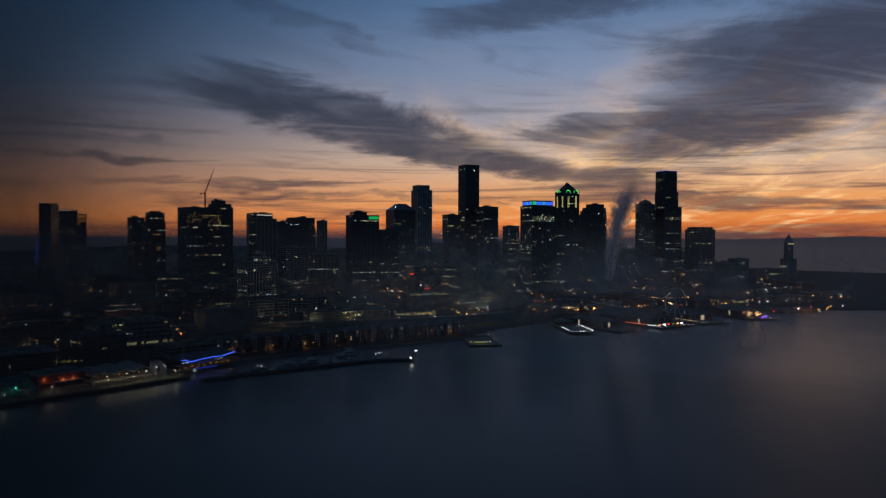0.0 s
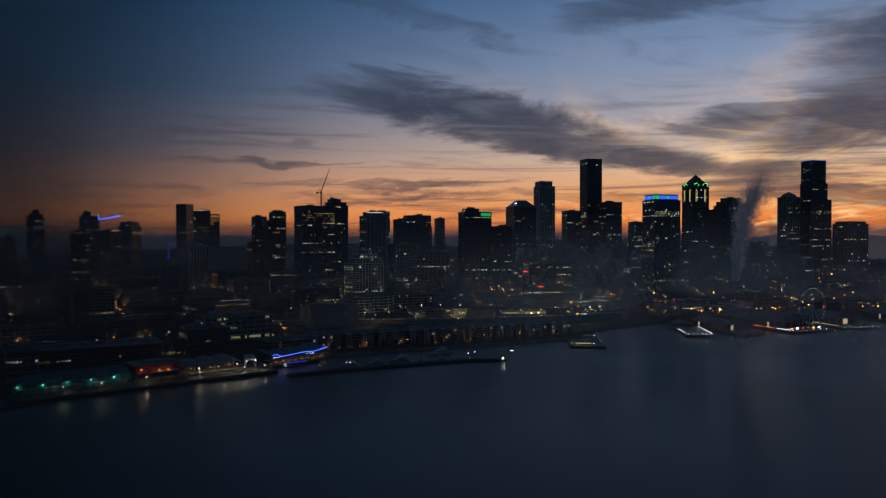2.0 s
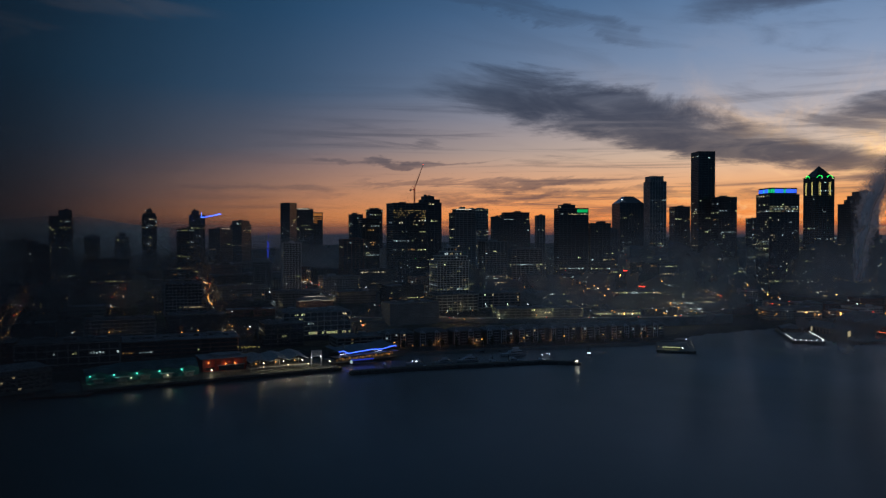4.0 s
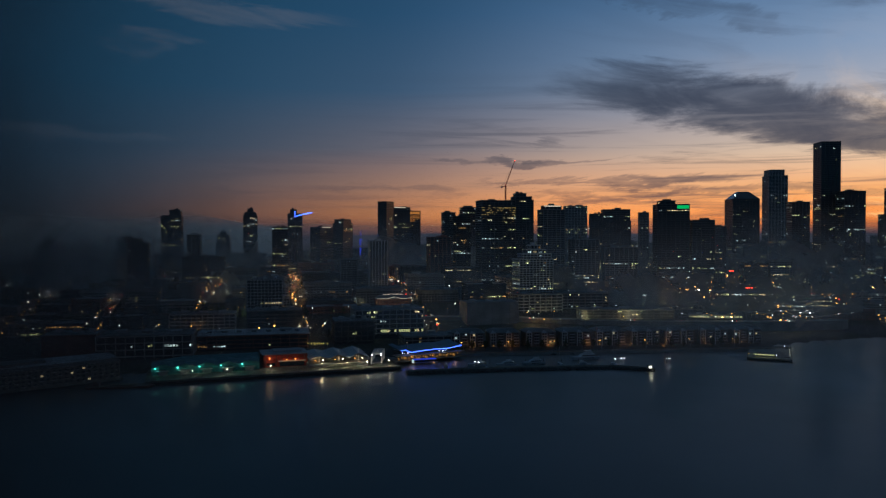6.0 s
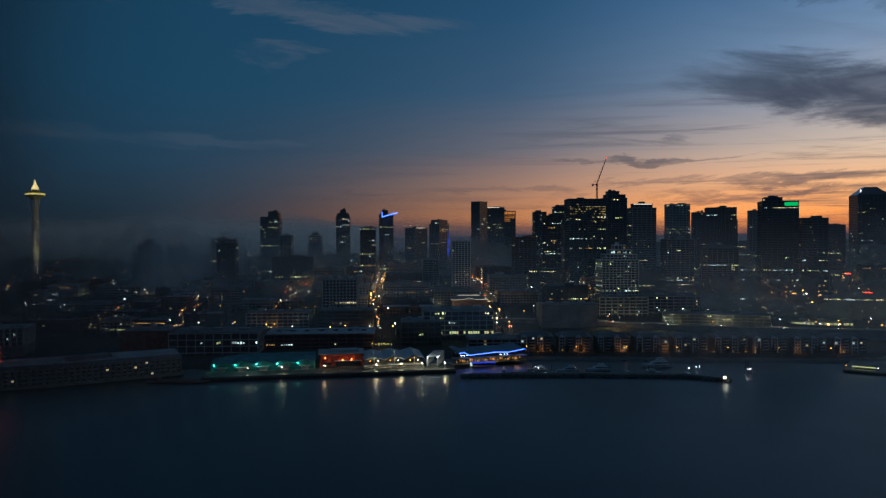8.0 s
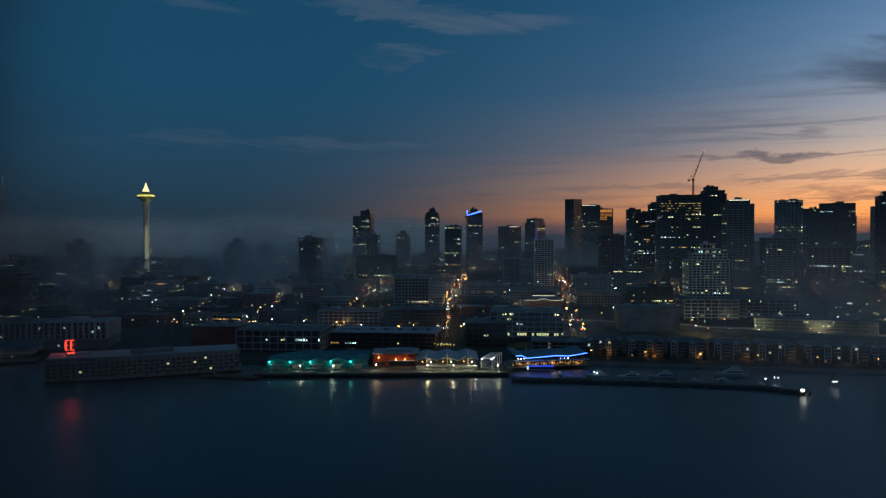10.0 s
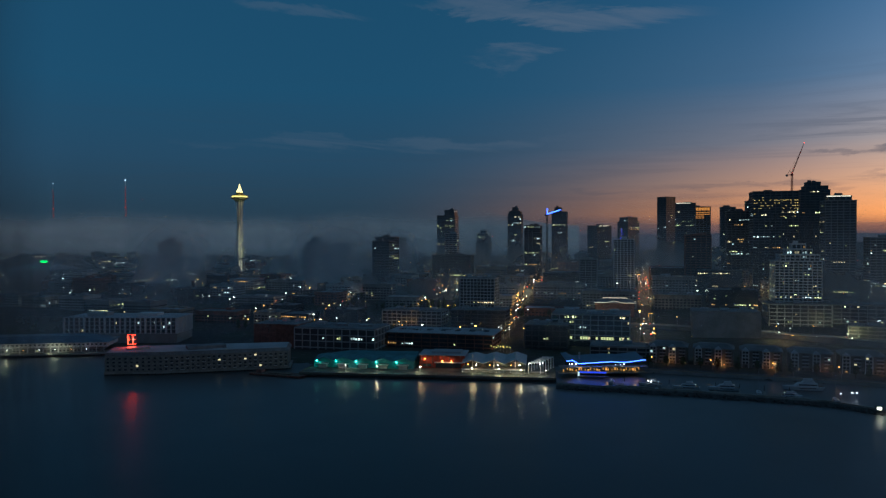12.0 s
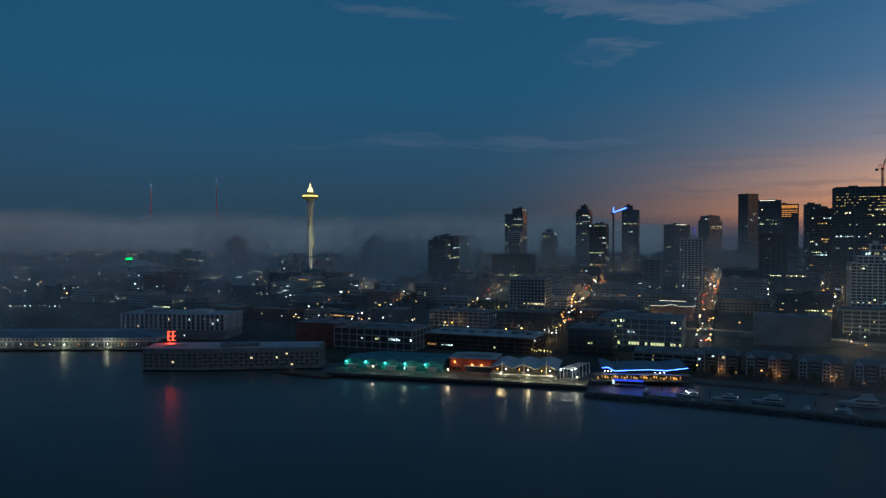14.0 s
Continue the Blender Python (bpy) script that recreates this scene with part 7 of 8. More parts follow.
def tower_crane(label, x, y, base, pivot, tip, mat, lights, back=12.0):
    """A luffing crane: lattice mast, slewing platform, raised jib, counter-jib and A-frame."""
    root = thing("tower_crane", label, "crane", x, y, base)
    hp = pivot - base
    for sx in (-0.9, 0.9):
        for sy in (-0.9, 0.9):
            part("mast_leg", Geo().beam((sx, sy, 0), (sx, sy, hp), 0.34, n=4), mat, root)
    g = Geo()
    n = max(3, int(hp / 2.2))
    for i in range(n):
        z, z2 = hp * i / n, hp * (i + 1) / n
        for a, b in (((-0.9, -0.9), (0.9, -0.9)), ((0.9, -0.9), (0.9, 0.9)), ((0.9, 0.9), (-0.9, 0.9)), ((-0.9, 0.9), (-0.9, -0.9))):
            g.beam((*a, z), (*b, z2), 0.1, n=4)
    part("mast_lattice", g, mat, root)
    t = Vector((tip[0] - x, tip[1] - y, tip[2] - base))
    p = Vector((0, 0, hp))
    d = (t - p)
    L = d.length
    d.normalize()
    flat = Vector((d.x, d.y, 0)).normalized()
    side = Vector((-flat.y, flat.x, 0))
    up = side.cross(d) * -1
    if up.z < 0:
        up = -up
    jib = Geo()
    rails = [p + side * 0.8, p - side * 0.8, p + up * 1.6]
    for q in rails:
        jib.beam(q, t, 0.42, 0.3, 4)
    k = int(L / 2.5)
    for i in range(k):
        f, f2 = i / k, (i + 0.5) / k
        pts = [q + (t - q) * f for q in rails]
        nxt = [q + (t - q) * f2 for q in rails]
        jib.beam(pts[0], nxt[2], 0.16, n=4).beam(pts[1], nxt[2], 0.16, n=4).beam(pts[0], pts[1], 0.16, n=4)
    part("jib", jib, mat, root)
    part("platform", Geo().cbox(0, 0, hp - 0.6, 3.4, 3.4, 1.2), mat, root)
    b = p - flat * back
    part("counter_jib", Geo().beam(p, b, 0.6, n=4), mat, root)
    part("counterweight", Geo().cbox(b.x, b.y, hp - 2.2, 2.4, 2.4, 3.0), CONC, root)
    top = p - flat * (back * 0.45) + Vector((0, 0, back * 0.95))
    part("a_frame", Geo().beam(p + flat * 0.8, top, 0.25, n=4).beam(b, top, 0.25, n=4), mat, root)
    part("pendant", Geo().beam(top, p + d * L * 0.9, 0.08, n=4), STEEL, root)
    part("cab", Geo().cbox(side.x * 1.9, side.y * 1.9, hp - 0.4, 1.8, 1.8, 2.2), GLASS, root)
    for f in lights:
        part("jib_light", Geo().ball(tuple(p + d * L * f + Vector((0, 0, 0.5))), 0.6), BULB_R, root, "red warning light")
    return root, p, d, L


tower_crane("red luffing crane with raised jib on a tower roof", 626, -806, 182, 208, (634.5, -820, 255), CRANER, (0.0, 0.06, 0.97), 7.0)
croot, cp, cd, cl = tower_crane("tower crane with its jib lit blue", 379, -535, 40, 153, (367, -586, 158.5), DARKM, (), 6.0)
part("jib_tube", Geo().beam(cp + Vector((0, 0, 0.9)), cp + cd * cl + Vector((0, 0, 0.9)), 0.75), NEON_B, croot, "blue light tube along the jib")
part("jib_tube", Geo().beam(cp, cp + Vector((0, 0, 10)), 0.5), NEON_B, croot, "blue light tube on the mast head")
# builders' hoist with a vertical blue light strip
root = thing("building_hoist", "tall lattice building hoist with vertical blue light strip", "hoist", 505, -572, 40, 20)
for sx in (-1.1, 1.1):
    for sy in (-1.1, 1.1):
        part("mast_leg", Geo().beam((sx, sy, 0), (sx, sy, 92), 0.2, n=4), STEEL, root)
for k in range(23):
    part("mast_brace", Geo().beam((-1.1, -1.1, k * 4), (1.1, -1.1, k * 4 + 4), 0.12, n=4).beam((-1.1, 1.1, k * 4 + 4), (-1.1, -1.1, k * 4), 0.12, n=4), STEEL, root)
part("light_strip", Geo().box(-0.6, 0.6, -1.5, -1.3, 46, 60).box(-0.6, 0.6, -1.5, -1.3, 63, 76).box(-0.5, 0.5, -1.5, -1.3, 80, 90), glowing("hoist_blue", (0.05, 0.09, 1.0), 0.9, False, 0.0), root, "vertical blue light strip")
part("light_strip", Geo().box(-1.5, -1.3, -0.6, 0.6, 46, 60).box(-1.5, -1.3, -0.6, 0.6, 63, 76), bpy.data.materials["hoist_blue"], root, "vertical blue light strip")


# ---- great wheel and the southern piers ----
def great_wheel(x, y, rot):
    root = thing("ferris_wheel", "tall observation wheel with lit rim and closed cabins", "wheel", x, y, 3.0, rot)
    R, hub = 24.5, 29.0
    for o in (-1.6, 1.6):
        g = Geo()
        for k in range(48):
            a, b = math.tau * k / 48, math.tau * (k + 1) / 48
            g.beam((R * math.cos(a), o, hub + R * math.sin(a)), (R * math.cos(b), o, hub + R * math.sin(b)), 0.22, n=5)
        part("rim", g, WHITE, root)
    for k in range(24):
        a = math.tau * k / 24
        part("spoke", Geo().beam((0, 0, hub), (R * math.cos(a), (-1.6, 1.6)[k % 2], hub + R * math.sin(a)), 0.12, n=4), WHITE, root)
    for k in range(42):
        a = math.tau * (k + 0.5) / 42
        part("rim_lamp", Geo().ball((R * math.cos(a), -1.95, hub + R * math.sin(a)), 0.26), BULB_WF, root, "small rim lamp")
    for k in range(21):
        a = math.tau * k / 21
        cx, cz = (R + 1.6) * math.cos(a), hub + (R + 1.6) * math.sin(a)
        part("cabin", Geo().prism([(cx - 1.0, -1.1), (cx + 1.0, -1.1), (cx + 1.0, 1.1), (cx - 1.0, 1.1)], cz - 1.2, cz + 1.0), GLASS_B, root)
    part("hub", Geo().beam((0, -3, hub), (0, 3, hub), 1.6, n=14), WHITE, root)
    for o in (-5.5, 5.5):
        for sx in (-13, 13):
            part("support_leg", Geo().beam((sx, o, 0), (0, o * 0.45, hub), 0.55, 0.4, 6), WHITE, root)
    part("boarding_deck", Geo().box(-16, 16, -8, 8, 0.01, 1.0), DECK, root)


great_wheel(506, -1594, -51.6)


def pier_shed(label, x, y, rot, L, depth, h, roof, edge=None, front=None, seed=1):
    """A finger pier with a long gabled transit shed and strings of lights."""
    root = pier_deck(label, x, y, rot, 0, L, 0, depth, 3.0, 7.0, 2, "finger piers")
    part("shed", Geo().box(6, L - 6, 34, depth - 6, 3.0, 3 + h), WOOD, root)
    part("shed_roof", Geo().prism([(5, 33), (L - 5, 33), (L - 5, depth - 5), (5, depth - 5)], 3 + h, 3 + h + L * 0.14, [(L / 2 - 0.5, 35), (L / 2 + 0.5, 35), (L / 2 + 0.5, depth - 7), (L / 2 - 0.5, depth - 7)]), roof, root)
    rng = random.Random(seed)
    for i in range(int((depth - 46) / 6)):
        for s in (5.95, L - 6.03):
            part("shed_window", Geo().box(s, s + 0.08, 38 + i * 6, 41 + i * 6, 4.4, 3 + h - 1), rng.choice([GLASS] * 16 + [LIT_W]), root)
    for i in range(4):
        part("shed_window", Geo().box(9 + i * (L - 18) / 4, 9 + (i + 0.7) * (L - 18) / 4, 33.86, 33.98, 4.2, 3 + h - 0.6), rng.choice([GLASS] * 9 + [LIT_W]), root)
    if front:
        for i in range(7):
            part("edge_lamp", Geo().ball((2 + (L - 4) * i / 6, 0.6, 4.2), 0.3), front, root, "pier edge lamp")
            part("lamp_post", Geo().beam((2 + (L - 4) * i / 6, 0.6, 3), (2 + (L - 4) * i / 6, 0.6, 4.1), 0.08, n=4), STEEL, root)
    if edge:
        part("edge_light", Geo().beam((0.6, 1, 5.2), (0.6, 26, 5.2), 0.3, n=5), edge, root, "bright line of lights")
        part("edge_light", Geo().beam((L - 0.6, 1, 5.2), (L - 0.6, 26, 5.2), 0.3, n=5), edge, root, "bright line of lights")
        for s in (0.6, L - 0.6):
            part("light_rail", Geo().beam((s, 1, 3), (s, 1, 5), 0.1, n=4).beam((s, 26, 3), (s, 26, 5), 0.1, n=4), STEEL, root)
    railing(root, [(0.4, 30), (0.4, 0.4), (L - 0.4, 0.4), (L - 0.4, 30)], 3.0)
    return root


edge_white = glowing("pier_edge_lights", (0.95, 1.0, 0.92), 2.6, True, 0.0)
edge_red = glowing("pier_edge_red", (1.0, 0.16, 0.04), 2.2, True, 0.2)
def lit_deck():
    """Bare finger pier whose outer end is outlined by lamps on three sides."""
    L, depth = 34.0, 118.0
    root = pier_deck("dark finger pier outlined in white lights at its end", 370, -1424, -80, 0, L, 0, depth, 3.0, 7.0, 2, "finger piers")
    for s, far in ((0.6, 46), (L - 0.6, 80)):
        part("edge_light", Geo().beam((s, 5, 5.2), (s, far, 5.2), 0.28, n=5), edge_white, root, "bright line of lights")
        part("light_rail", Geo().beam((s, 5, 3), (s, 5, 5), 0.1, n=4).beam((s, far, 3), (s, far, 5), 0.1, n=4), STEEL, root)
    for i in range(6):
        x = 3 + (L - 6) * i / 5
        part("edge_lamp", Geo().ball((x, 0.6, 4.8), 0.38), BULB_W, root, "pier edge lamp")
        part("lamp_post", Geo().beam((x, 0.6, 3), (x, 0.6, 4.6), 0.08, n=4), STEEL, root)
    railing(root, [(0.4, 60), (0.4, 0.4), (L - 0.4, 0.4), (L - 0.4, 60)], 3.0)
    part("pavilion", Geo().prism([(4, 88), (29, 88), (29, 114), (4, 114)], 3.0, 7.5), WOOD, root)
    part("pavilion_roof", Geo().prism([(3, 87), (30, 87), (30, 115), (3, 115)], 7.5, 11.5, [(16, 90), (17, 90), (17, 112), (16, 112)]), ROOF, root)


lit_deck()
pier_shed("long dark finger pier with gabled sheds", 395, -1490, -56, 40, 110, 8, ROOF, None, None, 3)
p = pier_shed("finger pier with amusement lights under the wheel", 441, -1559, -51.6, 76, 150, 9, ROOF, None, BULB_W, 5)
part("edge_light", Geo().beam((0.6, 30, 5), (0.6, 66, 5), 0.32, n=5), edge_red, p, "red and orange string of lights")
part("edge_light", Geo().beam((0.6, 4, 5), (0.6, 26, 5), 0.35, n=5), edge_white, p, "white line of lights")
for i, m in enumerate((BULB_O, BULB_W, BULB_R, LIT_Y, BULB_O, BULB_W)):
    part("kiosk", Geo().cbox(12 + i * 10, 14, 3.0, 5, 4, 3.2), (REDW, WHITE, TEALW)[i % 3], p)
    part("kiosk_light", Geo().cbox(12 + i * 10, 11.8, 5.0, 4, 0.25, 0.8), m, p, "lit kiosk front")
p = pier_shed("finger pier with lit restaurant sheds", 506, -1634, -62, 58, 130, 9, ROOF, None, BULB_W, 6)
part("edge_light", Geo().beam((0.6, 10, 5), (0.6, 60, 5), 0.35, n=5), LIT_W, p, "warm line of lights")
pier_shed("far finger pier with sheds", 580, -1735, -66, 52, 110, 9, ROOF, None, BULB_W, 7)


def ferry(x, y, rot):
    root = thing("ferry", "passenger ferry with orange and violet lights", "ferry", x, y, 0, rot)
    part("hull", Geo().prism([(-24, -5), (18, -5), (26, 0), (18, 5), (-24, 5)], -0.5, 3.0, [(-25, -5.6), (19, -5.6), (28, 0), (19, 5.6), (-25, 5.6)]), HULLD, root)
    part("saloon", Geo().box(-21, 14, -4.8, 4.8, 3.0, 6.0), HULL, root)
    part("upper_deck", Geo().box(-16, 8, -4.2, 4.2, 6.0, 8.6), HULL, root)
    part("bridge", Geo().box(2, 8, -3, 3, 8.6, 10.8), GLASS, root)
    violet = glowing("violet_strip", (0.28, 0.10, 1.0), 4.0, True, 0.0)
    part("light_strip", Geo().beam((-23, -5.9, 3.3), (19, -5.9, 3.3), 0.4).beam((19, -5.9, 3.3), (28, 0, 3.3), 0.4), violet, root, "violet light strip")
    for i in range(9):
        part("window", Geo().box(-19 + i * 3.6, -16.8 + i * 3.6, -4.93, -4.81, 3.9, 5.2), LIT_O, root)
    part("funnel", Geo().beam((-12, 0, 8.6), (-12.5, 0, 12), 1.1, 0.9, 8), REDW, root)


ferry(622, -1760, -30)
for x, y, m in ((606, -1746, BULB_O), (612, -1742, BULB_O), (600, -1752, BULB_O), (650, -1790, BULB_R), (690, -1880, BULB_O), (705, -1900, BULB_O), (720, -1860, BULB_O), (735, -1915, BULB_O), (745, -1890, BULB_R), (760, -1930, BULB_O), (700, -1850, BULB_W), (780, -1960, BULB_W)):
    root = thing("quay_lamp", "bright lamp post on the southern quay", "lamp", x, y, 2.8, 0, "quay lamps to the south")
    part("pole", Geo().beam((0, 0, -4), (0, 0, 7), 0.14, 0.09, 5), STEEL, root)
    part("lamp_head", Geo().ball((0, 0, 7.3), 0.85), m, root, "glowing lamp head")
lamp(606, -1750, 9, 7000, (1.0, 0.4, 0.1))
lamp(715, -1880, 14, 9000, (1.0, 0.45, 0.12))
block("low ferry terminal building with orange lights", 745, -1860, 90, 40, 12, -65, TAN, 0.3)
block("pale quayside building with blank wall", 712, -1520, 46, 30, 15, -60, WHITE, 0.02)
block("long low market building on the slope", 640, -1330, 80, 30, 16, -60, BRICK, 0.12)
lamp(690, -1500, 12, 5000, (1.0, 0.6, 0.15))
# rooftop signs glowing red far down the slope
for x, y, z, w, m in ((760, -1158, 62, 8, BULB_R), (742, -1190, 36, 11, BULB_R)):
    root = thing("roof_sign", "glowing red roof sign of plain bars", "sign", x, y, z, -58)
    part("bar", Geo().box(-w / 2, w / 2, -0.2, 0.2, 0, 1.4), m, root)
    part("frame", Geo().box(-w / 2, w / 2, 0.25, 0.5, -22, 1.0), DARKM, root)


# ---- sports arena, steam, trees ----
def arena():
    root = thing("arena", "broad arena with low tent-like pale roof", "arena", -353, 178, ground_z(-353, 178) - 2, 0)
    part("walls", Geo().prism([(-55, -55), (55, -55), (55, 55), (-55, 55)], 0, 12), GLASS, root)
    g = Geo()
    n = 10
    for j in range(n + 1):
        for i in range(n + 1):
            u, v = i / n * 2 - 1, j / n * 2 - 1
            r = max(abs(u), abs(v))
            g.v.append((u * 62, v * 62, 34 - 22 * r ** 0.8 + 3 * min(abs(u), abs(v))))
    g.f = [(j * (n + 1) + i, j * (n + 1) + i + 1, (j + 1) * (n + 1) + i + 1, (j + 1) * (n + 1) + i) for j in range(n) for i in range(n)]
    part("roof", g, ROOFP, root)
    part("sign", Geo().box(-6, 6, -31, -30.6, 28, 32), BULB_G, root, "glowing green sign panel")
    part("sign_frame", Geo().box(-6.5, 6.5, -30.5, -30, 22, 32.5), DARKM, root)
    FOOT.append((-353, 178, 70))


arena()


def steam_material():
    """Steam that thins out from the axis of the plume to its ragged edge."""
    mat = bpy.data.materials.new("rising_steam")
    mat.use_nodes = True
    n = Nodes(mat.node_tree)
    n.tree.nodes.clear()
    coord = n.add("ShaderNodeTexCoord")
    pos = coord.outputs["Object"]
    uv = n.split(coord.outputs["UV"])
    billow = n.noise(pos, 0.06, 5.0, 0.6, 0.8)
    across = n.m("ADD", n.m("ABSOLUTE", n.m("SUBTRACT", n.m("MULTIPLY", uv[0], 2.0), 1.0)), n.m("MULTIPLY", n.m("SUBTRACT", billow, 0.5), 1.7))
    a = n.m("MULTIPLY", n.m("MULTIPLY", n.step(across, 0.92, 0.1), n.step(uv[1], 1.0, 0.66)), n.step(uv[1], 0.0, 0.05))
    d = n.add("ShaderNodeBsdfDiffuse")
    d.inputs[0].default_value = (0.92, 0.92, 0.93, 1)
    s = n.add("ShaderNodeBsdfTranslucent")
    s.inputs[0].default_value = (0.92, 0.92, 0.93, 1)
    both = n.add("ShaderNodeMixShader")
    both.inputs[0].default_value = 0.85
    n.tree.links.new(d.outputs[0], both.inputs[1])
    n.tree.links.new(s.outputs[0], both.inputs[2])
    x = n.add("ShaderNodeMixShader")
    n.put(x.inputs[0], n.m("MULTIPLY", a, 0.88))
    n.tree.links.new(n.add("ShaderNodeBsdfTransparent").outputs[0], x.inputs[1])
    n.tree.links.new(both.outputs[0], x.inputs[2])
    n.tree.links.new(x.outputs[0], n.add("ShaderNodeOutputMaterial").inputs[0])
    return mat


def steam_plume():
    """A soft column: layers through one bent axis, turned about it."""
    path = [(582, -1506, 60, 10), (582, -1509, 85, 13), (580, -1510, 110, 17), (582, -1516, 135, 22), (579, -1519, 160, 27), (580, -1529, 185, 32), (576, -1536, 210, 36), (575, -1549, 245, 39)]
    root = thing("steam_plume", "pale column of steam rising from a roof vent", "steam", 0, 0, 0)
    mat = steam_material()
    for turn in (5, 50, 95, 140):
        c, k = math.cos(radians(turn)), math.sin(radians(turn))
        g, uv = Geo(), []
        for j, (x, y, z, r) in enumerate(path):
            for u in (-1, 1):
                g.v.append((x + c * r * u, y + k * r * u, z))
                uv.append(((u + 1) / 2, j / (len(path) - 1)))
        g.f = [(2 * j, 2 * j + 1, 2 * j + 3, 2 * j + 2) for j in range(len(path) - 1)]
        me = g.mesh("billow", mat)
        layer = me.uv_layers.new(name="plume")
        for loop in me.loops:
            layer.data[loop.index].uv = uv[loop.vertex_index]
        part("billow", me, mat, root)


steam_plume()


def tree_proto(label, seed, conifer):
    rng = random.Random(seed)
    root = thing("tree", label, "tree", 0, 0, -200, 0, "trees of the waterfront and parks")
    trunk = Geo().beam((0, 0, 0), (0.2, 0.1, 5), 0.32, 0.2, 6)
    for k in range(6):
        a = rng.uniform(0, math.tau)
        trunk.beam((0.1, 0, 2.5 + k * 0.5), (2.2 * math.cos(a), 2.2 * math.sin(a), 5.0 + k * 0.6), 0.12, 0.05, 4)
    part("trunk", trunk, BARK, root)
    g = Geo()
    for k in range(420):
        if conifer:
            z = rng.uniform(1.5, 12)
            r = (12.4 - z) * 0.3 * rng.random() ** 0.5
        else:
            z = rng.uniform(3, 9.5)
            r = 3.4 * math.sqrt(max(0.05, 1 - ((z - 6.2) / 3.5) ** 2)) * rng.random() ** 0.4 * (0.75 + 0.5 * noise.noise((z, k % 7, seed)))
        a = rng.uniform(0, math.tau)
        c = Vector((r * math.cos(a), r * math.sin(a), z))
        u = Vector((rng.uniform(-1, 1), rng.uniform(-1, 1), rng.uniform(-0.5, 0.5))).normalized() * rng.uniform(0.3, 0.55)
        v = u.orthogonal().normalized() * rng.uniform(0.25, 0.5)
        g.quad(tuple(c - u), tuple(c - v), tuple(c + u), tuple(c + v))
    part("crown", g, LEAF, root)
    return root


TREES = [tree_proto("dark leafy street tree with uneven crown", 1, False), tree_proto("dark pointed evergreen tree in park ground", 2, True), tree_proto("small dark leafy tree beside a street", 3, False)]
trng = random.Random(31)
for i in range(150):
    if i < 22:
        x, y = world_of(104, -1046, -49.5, 6 + i * 14 + trng.uniform(-3, 3), 11.5)
    elif i < 36:
        x, y = 80 + trng.uniform(-28, 28), -690 + trng.uniform(-22, 22)
    elif i < 54:
        a = trng.uniform(0, math.tau)
        x, y = 45 * math.cos(a) + trng.uniform(-16, 16), 45 * math.sin(a) + trng.uniform(-16, 16)
    elif i < 90:
        x, y = in_frame(trng.choice((-225, -118, 0, 154)) + trng.choice((-8.5, 8.5)), trng.uniform(80, 500))
    else:
        x, y = in_frame(trng.uniform(-330, 150), trng.choice((56, 63, 160, 170)) + trng.uniform(-2, 2))
    copy_thing(trng.choice(TREES), pose(*on_ground(x, y, 0.4 if i < 22 else -0.1), 0, 0, trng.uniform(0, 360)) )
for proto in TREES + CARS + [OR, WH]:
    for ob in [*proto.children_recursive, proto]:
        bpy.data.objects.remove(ob)
fill_grid(random.Random(5), in_frame, GRID, STREETS, AVENUES, lambda x, y: (9, 20) if x < 250 or inland(x, y) < 260 else (14, 32), "low city buildings on the slope", 0.9)


def in_downtown(s, q):
    return 480 + 0.5 * s + 0.866 * q, -1290 - 0.866 * s + 0.5 * q


fill_grid(random.Random(9), in_downtown, DT, [-60, 40, 140, 240, 340, 440, 540, 640, 740, 840, 940], [40, 130, 220, 310, 400], lambda x, y: (9, 19) if inland(x, y) < 290 else (18, 46), "downtown blocks below the towers", 0.9)
far_fill(random.Random(13), in_downtown, DT, [-160, -60, 40, 140, 240, 340, 440, 540, 640, 740, 840, 940, 1040], [490, 590, 700, 820, 960, 1100], (20, 60), 0.8, "low downtown blocks behind the towers")
far_fill(random.Random(14), in_frame, GRID, [-500, -400, -300, -200, -100, 0, 100, 200, 300, 400, 500], [930, 1040, 1150, 1270], (12, 40), 0.8, "low blocks behind the uptown towers")


def in_north(s, q):
    return s, q


far_fill(random.Random(11), in_north, 0.0, [-700, -610, -520, -430, -340, -250, -160, -70, 60, 150, 240, 330], [60, 160, 260, 360, 460, 560, 660, 760], (8, 20), 0.8, "low houses and flats on the northern slope")


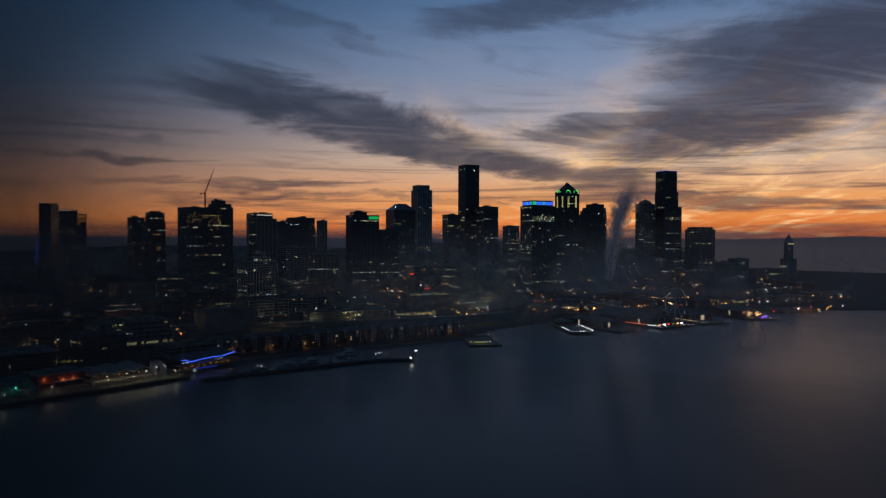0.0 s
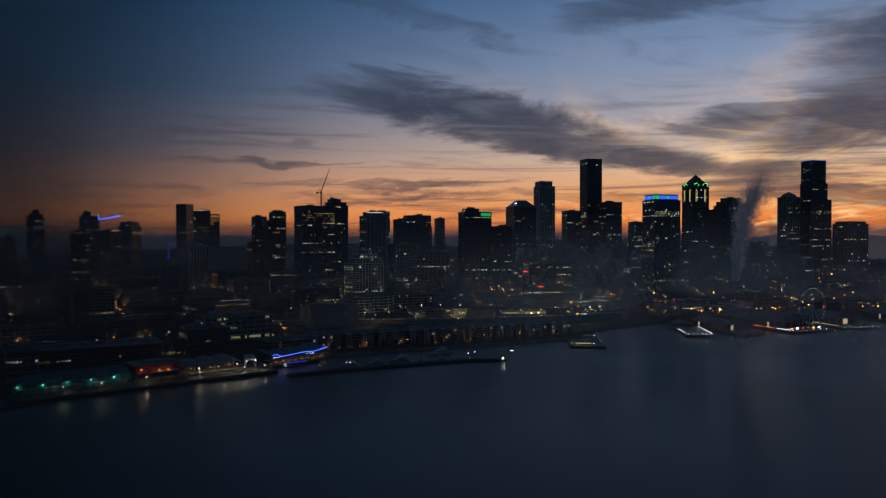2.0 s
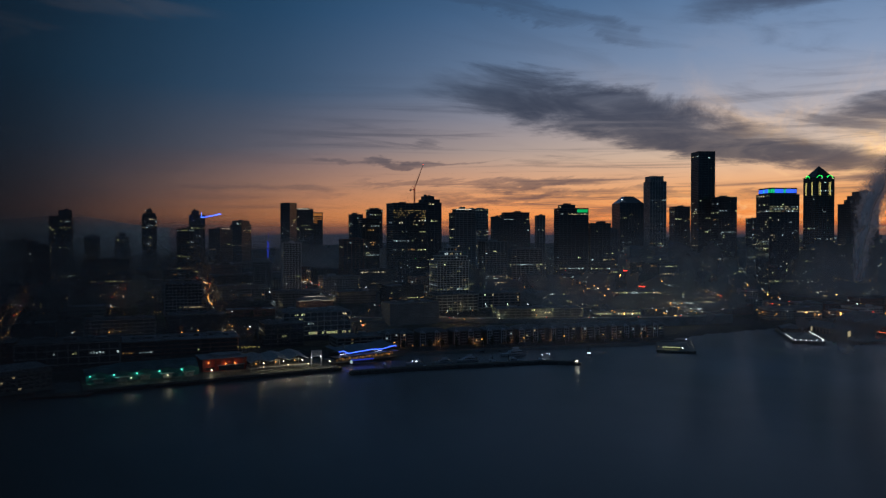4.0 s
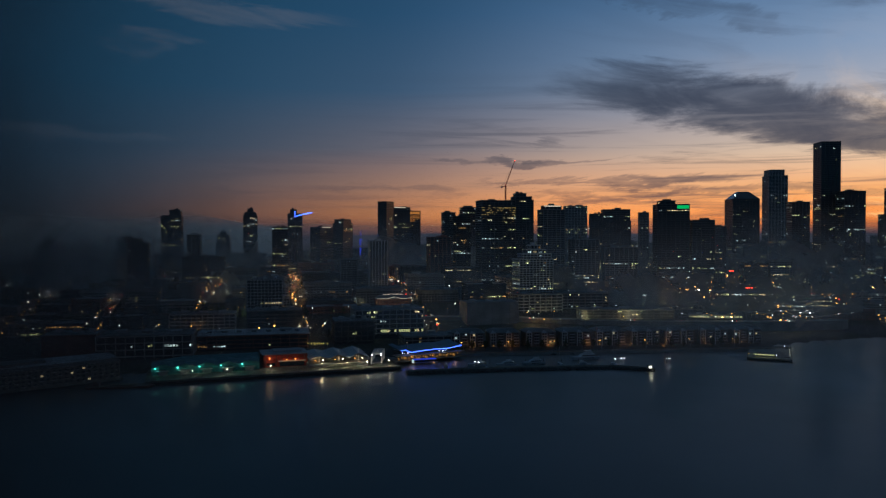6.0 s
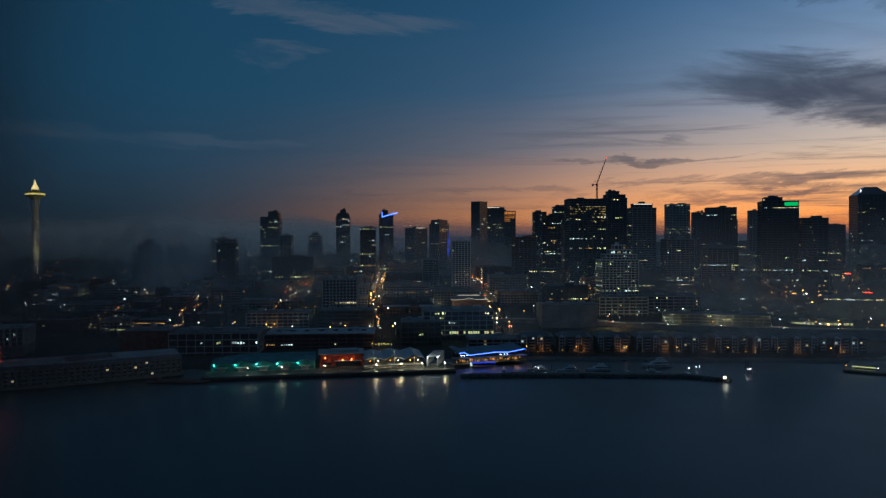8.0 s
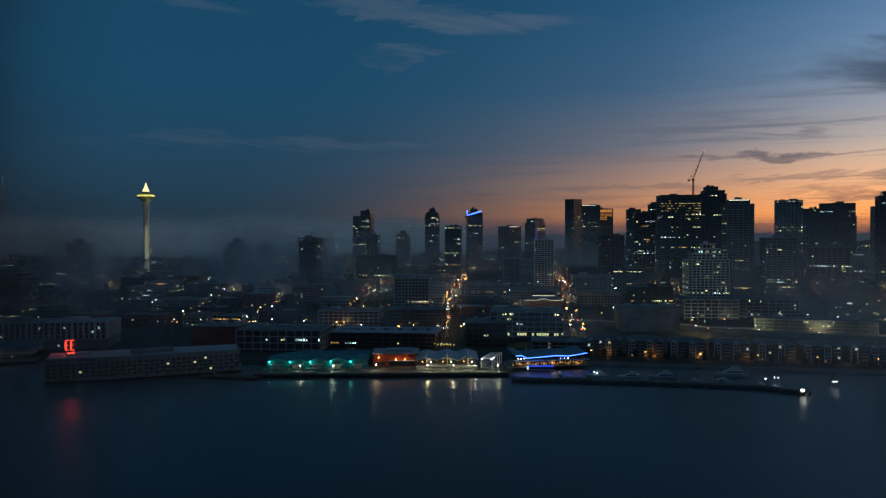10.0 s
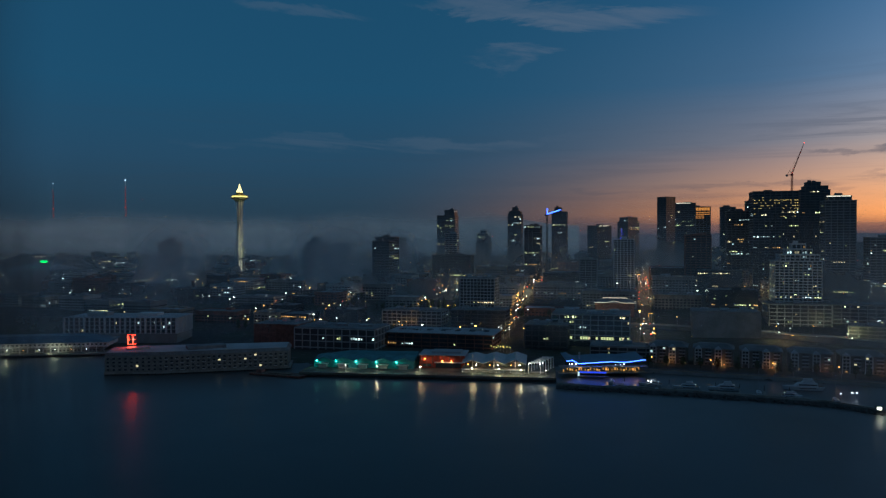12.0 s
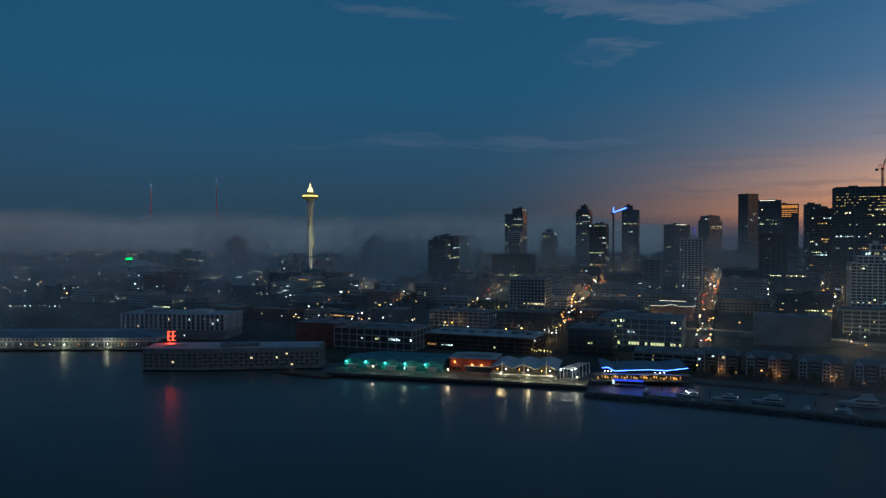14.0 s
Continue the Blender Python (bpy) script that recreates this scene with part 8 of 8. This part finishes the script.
# far street lamps over the slopes, too small and many to tell apart
frng = random.Random(55)
poles, heads_o, heads_w, heads_r = Geo(), Geo(), Geo(), Geo()
for i in range(1230):
    if i < 600:
        s, q = frng.uniform(-950, 520), frng.choice(AVENUES) + frng.uniform(-7, 7)
        if frng.random() < 0.4:
            s, q = frng.choice(STREETS) + frng.choice((-7, 7)), frng.uniform(60, 930)
        x, y = in_frame(s, q)
    elif i < 900:
        x, y = frng.uniform(-700, 300), frng.uniform(-300, 800)
    else:
        if frng.random() < 0.5:
            x, y = in_downtown(frng.uniform(-80, 900), frng.choice((40, 130, 220, 310)) + frng.choice((-6, 6)))
        else:
            x, y = in_downtown(frng.choice((-60, 40, 140, 240, 340, 440, 540, 640)) + frng.choice((-6, 6)), frng.uniform(20, 420))
    if inland(x, y) < 30 or not free(x, y, -6.0):
        continue
    z = ground_z(x, y)
    h = frng.uniform(7, 13)
    poles.beam((x, y, z), (x, y, z + h), 0.14, 0.1, 4)
    (frng.choice((heads_o, heads_w, heads_w, heads_w) * 5 + (heads_r,)) if i < 900 else frng.choice((heads_o, heads_o, heads_w) * 6 + (heads_r,))).ball((x, y, z + h + 0.3), frng.uniform(0.5, 0.9) * (1.0 if i < 900 else 1.35), 5, 0.75)
# lamps, signals and tail lights in file up the climbing streets
for s in (-318, -225, -118, 0, 154):
    for i in range(34):
        x, y = in_frame(s + frng.choice((-6.5, 6.5, -3, 3)), 64 + 18 * i + frng.uniform(-5, 5))
        z = ground_z(x, y)
        h = frng.choice((6.0, 9.0, 10.0))
        poles.beam((x, y, z), (x, y, z + h), 0.14, 0.1, 4)
        frng.choice((heads_o, heads_o, heads_o, heads_o, heads_w, heads_r)).ball((x, y, z + h + 0.3), frng.uniform(0.45, 0.9), 5, 0.75)
for i in range(12):
    x, y = -488 + 71 * i / 11, -383 - 44 * i / 11
    z = ground_z(x, y)
    poles.beam((x, y, z), (x, y, z + 6), 0.14, 0.1, 4)
    heads_w.ball((x, y, z + 6.3), 0.55, 5, 0.7)
root = thing("far_street_lamps", "scattered far street lamps over the slopes", "lamps", 0, 0, 0, kind="stuff")
part("poles", poles, STEEL, root, kind="stuff")
part("lamp_heads", heads_o, BULB_OF, root, kind="stuff")
part("lamp_heads", heads_w, BULB_WF, root, kind="stuff")
part("lamp_heads", heads_r, BULB_R, root, kind="stuff")
